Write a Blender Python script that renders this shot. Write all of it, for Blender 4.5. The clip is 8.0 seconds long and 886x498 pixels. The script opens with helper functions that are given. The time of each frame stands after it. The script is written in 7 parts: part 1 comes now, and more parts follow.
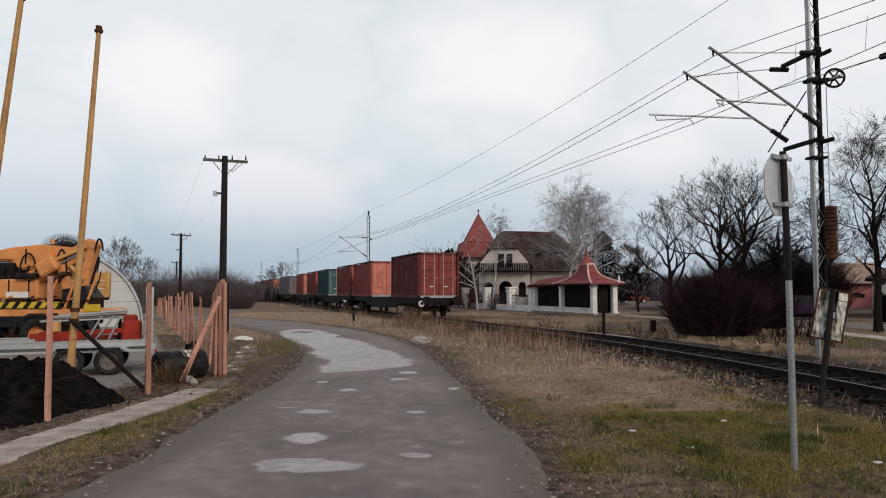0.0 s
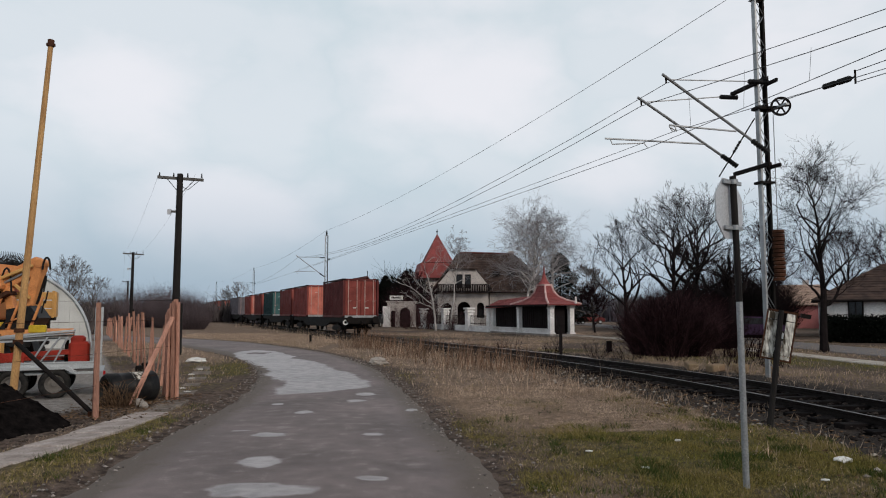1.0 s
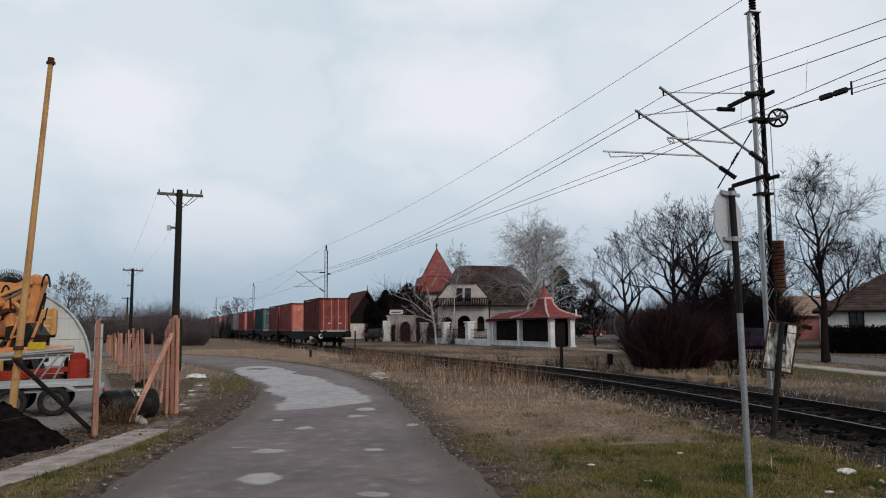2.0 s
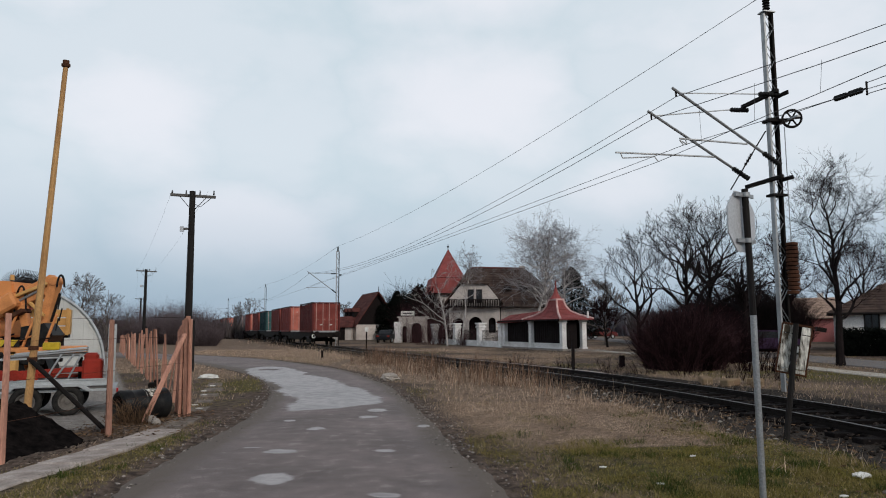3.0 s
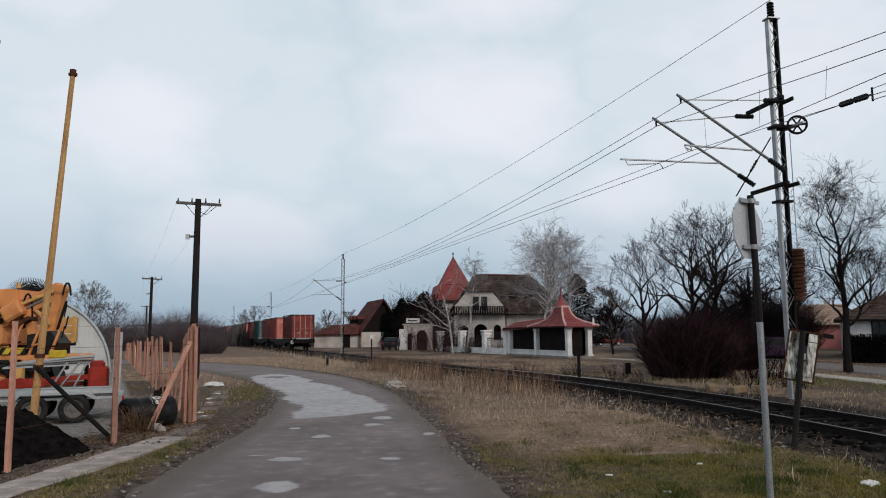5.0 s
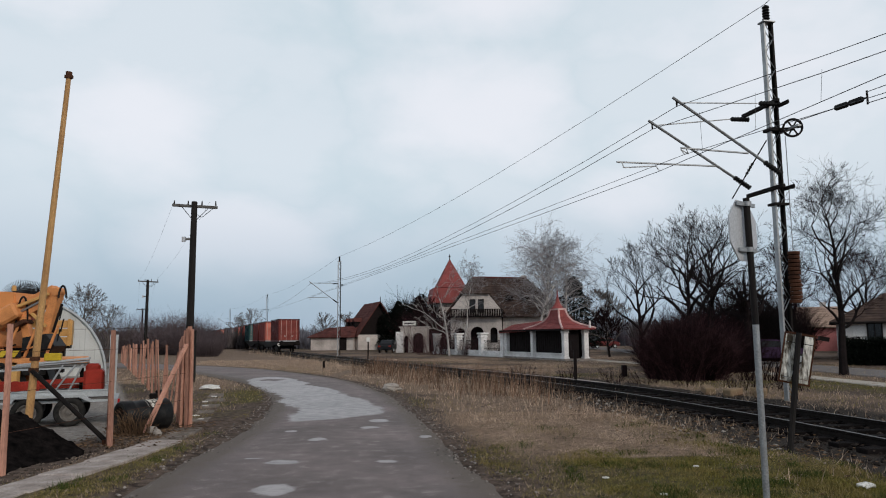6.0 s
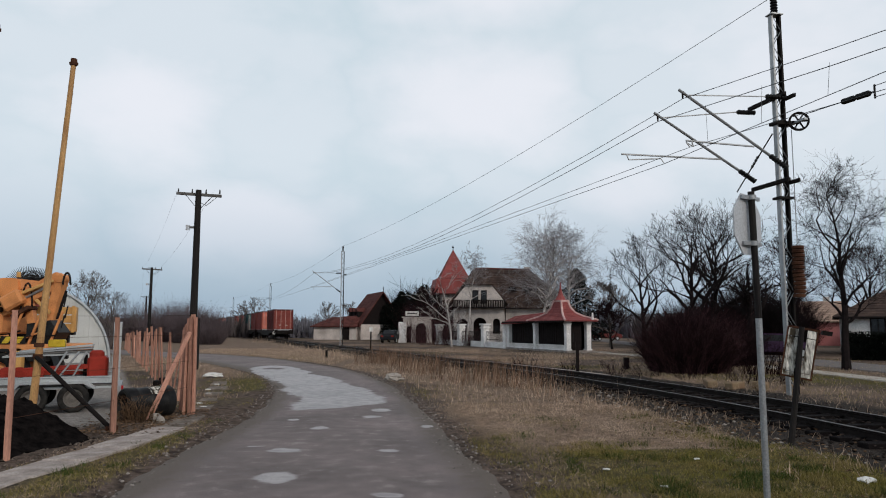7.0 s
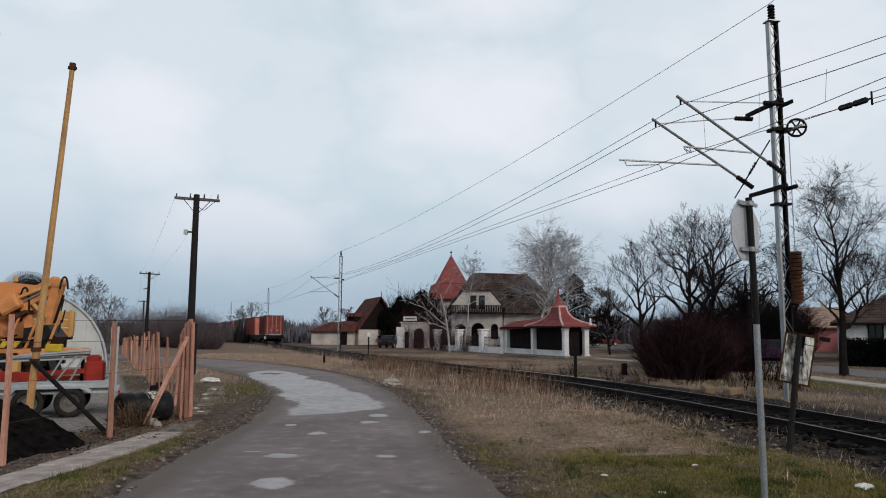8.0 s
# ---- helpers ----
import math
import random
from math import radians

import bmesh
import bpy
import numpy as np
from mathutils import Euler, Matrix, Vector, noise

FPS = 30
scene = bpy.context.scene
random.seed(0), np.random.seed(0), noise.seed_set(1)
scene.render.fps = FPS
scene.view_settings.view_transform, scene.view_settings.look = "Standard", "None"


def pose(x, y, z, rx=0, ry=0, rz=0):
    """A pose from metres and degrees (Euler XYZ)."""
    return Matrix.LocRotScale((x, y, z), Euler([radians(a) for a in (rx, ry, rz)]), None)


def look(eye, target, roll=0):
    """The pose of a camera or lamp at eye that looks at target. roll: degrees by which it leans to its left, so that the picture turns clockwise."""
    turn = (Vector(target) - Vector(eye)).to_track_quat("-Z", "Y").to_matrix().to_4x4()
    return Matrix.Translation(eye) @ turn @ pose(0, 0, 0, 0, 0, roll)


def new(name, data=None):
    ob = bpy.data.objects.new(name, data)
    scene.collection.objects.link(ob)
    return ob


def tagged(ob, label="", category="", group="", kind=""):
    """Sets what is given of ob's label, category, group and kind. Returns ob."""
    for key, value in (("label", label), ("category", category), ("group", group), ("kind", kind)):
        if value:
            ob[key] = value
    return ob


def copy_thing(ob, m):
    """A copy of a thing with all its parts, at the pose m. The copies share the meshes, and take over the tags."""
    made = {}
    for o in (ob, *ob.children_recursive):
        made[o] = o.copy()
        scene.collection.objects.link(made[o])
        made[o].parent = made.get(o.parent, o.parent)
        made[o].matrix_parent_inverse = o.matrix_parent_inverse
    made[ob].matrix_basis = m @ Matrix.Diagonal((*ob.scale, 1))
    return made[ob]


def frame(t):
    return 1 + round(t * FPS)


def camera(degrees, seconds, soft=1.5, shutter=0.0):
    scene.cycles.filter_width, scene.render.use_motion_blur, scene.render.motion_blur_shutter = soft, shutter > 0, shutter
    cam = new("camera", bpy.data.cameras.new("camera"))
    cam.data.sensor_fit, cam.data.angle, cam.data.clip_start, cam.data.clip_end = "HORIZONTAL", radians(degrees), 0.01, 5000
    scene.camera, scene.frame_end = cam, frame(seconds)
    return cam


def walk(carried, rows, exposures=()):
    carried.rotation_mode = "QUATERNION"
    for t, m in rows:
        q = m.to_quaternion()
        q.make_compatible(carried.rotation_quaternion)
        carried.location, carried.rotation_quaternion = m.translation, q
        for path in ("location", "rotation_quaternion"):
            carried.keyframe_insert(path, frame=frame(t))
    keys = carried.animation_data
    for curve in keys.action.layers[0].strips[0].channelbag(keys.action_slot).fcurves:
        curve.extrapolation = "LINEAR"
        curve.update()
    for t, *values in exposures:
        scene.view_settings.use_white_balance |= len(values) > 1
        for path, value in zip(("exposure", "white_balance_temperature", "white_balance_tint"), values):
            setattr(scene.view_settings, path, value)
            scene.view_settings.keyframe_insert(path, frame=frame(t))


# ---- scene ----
# ---- camera and its turn: it stands still and pans by hand ----
EYE = 1.65
cam = camera(63.8, 8.0, soft=1.05)
PATH = [
    (0.0, 2.24, 3.42, 0.07), (0.2, -0.87, 4.49, 0.22), (0.4, -2.75, 5.47, 0.65), (0.5, -1.80, 5.47, 0.50),
    (1.0, -1.10, 5.07, -0.01), (1.5, -1.21, 6.02, 0.70), (1.7, -1.19, 6.34, 0.55), (2.8, -0.62, 5.47, 0.46),
    (3.0, -0.18, 6.29, 0.30), (3.5, 1.02, 6.59, 0.31), (4.0, 0.45, 6.90, 0.40), (4.5, 0.36, 6.80, 0.36),
    (6.0, -0.04, 7.08, 0.41), (6.5, 0.57, 7.00, 0.25), (7.0, 0.17, 6.33, -0.18), (7.5, 0.75, 6.28, -0.05),
    (8.0, 0.0, 6.75, -0.30)]
walk(cam, [(t, pose(0, 0, EYE, 90 + p, r, y)) for t, y, p, r in PATH],
     [(0.0, 0.14, 6850, 13), (0.4, 0.05, 6650, 11), (1.0, 0.0, 6550, 11), (3.0, 0.0, 6400, 10), (8.0, 0.0, 6400, 10)])

# ---- sky, clouds and sun ----
SUN_AZ, SUN_EL = radians(142), radians(30)
world = bpy.data.worlds.new("sky")
scene.world = world
world.use_nodes = True
wn, wl = world.node_tree.nodes, world.node_tree.links
wn.clear()


def wnode(kind, **values):
    n = wn.new(kind)
    for k, v in values.items():
        if k in n.inputs:
            n.inputs[k].default_value = v
    return n


def wmath(op, a, b):
    n = wn.new("ShaderNodeMath")
    n.operation = op
    n.use_clamp = False
    for i, v in enumerate((a, b)):
        if isinstance(v, (int, float)):
            n.inputs[i].default_value = v
        else:
            wl.new(v, n.inputs[i])
    return n.outputs[0]


def wmix(fac, a, b):
    n = wn.new("ShaderNodeMix")
    n.data_type = "RGBA"
    for key, v in ((0, fac), (6, a), (7, b)):
        if isinstance(v, (int, float)):
            n.inputs[key].default_value = v
        elif isinstance(v, tuple):
            n.inputs[key].default_value = (*v, 1)
        else:
            wl.new(v, n.inputs[key])
    return n.outputs[2]


sky = wn.new("ShaderNodeTexSky")
sky.sky_type, sky.sun_disc = "NISHITA", False
sky.sun_elevation, sky.sun_rotation = SUN_EL, SUN_AZ
sky.air_density, sky.dust_density = 1.0, 2.0
tc = wn.new("ShaderNodeTexCoord")
stretch = wn.new("ShaderNodeMapping")
stretch.inputs["Scale"].default_value = (1.0, 1.0, 1.7)
stretch.inputs["Location"].default_value = (0.32, 0.1, 0.05)
wl.new(tc.outputs["Generated"], stretch.inputs["Vector"])
big = wnode("ShaderNodeTexNoise", Scale=2.6, Detail=5.0, Roughness=0.5, Distortion=0.25)
wl.new(stretch.outputs["Vector"], big.inputs["Vector"])
fine = wnode("ShaderNodeTexNoise", Scale=9.0, Detail=4.0, Roughness=0.55)
wl.new(stretch.outputs["Vector"], fine.inputs["Vector"])
cover = wmath("ADD", wmath("MULTIPLY", big.outputs["Fac"], 1.0), wmath("MULTIPLY", fine.outputs["Fac"], 0.16))
ramp = wn.new("ShaderNodeMapRange")
ramp.interpolation_type = "SMOOTHSTEP"
ramp.inputs["From Min"].default_value, ramp.inputs["From Max"].default_value = 0.48, 0.66
wl.new(cover, ramp.inputs["Value"])
sep = wn.new("ShaderNodeSeparateXYZ")
wl.new(tc.outputs["Generated"], sep.inputs[0])
bearing = wmath("ARCTAN2", sep.outputs["X"], sep.outputs["Y"])
rise = wmath("ARCSINE", sep.outputs["Z"], 0)
ragged = wmath("ADD", wmath("MULTIPLY", big.outputs["Fac"], 2.6), wmath("MULTIPLY", fine.outputs["Fac"], 1.1))


def puff(az, el, wide, tall, edge):
    """One cloud bank: bearing and height of its middle, half width and half height, in degrees."""
    dx = wmath("DIVIDE", wmath("SUBTRACT", bearing, radians(az)), radians(wide))
    dz = wmath("DIVIDE", wmath("SUBTRACT", rise, radians(el)), radians(tall))
    d = wmath("SQRT", wmath("ADD", wmath("MULTIPLY", dx, dx), wmath("MULTIPLY", dz, dz)), 0)
    r = wn.new("ShaderNodeMapRange")
    r.interpolation_type = "SMOOTHSTEP"
    r.inputs["From Min"].default_value, r.inputs["From Max"].default_value = 1.0 + edge / 2, 1.0 - edge
    wl.new(wmath("ADD", d, wmath("SUBTRACT", ragged, 1.85)), r.inputs["Value"])
    return r.outputs[0]


banks = wmath("MULTIPLY", ramp.outputs[0], 0.45)
for bank in ((-24, 17, 10, 6.5, 1.0), (3.5, 17.5, 10, 6, 1.0), (-16, 8, 8, 3.6, 1.0), (27, 20, 17, 11, 1.0), (-31, 27, 16, 5, 0.9), (4, 27, 9, 4, 1.0), (14, 10, 7, 3.5, 1.0)):
    banks = wmath("MAXIMUM", banks, puff(*bank))
lift = wn.new("ShaderNodeMapRange")
lift.interpolation_type = "SMOOTHSTEP"
lift.inputs["From Min"].default_value, lift.inputs["From Max"].default_value = 0.0, 0.24
wl.new(sep.outputs["Z"], lift.inputs["Value"])
low = wmix(lift.outputs[0], (0.36, 0.47, 0.58), (0.62, 0.725, 0.78))
high = wmix(lift.outputs[0], (0.46, 0.55, 0.65), (0.86, 0.875, 0.92))
zenith = wn.new("ShaderNodeMapRange")
zenith.interpolation_type = "SMOOTHSTEP"
zenith.inputs["From Min"].default_value, zenith.inputs["From Max"].default_value = 0.42, 0.8
wl.new(sep.outputs["Z"], zenith.inputs["Value"])
clouds = wmix(zenith.outputs[0], wmix(banks, low, high), (0.30, 0.33, 0.37))
soft_sky = wn.new("ShaderNodeVectorMath")
soft_sky.operation = "SCALE"
soft_sky.inputs["Scale"].default_value = 0.10
wl.new(sky.outputs[0], soft_sky.inputs[0])
total = wmix(0.93, soft_sky.outputs[0], clouds)
bg = wn.new("ShaderNodeBackground")
bg.inputs["Strength"].default_value = 1.0
wl.new(total, bg.inputs["Color"])
wout = wn.new("ShaderNodeOutputWorld")
wl.new(bg.outputs[0], wout.inputs["Surface"])

sun = new("sun", bpy.data.lights.new("sun", "SUN"))
sun.data.energy, sun.data.angle, sun.data.color = 1.5, radians(10), (1.0, 0.91, 0.81)
sun.matrix_world = look((40 * math.sin(SUN_AZ) * math.cos(SUN_EL), 40 * math.cos(SUN_AZ) * math.cos(SUN_EL), 40 * math.sin(SUN_EL)), (0, 0, 0))
scene.view_settings.exposure = 0.0


# ---- materials ----
def material(name, base, rough=0.8, metal=0.0, dark=None, scale=6.0, amount=0.5, bump=0.15, fine_scale=60.0,
             spec=0.12, vary=0.0, stretch_z=1.0, island=0.0, alpha=1.0):
    """Base colour broken up by stains (scale) and grain (fine_scale), with relief; vary: shift from object to object."""
    m = bpy.data.materials.new(name)
    m.use_nodes = True
    n, l = m.node_tree.nodes, m.node_tree.links
    b = n["Principled BSDF"]
    b.inputs["Roughness"].default_value, b.inputs["Metallic"].default_value = rough, metal
    b.inputs["Specular IOR Level"].default_value = spec
    dark = dark or tuple(c * 0.5 for c in base)
    co = n.new("ShaderNodeTexCoord")
    mp = n.new("ShaderNodeMapping")
    mp.inputs["Scale"].default_value = (1, 1, stretch_z)
    l.new(co.outputs["Object"], mp.inputs["Vector"])
    a = n.new("ShaderNodeTexNoise")
    a.inputs["Scale"].default_value, a.inputs["Detail"].default_value = scale, 6
    l.new(mp.outputs[0], a.inputs["Vector"])
    f = n.new("ShaderNodeTexNoise")
    f.inputs["Scale"].default_value, f.inputs["Detail"].default_value = fine_scale, 3
    l.new(mp.outputs[0], f.inputs["Vector"])
    r = n.new("ShaderNodeMapRange")
    r.inputs["From Min"].default_value, r.inputs["From Max"].default_value = 0.35, 0.7
    r.inputs["To Max"].default_value = amount
    l.new(a.outputs["Fac"], r.inputs["Value"])
    mix = n.new("ShaderNodeMix")
    mix.data_type = "RGBA"
    mix.inputs[6].default_value, mix.inputs[7].default_value = (*base, 1), (*dark, 1)
    l.new(r.outputs[0], mix.inputs[0])
    hsv = n.new("ShaderNodeHueSaturation")
    l.new(mix.outputs[2], hsv.inputs["Color"])
    val = n.new("ShaderNodeMapRange")
    val.inputs["To Min"].default_value, val.inputs["To Max"].default_value = 0.5, 1.5
    l.new(f.outputs["Fac"], val.inputs["Value"])
    out = val.outputs[0]
    if vary or island:
        src = n.new("ShaderNodeObjectInfo").outputs["Random"] if vary else n.new("ShaderNodeNewGeometry").outputs["Random Per Island"]
        k = n.new("ShaderNodeMapRange")
        k.inputs["To Min"].default_value, k.inputs["To Max"].default_value = 1 - (vary or island), 1 + (vary or island)
        l.new(src, k.inputs["Value"])
        mu = n.new("ShaderNodeMath")
        mu.operation = "MULTIPLY"
        l.new(out, mu.inputs[0]), l.new(k.outputs[0], mu.inputs[1])
        out = mu.outputs[0]
    l.new(out, hsv.inputs["Value"])
    l.new(hsv.outputs[0], b.inputs["Base Color"])
    rr = n.new("ShaderNodeMapRange")
    rr.inputs["To Min"].default_value, rr.inputs["To Max"].default_value = max(0.05, rough - 0.15), min(1, rough + 0.15)
    l.new(a.outputs["Fac"], rr.inputs["Value"])
    l.new(rr.outputs[0], b.inputs["Roughness"])
    if bump:
        bp = n.new("ShaderNodeBump")
        bp.inputs["Strength"].default_value, bp.inputs["Distance"].default_value = bump, 0.02
        l.new(f.outputs["Fac"], bp.inputs["Height"])
        l.new(bp.outputs[0], b.inputs["Normal"])
    return m


STEEL = material("galvanised_steel", (0.34, 0.35, 0.36), 0.45, 0.6, (0.2, 0.2, 0.2), 4, 0.6, 0.05)
DARKSTEEL = material("dark_steel", (0.009, 0.008, 0.008), 0.7, 0.1, (0.02, 0.013, 0.010), 5, 0.6, spec=0.1)
RUST = material("rust", (0.085, 0.036, 0.020), 0.85, 0.1, (0.025, 0.012, 0.009), 5, 0.8, 0.3)
RAILM = material("rail_steel", (0.016, 0.012, 0.011), 0.6, 0.4, (0.008, 0.006, 0.005), 8, 0.7)
RAILTOP = material("worn_rail_head", (0.16, 0.15, 0.15), 0.45, 0.7, (0.07, 0.06, 0.06), 8, 0.4, 0.0)
SLEEPER = material("tarred_sleeper", (0.010, 0.008, 0.008), 0.85, 0, (0.006, 0.005, 0.005), 6, 0.7, 0.4, vary=0.3, spec=0.05)
TARWOOD = material("tarred_wood", (0.014, 0.012, 0.012), 0.8, 0, (0.03, 0.027, 0.025), 5, 0.6, 0.4, stretch_z=0.15)
GREYWOOD = material("grey_wood", (0.13, 0.125, 0.12), 0.85, 0, (0.06, 0.055, 0.05), 5, 0.6, 0.4, stretch_z=0.15)
REDWOOD = material("red_brown_timber", (0.52, 0.27, 0.195), 0.85, 0, (0.20, 0.095, 0.07), 4, 0.8, 0.4, vary=0.3, stretch_z=0.2)
YELLOWPAINT = material("worn_yellow_paint", (0.50, 0.29, 0.12), 0.6, 0, (0.26, 0.13, 0.06), 5, 0.7, 0.15, stretch_z=0.4)
ORANGE = material("orange_machine_paint", (0.68, 0.28, 0.10), 0.45, 0, (0.34, 0.13, 0.05), 3, 0.6, 0.05)
AMBER = material("yellow_ochre_paint", (0.62, 0.35, 0.12), 0.5, 0, (0.34, 0.18, 0.06), 3, 0.6, 0.05)
RUBBER = material("rubber", (0.012, 0.012, 0.012), 0.85, 0, (0.05, 0.045, 0.04), 8, 0.6, 0.3)
BLACK = material("black_plastic", (0.008, 0.008, 0.009), 0.45, 0, (0.035, 0.033, 0.03), 6, 0.6, 0.05)
CHALK = material("weathered_white_paint", (0.80, 0.77, 0.70), 0.8, 0, (0.07, 0.055, 0.04), 22, 1.5, 0.3, stretch_z=0.25)
ALU = material("sheet_metal", (0.46, 0.48, 0.49), 0.42, 0.5, (0.30, 0.31, 0.31), 4, 0.6, 0.04)
PLASTER = material("pale_plaster", (0.58, 0.52, 0.485), 0.9, 0, (0.30, 0.262, 0.24), 0.8, 0.8, 0.1, 12)
WHITEWASH = material("white_plaster", (0.82, 0.795, 0.785), 0.9, 0, (0.45, 0.42, 0.40), 1.2, 0.6, 0.1, 12)
TIMBER = material("dark_timber", (0.012, 0.008, 0.008), 0.8, 0, (0.006, 0.005, 0.005), 4, 0.6, 0.2)
TILE = material("brown_roof_tile", (0.085, 0.056, 0.046), 0.85, 0, (0.032, 0.024, 0.022), 1.6, 0.9, 0.3, 14, vary=0.16)
REDTILE = material("red_roof", (0.28, 0.072, 0.068), 0.7, 0, (0.15, 0.045, 0.043), 1.3, 0.7, 0.15, 12)
OLDRED = material("old_red_tile", (0.115, 0.038, 0.032), 0.8, 0, (0.045, 0.02, 0.018), 1.5, 0.8, 0.3, 14)
DARKGLASS = material("dark_window_glass", (0.012, 0.013, 0.015), 0.12, 0, (0.02, 0.02, 0.02), 3, 0.5, 0.0, spec=0.5)
BARK = material("dark_bark", (0.017, 0.013, 0.013), 0.95, 0, (0.007, 0.006, 0.006), 5, 0.7, 0.3, spec=0.03)
GREYBARK = material("grey_bark", (0.13, 0.11, 0.10), 0.95, 0, (0.07, 0.058, 0.053), 4, 0.7, 0.3)
BIRCH = material("birch_bark", (0.44, 0.41, 0.39), 0.9, 0, (0.16, 0.14, 0.135), 2.2, 0.9, 0.2)
BIRCHTWIG = material("birch_twigs", (0.29, 0.27, 0.275), 0.95, 0, (0.14, 0.125, 0.13), 3, 0.7, 0.0)
TWIG = material("purple_brown_twigs", (0.022, 0.011, 0.012), 0.95, 0, (0.007, 0.004, 0.005), 2, 0.7, 0.0, island=0.4, spec=0.02)
REDSCRUB = material("red_purple_twigs", (0.085, 0.042, 0.045), 0.95, 0, (0.04, 0.02, 0.022), 1, 0.7, 0.0, island=0.5, spec=0.03)
FIRLEAF = material("dark_fir_needles", (0.008, 0.010, 0.008), 0.9, 0, (0.004, 0.005, 0.004), 2, 0.7, 0.0, island=0.4, spec=0.03)
GRASSM = material("green_grass", (0.160, 0.142, 0.037), 0.9, 0, (0.24, 0.178, 0.082), 1.4, 0.9, 0.0, island=0.6, spec=0.05)
STRAW = material("dry_straw", (0.50, 0.375, 0.28), 0.9, 0, (0.21, 0.145, 0.10), 1.2, 0.9, 0.0, island=0.55, spec=0.05)
LEAFLITTER = material("leaf_litter", (0.15, 0.09, 0.05), 0.95, 0, (0.07, 0.045, 0.03), 2, 0.9, 0.0, island=0.6)
STONEM = material("pale_stone", (0.30, 0.27, 0.24), 0.9, 0, (0.22, 0.19, 0.17), 5, 0.7, 0.3, vary=0.3)
# Ballast brown, darkened further with the shade beside rails and sleepers.
BALLAST = material("shaded_ballast", (0.036, 0.028, 0.024), 0.95, 0, (0.015, 0.012, 0.011), 4, 0.8, 0.3, island=0.6)
CONCRETE = material("old_concrete", (0.33, 0.29, 0.265), 0.9, 0, (0.14, 0.115, 0.10), 2.6, 0.9, 0.3, 40)
OLDSLAB = material("dirty_slab", (0.22, 0.185, 0.16), 0.9, 0, (0.09, 0.072, 0.058), 4, 1.0, 0.4, 40)
EDGING = material("pale_edging_concrete", (0.43, 0.375, 0.345), 0.9, 0, (0.21, 0.17, 0.15), 3.4, 0.9, 0.4, 40)
# Dark soil whose near-black tone also holds the shade on the heaps.
SOIL = material("shaded_soil", (0.014, 0.0115, 0.011), 0.95, 0, (0.003, 0.003, 0.003), 7, 1.0, 0.9, 24, spec=0.0)
WHITEM = material("white_plate", (0.7, 0.69, 0.66), 0.6, 0, (0.5, 0.48, 0.45), 6, 0.5, 0.0)
SIGNGREY = material("bare_aluminium", (0.50, 0.51, 0.53), 0.45, 0.3, (0.38, 0.38, 0.4), 5, 0.5, 0.03)


# ---- building helpers ----
def link(name, verts, faces, mat, parent=None, label=""):
    me = bpy.data.meshes.new(name)
    me.from_pydata([tuple(v) for v in verts], [], faces)
    me.materials.append(mat)
    ob = new(name, me)
    ob.parent = parent
    if label:
        ob["label"] = label
    return ob


def part(name, bm, mat, parent=None, label="", smooth=False):
    me = bpy.data.meshes.new(name)
    bmesh.ops.recalc_face_normals(bm, faces=bm.faces)
    bm.to_mesh(me)
    bm.free()
    me.materials.append(mat)
    if smooth:
        me.polygons.foreach_set("use_smooth", [True] * len(me.polygons))
    ob = new(name, me)
    ob.parent = parent
    if label:
        ob["label"] = label
    return ob


def thing(name, m, label, category, group="", kind=""):
    ob = new(name)
    ob.empty_display_size = 0.2
    ob.matrix_basis = m
    return tagged(ob, label, category, group, kind)


def box(sx, sy, sz, x=0, y=0, z=0, rot=None, bev=0.0, bm=None):
    """A box of that size, centred at x, y with its base at z."""
    own = bmesh.new()
    bmesh.ops.create_cube(own, size=1, matrix=Matrix.Diagonal((sx, sy, sz, 1)))
    if bev:
        bmesh.ops.bevel(own, geom=own.edges[:], offset=bev, segments=1, affect="EDGES")
    m = Matrix.Translation((x, y, z + sz / 2))
    if rot:
        m = m @ pose(0, 0, 0, *rot)
    bmesh.ops.transform(own, matrix=m, verts=own.verts)
    return merge(bm, own)


def merge(bm, own):
    if bm is None:
        return own
    me = bpy.data.meshes.new("tmp")
    own.to_mesh(me)
    own.free()
    bm.from_mesh(me)
    bpy.data.meshes.remove(me)
    return bm


def rod(a, b, r0, r1=None, n=8, bm=None):
    """A round bar from a to b."""
    r1 = r0 if r1 is None else r1
    a, b = Vector(a), Vector(b)
    own = bmesh.new()
    bmesh.ops.create_cone(own, cap_ends=True, segments=n, radius1=r0, radius2=r1, depth=(b - a).length)
    q = (b - a).to_track_quat("Z", "Y").to_matrix().to_4x4()
    bmesh.ops.transform(own, matrix=Matrix.Translation((a + b) / 2) @ q, verts=own.verts)
    return merge(bm, own)


def lathe(profile, n=16, axis="Z", bm=None, at=(0, 0, 0)):
    """Turns (radius, height) pairs round an axis."""
    own = bmesh.new()
    rings = []
    for r, h in profile:
        rings.append([own.verts.new((r * math.cos(2 * math.pi * i / n), r * math.sin(2 * math.pi * i / n), h)) for i in range(n)])
    for p, q in zip(rings, rings[1:]):
        for i in range(n):
            own.faces.new((p[i], p[(i + 1) % n], q[(i + 1) % n], q[i]))
    closed = profile[0] == profile[-1]
    if profile[0][0] > 1e-4 and not closed:
        own.faces.new(rings[0][::-1])
    if profile[-1][0] > 1e-4 and not closed:
        own.faces.new(rings[-1])
    bmesh.ops.remove_doubles(own, verts=own.verts, dist=1e-5)
    turn = {"Z": (0, 0, 0), "X": (0, 90, 0), "Y": (-90, 0, 0)}[axis]
    bmesh.ops.transform(own, matrix=pose(*at, *turn), verts=own.verts)
    return merge(bm, own)


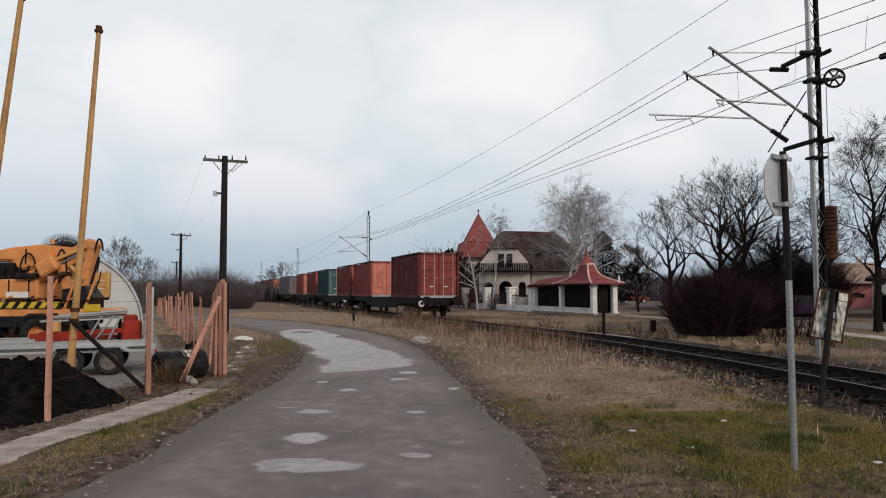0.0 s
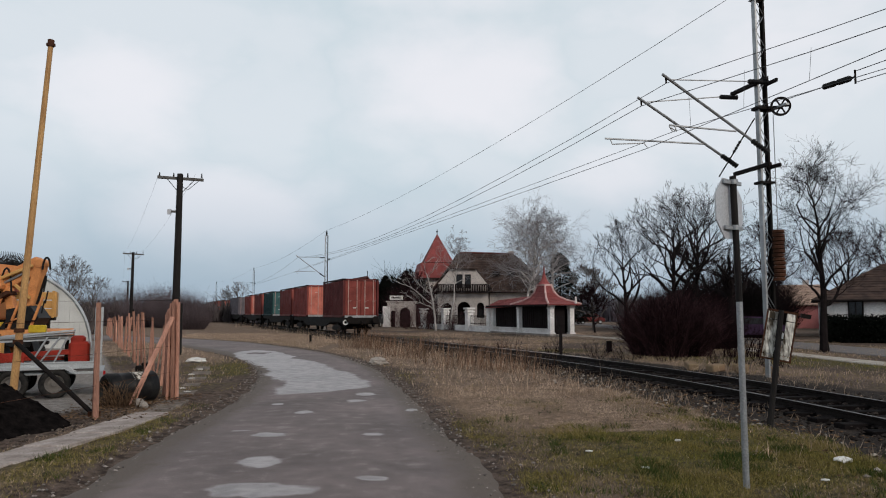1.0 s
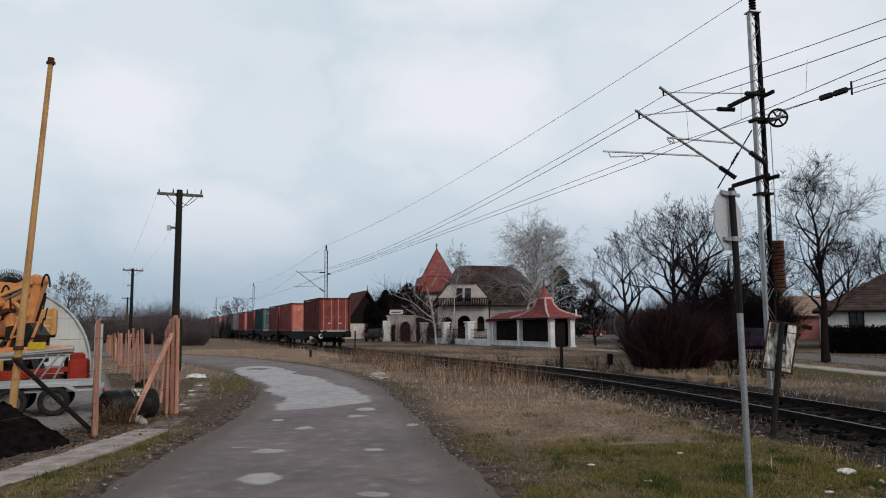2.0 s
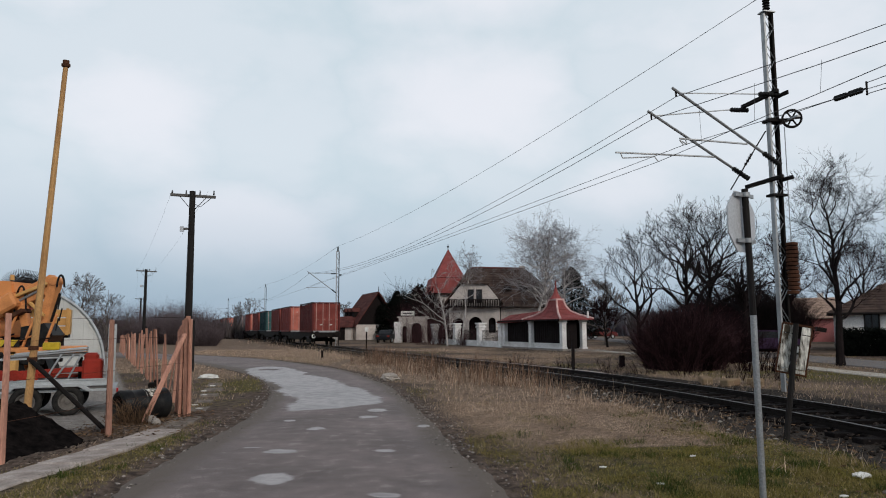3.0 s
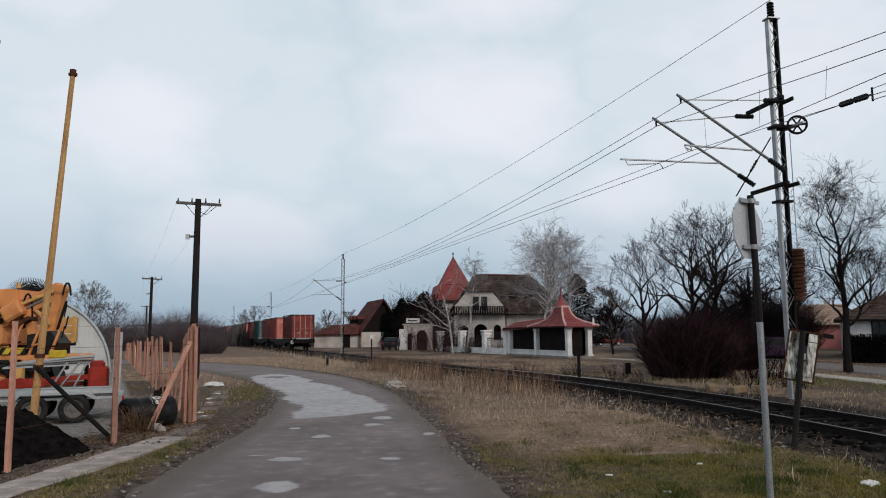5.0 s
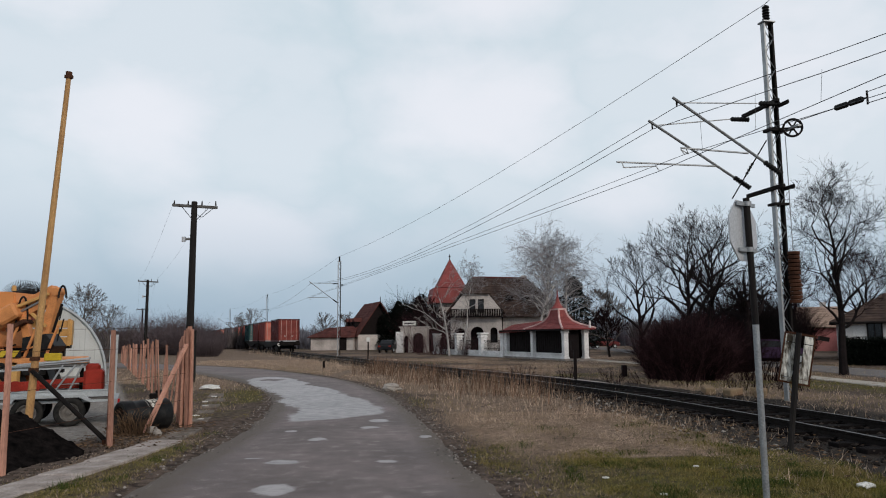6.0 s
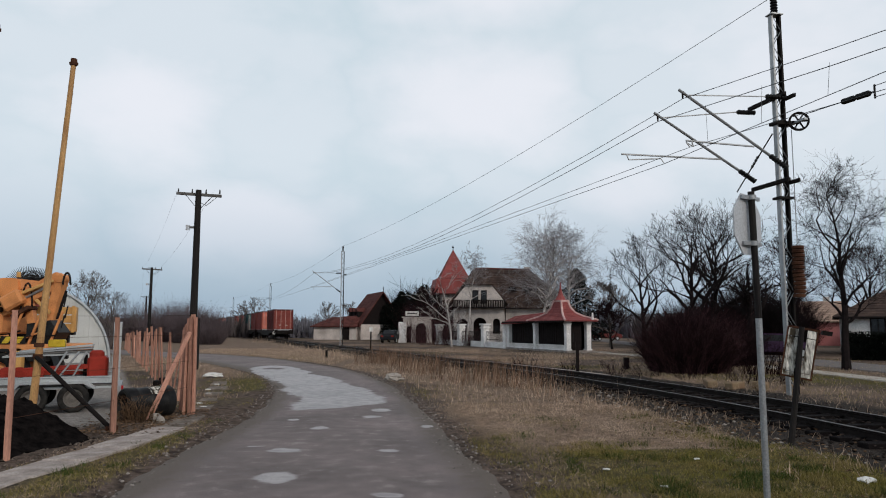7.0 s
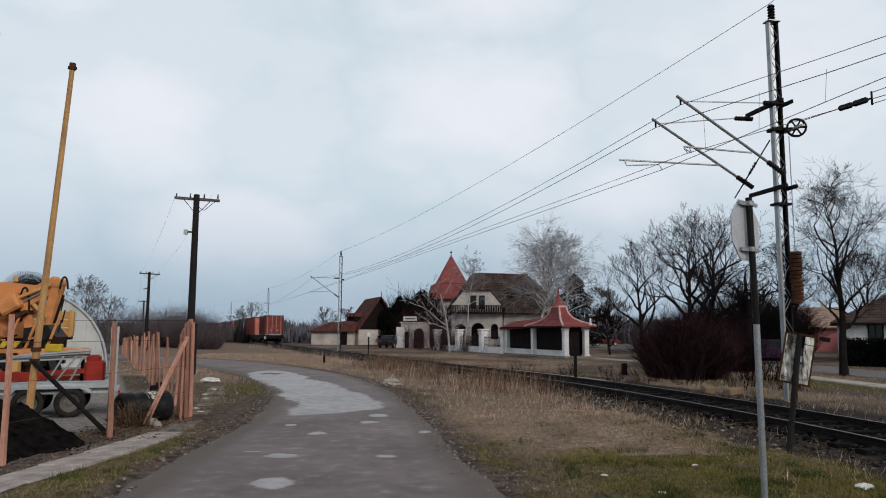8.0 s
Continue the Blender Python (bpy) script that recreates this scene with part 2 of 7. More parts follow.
def prism(outline, depth, m=None, bm=None):
    """An outline in x, z, thick along y from 0 to depth."""
    own = bmesh.new()
    a = [own.verts.new((x, 0, z)) for x, z in outline]
    b = [own.verts.new((x, depth, z)) for x, z in outline]
    own.faces.new(a)
    own.faces.new(b[::-1])
    for i in range(len(a)):
        j = (i + 1) % len(a)
        own.faces.new((a[j], a[i], b[i], b[j]))
    if m is not None:
        bmesh.ops.transform(own, matrix=m, verts=own.verts)
    return merge(bm, own)


def hull(points, bm=None):
    own = bmesh.new()
    for p in points:
        own.verts.new(p)
    bmesh.ops.convex_hull(own, input=own.verts)
    return merge(bm, own)


def spline(points, n=12):
    P = [np.array(p, float) for p in points]
    P = [2 * P[0] - P[1], *P, 2 * P[-1] - P[-2]]
    out = []
    for i in range(1, len(P) - 2):
        for k in range(n):
            u = k / n
            out.append(0.5 * (2 * P[i] + (P[i + 1] - P[i - 1]) * u + (2 * P[i - 1] - 5 * P[i] + 4 * P[i + 1] - P[i + 2]) * u * u
                              + (3 * P[i] - P[i - 1] - 3 * P[i + 1] + P[i + 2]) * u ** 3))
    out.append(P[-2])
    return np.array(out)


class Line:
    """A smooth plan curve with arc length."""

    def __init__(self, points, n=40):
        self.p = spline(points, n)
        self.s = np.r_[0, np.cumsum(np.linalg.norm(np.diff(self.p, axis=0), axis=1))]

    def at(self, s):
        return np.array([np.interp(s, self.s, self.p[:, 0]), np.interp(s, self.s, self.p[:, 1])])

    def way(self, s):
        d = self.at(s + 0.4) - self.at(s - 0.4)
        return d / np.linalg.norm(d)

    def left(self, s):
        d = self.way(s)
        return np.array([-d[1], d[0]])

    def distance(self, X, Y):
        """Signed distance of points (left positive) to the curve."""
        best = np.full(X.shape, 1e9)
        sign = np.ones(X.shape)
        q = self.p[::8]
        d = np.gradient(q, axis=0)
        for (x, y), (dx, dy) in zip(q, d):
            r = np.hypot(X - x, Y - y)
            m = r < best
            best = np.where(m, r, best)
            sign = np.where(m, np.sign(dx * (Y - y) - dy * (X - x)), sign)
        return best * sign


TRACK = Line([(9.6, -60), (9.2, -30), (8.9, -14), (8.4, -4), (7.9, 4), (7.15, 12), (6.1, 18), (4.5, 24), (2.55, 29.5), (-1.1, 38.5), (-5.1, 49),
              (-9.1, 59.5), (-16.5, 79), (-25.3, 102), (-34.6, 126), (-44, 150), (-64, 200), (-87, 255), (-130, 350)])
ROAD = Line([(-1.0, -40), (-1.1, -15), (-1.25, 0), (-1.36, 7.15), (-1.5, 8.5), (-1.72, 10.5), (-1.95, 13.5), (-2.55, 17.5), (-3.4, 21.5),
             (-5.4, 27.5), (-8.3, 33), (-12.6, 39.5), (-20, 46.5), (-30, 53), (-48, 60), (-90, 68)])
RAIL_Z = 0.12
TRACK0 = float(TRACK.s[np.argmin(np.hypot(TRACK.p[:, 0] + 1.8, TRACK.p[:, 1] - 40.2))])


def road_half(y):
    return float(np.interp(y, [-40, 7, 9, 11, 14, 18, 24, 30, 38, 60], [2.05, 2.03, 1.97, 1.83, 1.68, 1.62, 1.75, 2.0, 2.2, 2.2]))


# ---- ground: one sheet to the horizon ----
def spread(lo, hi, step, far, grow=1.16):
    a = list(np.arange(lo, hi + 1e-6, step))
    d, up, dn = step, a[-1], a[0]
    while up < far or dn > -far:
        d *= grow
        if up < far:
            up += d
            a.append(up)
        if dn > -far:
            dn -= d
            a.insert(0, dn)
    return np.array(a)


def fbm(X, Y, scale, seed):
    """Cheap smooth noise on arrays, about -1 to 1."""
    rng = np.random.RandomState(seed)
    out = np.zeros(X.shape)
    for k in range(7):
        a, f, ph = rng.uniform(0, 6.28), scale * 1.45 ** k, rng.uniform(0, 6.28, 2)
        u, v = X * math.cos(a) + Y * math.sin(a), -X * math.sin(a) + Y * math.cos(a)
        out += np.sin(u * f + ph[0] + 1.3 * np.sin(v * f * 0.7 + ph[1])) * np.cos(v * f * 0.9 + ph[1]) / 1.35 ** k
    return out / 2.6


def zones(X, Y):
    """Height of the ground, and the shares of grass, straw and gravel."""
    dt, dr = TRACK.distance(X, Y), ROAD.distance(X, Y)
    half = np.interp(Y, [-40, 7, 9, 11, 14, 18, 24, 30, 38, 60], [2.05, 2.03, 1.97, 1.83, 1.68, 1.62, 1.75, 2.0, 2.2, 2.2])
    edge = np.abs(dr) - half
    near = np.clip(1 - np.hypot(X, Y - 15) / 160, 0, 1)
    z = 0.035 * fbm(X, Y, 0.7, 3) + 0.02 * fbm(X, Y, 2.2, 5)
    z *= near
    onroad = np.clip((edge - 0.0) / 0.35, 0, 1)
    z = z * onroad - 0.05 * (1 - onroad) - 0.012
    bed = np.clip((2.6 - np.abs(dt)) / 1.0, 0, 1)
    z = z * (1 - bed) + (-0.06) * bed
    grass = np.clip(0.35 + 0.8 * fbm(X, Y, 0.5, 11), 0, 1) * np.clip(edge / 0.35, 0, 1)
    straw = np.clip(0.5 + 0.9 * fbm(X, Y, 0.4, 17), 0, 1) * np.clip(edge / 0.9, 0, 1)
    lawn = np.exp(-((X - 3.4) / 2.8) ** 2 - ((Y - 8.9) / 2.4) ** 2) + 0.8 * np.exp(-((X + 5.9) / 1.2) ** 2 - ((Y - 20.5) / 3.5) ** 2) + 0.5 * np.exp(-((X + 4.2) / 0.5) ** 2 - ((Y - 9) / 3) ** 2)
    lawn += 0.7 * np.exp(-((X - 12) / 4) ** 2 - ((Y - 25) / 4.5) ** 2)
    clump = np.clip(0.5 + 0.75 * fbm(X, Y, 2.0, 31), 0, 1)
    grass = np.clip(grass * 0.6 + 1.25 * lawn * clump, 0, 1) * np.clip(edge / 0.25, 0, 1)
    straw = np.clip(straw * (1 - 0.9 * lawn), 0, 1)
    gap = np.clip(1 - np.abs(dt - 4.2) / 2.2, 0, 1) * (Y > 10)
    straw = np.clip(straw + gap, 0, 1)
    grass = grass * (1 - 0.8 * gap)
    gravel = np.clip((2.9 + 0.5 * fbm(X, Y, 1.5, 23) - np.abs(dt)) / 0.6, 0, 1)
    yard = np.clip((-X - 5.7) / 0.5, 0, 1) * np.clip((44 - Y) / 4, 0, 1) * (dr > 0) * (X > -40)
    yard = yard * np.clip((Y - 11.5 + 0.5 * fbm(X, Y, 1.2, 29)) / 0.8, 0, 1) * np.clip((-5.6 - X - 0.48 * np.clip(Y - 14, 0, 99)) / 0.5, 0, 1)
    straw = np.clip(straw + 0.75 * np.clip((Y - 26) / 8, 0, 1) * np.clip((110 - Y) / 40, 0, 1) * (edge > 0.3) * (dt > 2.6), 0, 1)
    bare = np.clip((-4.95 - X) / 0.3, 0, 1) * np.clip((14.5 - Y) / 1.0, 0, 1)
    grass, straw = grass * (1 - bare), straw * (1 - bare)
    return z, grass, straw, np.clip(gravel, 0, 1), np.clip(yard, 0, 1)


def ground_material():
    m = bpy.data.materials.new("ground")
    m.use_nodes = True
    n, l = m.node_tree.nodes, m.node_tree.links
    b = n["Principled BSDF"]
    b.inputs["Roughness"].default_value = 0.95
    b.inputs["Specular IOR Level"].default_value = 0.15
    co = n.new("ShaderNodeTexCoord")
    at = n.new("ShaderNodeAttribute")
    at.attribute_name = "zone"
    sp = n.new("ShaderNodeSeparateColor")
    l.new(at.outputs["Color"], sp.inputs[0])
    noises = []
    for sc, det in ((0.9, 6), (7.0, 6), (45.0, 4)):
        t = n.new("ShaderNodeTexNoise")
        t.inputs["Scale"].default_value, t.inputs["Detail"].default_value = sc, det
        l.new(co.outputs["Object"], t.inputs["Vector"])
        noises.append(t.outputs["Fac"])

    def mix(f, a, c):
        x = n.new("ShaderNodeMix")
        x.data_type = "RGBA"
        for key, v in ((0, f), (6, a), (7, c)):
            if isinstance(v, tuple):
                x.inputs[key].default_value = (*v, 1)
            else:
                l.new(v, x.inputs[key])
        return x.outputs[2]

    def rng(v, lo, hi):
        r = n.new("ShaderNodeMapRange")
        r.inputs["From Min"].default_value, r.inputs["From Max"].default_value = lo, hi
        l.new(v, r.inputs["Value"])
        return r.outputs[0]

    def share(v, w):
        """A zone's share, made ragged by noise."""
        a = n.new("ShaderNodeMath")
        a.operation = "ADD"
        l.new(v, a.inputs[0]), l.new(w, a.inputs[1])
        return rng(a.outputs[0], 0.80, 1.15)

    dirt = mix(rng(noises[1], 0.35, 0.65), (0.037, 0.025, 0.019), (0.145, 0.105, 0.083))
    green = mix(rng(noises[1], 0.35, 0.65), (0.026, 0.027, 0.007), (0.118, 0.099, 0.031))
    straw = mix(rng(noises[1], 0.35, 0.65), (0.265, 0.19, 0.14), (0.10, 0.068, 0.048))
    # stone: the track bed, rail-side shade put into its near-black tones
    stone = mix(rng(noises[2], 0.4, 0.6), (0.010, 0.008, 0.007), (0.045, 0.034, 0.027))
    yard = mix(rng(noises[1], 0.35, 0.65), (0.30, 0.275, 0.255), (0.19, 0.168, 0.15))
    c = mix(share(sp.outputs[0], noises[1]), dirt, green)
    c = mix(share(sp.outputs[1], noises[1]), c, straw)
    c = mix(share(sp.outputs[2], noises[1]), c, stone)
    yd = share(at.outputs["Alpha"], noises[1])
    c = mix(yd, c, yard)
    h = n.new("ShaderNodeHueSaturation")
    v = n.new("ShaderNodeMapRange")
    v.inputs["To Min"].default_value, v.inputs["To Max"].default_value = 0.15, 1.85
    l.new(noises[2], v.inputs["Value"])
    l.new(v.outputs[0], h.inputs["Value"])
    l.new(c, h.inputs["Color"])
    l.new(h.outputs[0], b.inputs["Base Color"])
    bp = n.new("ShaderNodeBump")
    bp.inputs["Strength"].default_value, bp.inputs["Distance"].default_value = 0.6, 0.04
    l.new(noises[2], bp.inputs["Height"])
    l.new(bp.outputs[0], b.inputs["Normal"])
    return m


def build_ground():
    xs, ys = spread(-16, 16, 0.25, 2500), spread(0, 46, 0.25, 2500)
    X, Y = np.meshgrid(xs, ys)
    z, a, b, c, d = zones(X, Y)
    nx, ny = len(xs), len(ys)
    verts = np.stack([X, Y, z], -1).reshape(-1, 3)
    i = (np.arange(ny - 1)[:, None] * nx + np.arange(nx - 1)[None]).ravel()
    ob = link("ground", verts.tolist(), np.stack([i, i + 1, i + nx + 1, i + nx], 1).tolist(), ground_material())
    col = ob.data.color_attributes.new("zone", "FLOAT_COLOR", "POINT")
    col.data.foreach_set("color", np.stack([a, b, c, d], -1).ravel())
    ob.data.polygons.foreach_set("use_smooth", [True] * len(ob.data.polygons))
    tagged(ob, "rough verge of winter grass, straw and bare soil", "ground", kind="structure")


build_ground()


# ---- road ----
BIG_PATCH = [(-3.15, 14.3), (-3.55, 16.6), (-4.2, 18.6), (-5.4, 22.3), (-7.2, 26.4), (-8.0, 29.6), (-7.5, 31.2), (-6.1, 29.8),
             (-4.6, 26.0), (-3.3, 23.0), (-2.1, 19.6), (-1.2, 16.9), (-1.3, 15.7), (-2.1, 14.7)]
SPOTS = [(-1.85, 8.0, 0.33, 0.42), (-1.6, 6.75, 0.9, 0.42), (-2.15, 9.75, 0.36, 0.3), (-0.8, 9.75, 0.24, 0.22), (-2.05, 11.9, 0.24, 0.35),
         (-1.35, 13.4, 0.3, 0.35), (-1.3, 14.5, 0.26, 0.45), (-2.6, 10.1, 0.22, 0.12), (-0.55, 7.2, 0.3, 0.2), (-2.7, 12.9, 0.2, 0.2), (-0.3, 12.2, 0.15, 0.25)]


def inside(X, Y, ring):
    """How deep points lie inside a closed outline, in metres (negative outside)."""
    pts = spline(list(ring) + [ring[0]], 8)
    odd = np.zeros(X.shape, bool)
    best = np.full(X.shape, 1e9)
    for (x0, y0), (x1, y1) in zip(pts, pts[1:]):
        cross = (y0 > Y) != (y1 > Y)
        xi = x0 + (Y - y0) * (x1 - x0) / (y1 - y0 + 1e-12)
        odd ^= cross & (X < xi)
        l2 = (x1 - x0) ** 2 + (y1 - y0) ** 2 + 1e-12
        u = np.clip(((X - x0) * (x1 - x0) + (Y - y0) * (y1 - y0)) / l2, 0, 1)
        best = np.minimum(best, np.hypot(X - x0 - u * (x1 - x0), Y - y0 - u * (y1 - y0)))
    return np.where(odd, best, -best)


def road_material():
    """Brown-grey asphalt; damp patches with sky sheen painted pale, and broken rims, follow the surface's own
    attribute.
    """
    m = bpy.data.materials.new("worn_asphalt")
    m.use_nodes = True
    n, l = m.node_tree.nodes, m.node_tree.links
    b = n["Principled BSDF"]
    co = n.new("ShaderNodeTexCoord")
    at = n.new("ShaderNodeAttribute")
    at.attribute_name = "sheen_and_dirt"
    sp = n.new("ShaderNodeSeparateColor")
    l.new(at.outputs["Color"], sp.inputs[0])
    tex = []
    for sc, det in ((0.55, 5), (4.0, 6), (110.0, 3)):
        t = n.new("ShaderNodeTexNoise")
        t.inputs["Scale"].default_value, t.inputs["Detail"].default_value = sc, det
        l.new(co.outputs["Object"], t.inputs["Vector"])
        tex.append(t.outputs["Fac"])

    def rng(v, lo, hi, a=0.0, c=1.0):
        r = n.new("ShaderNodeMapRange")
        r.inputs["From Min"].default_value, r.inputs["From Max"].default_value = lo, hi
        r.inputs["To Min"].default_value, r.inputs["To Max"].default_value = a, c
        l.new(v, r.inputs["Value"])
        return r.outputs[0]

    def mix(f, a, c):
        x = n.new("ShaderNodeMix")
        x.data_type = "RGBA"
        for key, v in ((0, f), (6, a), (7, c)):
            if isinstance(v, tuple):
                x.inputs[key].default_value = (*v, 1)
            else:
                l.new(v, x.inputs[key])
        return x.outputs[2]

    def plus(a, c, k):
        t = n.new("ShaderNodeMath")
        t.operation = "MULTIPLY_ADD"
        l.new(c, t.inputs[0])
        t.inputs[1].default_value = k
        l.new(a, t.inputs[2])
        return t.outputs[0]

    base = mix(rng(tex[0], 0.35, 0.65), (0.122, 0.096, 0.091), (0.195, 0.154, 0.147))
    base = mix(rng(tex[1], 0.5, 0.72, 0, 0.25), base, (0.24, 0.20, 0.19))
    base = mix(rng(tex[1], 0.5, 0.28, 0, 0.35), base, (0.065, 0.052, 0.05))
    base = mix(rng(plus(tex[1], tex[2], 0.6), 0.92, 1.0, 0, 0.55), base, (0.30, 0.26, 0.245))
    dirt = rng(plus(sp.outputs[1], tex[1], 0.9), 0.75, 1.15)
    base = mix(dirt, base, (0.105, 0.080, 0.064))
    # pale: the sky's sheen on damp asphalt, put into the base colour
    pale = rng(plus(sp.outputs[0], tex[1], 0.55), 0.72, 0.86)
    base = mix(pale, base, mix(rng(plus(tex[1], tex[0], 0.5), 0.62, 0.9), (0.37, 0.33, 0.325), (0.21, 0.185, 0.18)))
    h = n.new("ShaderNodeHueSaturation")
    l.new(rng(tex[2], 0, 1, 0.6, 1.4), h.inputs["Value"])
    l.new(base, h.inputs["Color"])
    l.new(h.outputs[0], b.inputs["Base Color"])
    l.new(rng(pale, 0, 1, 0.8, 0.42), b.inputs["Roughness"])
    bp = n.new("ShaderNodeBump")
    bp.inputs["Strength"].default_value, bp.inputs["Distance"].default_value = 0.35, 0.012
    l.new(plus(tex[2], tex[1], 0.4), bp.inputs["Height"])
    l.new(bp.outputs[0], b.inputs["Normal"])
    return m


def build_road():
    s0 = float(ROAD.s[np.argmin(np.hypot(ROAD.p[:, 0] + 1.25, ROAD.p[:, 1]))])
    s = np.r_[np.arange(20, s0 + 4, 0.6), np.arange(s0 + 4, s0 + 36, 0.1), np.arange(s0 + 36, ROAD.s[-1] - 1, 0.6)]
    cols = np.r_[-1, np.linspace(-0.96, 0.96, 47), 1]
    verts, faces, k = [], [], len(cols)
    for j, q in enumerate(s):
        p, nrm = ROAD.at(q), ROAD.left(q)
        half = road_half(p[1])
        for c in cols:
            w = half * c
            if abs(c) > 0.95:
                w += 0.09 * noise.noise((q * 0.9, c * 7, 0)) + 0.07 * noise.noise((q * 3.1, c * 5, 3))
            x, y = p + nrm * w
            z = 0.02 * (1 - c * c) + 0.010 * noise.noise((x * 0.9, y * 0.9, 1)) + (-0.045 if abs(c) > 0.99 else -0.02 if abs(c) > 0.95 else 0.0)
            verts.append((x, y, z))
        if j:
            a, b = (j - 1) * k, j * k
            faces += [(a + i, a + i + 1, b + i + 1, b + i) for i in range(k - 1)]
    ob = link("road", verts, faces, road_material())
    V = np.array(verts)
    X, Y = V[:, 0], V[:, 1]
    pale = np.clip(0.36 + inside(X, Y, BIG_PATCH) * 1.1 + 0.20 * fbm(X, Y, 1.6, 61), 0, 0.72)
    hole = np.clip(-0.35 - fbm(X, Y, 1.1, 67), 0, 1) * 1.3
    pale = np.clip(pale - hole * (Y > 17.5), 0, 1)
    for x, y, rx, ry in SPOTS:
        d = np.hypot((X - x) / rx, (Y - y) / ry) + 0.30 * fbm(X, Y, 3.0, 63) + 0.16 * fbm(X, Y, 9.0, 65)
        pale = np.maximum(pale, np.clip((1.22 - d) * 0.85, 0, 0.66))
    side = np.tile(np.abs(cols), len(s))
    dirt = np.clip((side - 0.6) / 0.4, 0, 1) + 0.35 * np.clip(np.tile(cols, len(s)) - 0.45, 0, 1)
    col = ob.data.color_attributes.new("sheen_and_dirt", "FLOAT_COLOR", "POINT")
    col.data.foreach_set("color", np.stack([pale, dirt, 0 * X, 1 + 0 * X], -1).ravel())
    ob.data.polygons.foreach_set("use_smooth", [True] * len(ob.data.polygons))
    tagged(ob, "worn narrow asphalt lane with damp patches painted pale by sky sheen and crumbled edges", "road", kind="structure")


build_road()


# ---- railway track ----
RAIL_PROFILE = [(-0.062, -0.15), (0.062, -0.15), (0.062, -0.135), (0.012, -0.12), (0.012, -0.04), (0.035, -0.03), (0.035, -0.004), (0.03, 0),
                (-0.03, 0), (-0.035, -0.004), (-0.035, -0.03), (-0.012, -0.04), (-0.012, -0.12), (-0.062, -0.135)]


def build_rail(side, lo, hi):
    verts, faces, k = [], [], len(RAIL_PROFILE)
    S = np.arange(lo, hi, 1.2)
    for j, s in enumerate(S):
        p, nrm = TRACK.at(s) + TRACK.left(s) * side, TRACK.left(s)
        for a, z in RAIL_PROFILE:
            verts.append((p[0] + nrm[0] * a, p[1] + nrm[1] * a, RAIL_Z + z))
        if j:
            faces += [((j - 1) * k + i, (j - 1) * k + (i + 1) % k, j * k + (i + 1) % k, j * k + i) for i in range(k)]
    ob = link("rail", verts, faces, RAILM)
    ob.data.materials.append(RAILTOP)
    for p in ob.data.polygons:
        if p.index % k == 7:
            p.material_index = 1
    return tagged(ob, "rusty steel railway rail with a worn bright head", "rail", kind="structure")


build_rail(0.755, 25, 330)
build_rail(-0.755, 25, 330)
sleeper_mesh = part("sleeper", box(2.5, 0.24, 0.15, z=-0.075, bev=0.012), SLEEPER)
track_bed = thing("track_bed", Matrix.Identity(4), "dark tarred sleepers of a single railway track", "railway track", kind="structure")
first = True
for s in np.arange(62, 232, 0.63):
    ob = sleeper_mesh if first else new("sleeper", sleeper_mesh.data)
    first = False
    p, d = TRACK.at(s), TRACK.way(s)
    ob.parent = track_bed
    ob.matrix_basis = pose(p[0], p[1], RAIL_Z - 0.19 + 0.012 * random.uniform(-1, 1), 0, 0, math.degrees(math.atan2(-d[0], d[1])) + random.uniform(-1.2, 1.2))


def pebbles(name, places, size, mat, label, category, flat=0.6):
    """Loose angular stones in one object."""
    verts, faces = [], []
    octa = [(1, 0, 0), (0, 1, 0), (-1, 0, 0), (0, -1, 0), (0, 0, 1), (0, 0, -1)]
    tris = [(0, 1, 4), (1, 2, 4), (2, 3, 4), (3, 0, 4), (1, 0, 5), (2, 1, 5), (3, 2, 5), (0, 3, 5)]
    for x, y, z in places:
        b, r, a = len(verts), size * random.uniform(0.5, 1.3), random.uniform(0, 6.3)
        for p in octa:
            px, py, pz = (c * r * random.uniform(0.7, 1.2) for c in p)
            verts.append((x + px * math.cos(a) - py * math.sin(a), y + px * math.sin(a) + py * math.cos(a), z + pz * flat))
        faces += [tuple(b + i for i in t) for t in tris]
    return tagged(link(name, verts, faces, mat), label, category, kind="stuff")


spots = []
for _ in range(14000):
    s, a = random.uniform(58, 150), random.gauss(0, 1.25)
    if abs(a) < 2.7:
        p = TRACK.at(s) + TRACK.left(s) * a
        spots.append((p[0], p[1], random.uniform(-0.05, 0.0) - 0.02 * max(0, abs(a) - 1.6)))
pebbles("track_ballast", spots, 0.045, BALLAST, "dirty brown crushed stone ballast between the rails, rail shade in its colour", "ballast")

spots = []
for _ in range(5000):
    s, a = random.uniform(58, 105), random.gauss(2.5, 0.7)
    p = TRACK.at(s) + TRACK.left(s) * a
    spots.append((p[0], p[1], random.uniform(-0.03, 0.015)))
pebbles("leaf_litter", spots, 0.032, LEAFLITTER, "brown dead leaves and clods along the track", "leaves", 0.35)
spots = [(*(TRACK.at(s) + TRACK.left(s) * random.gauss(2.4, 0.5)), 0.0) for s in np.random.RandomState(3).uniform(66, 92, 130)]
pebbles("pale_stones", spots, 0.045, material("pale_gravel", (0.36, 0.32, 0.28), 0.9, 0, (0.2, 0.17, 0.15), 5, 0.7, 0.3, island=0.4), "scattered pale stones beside the track", "stones")

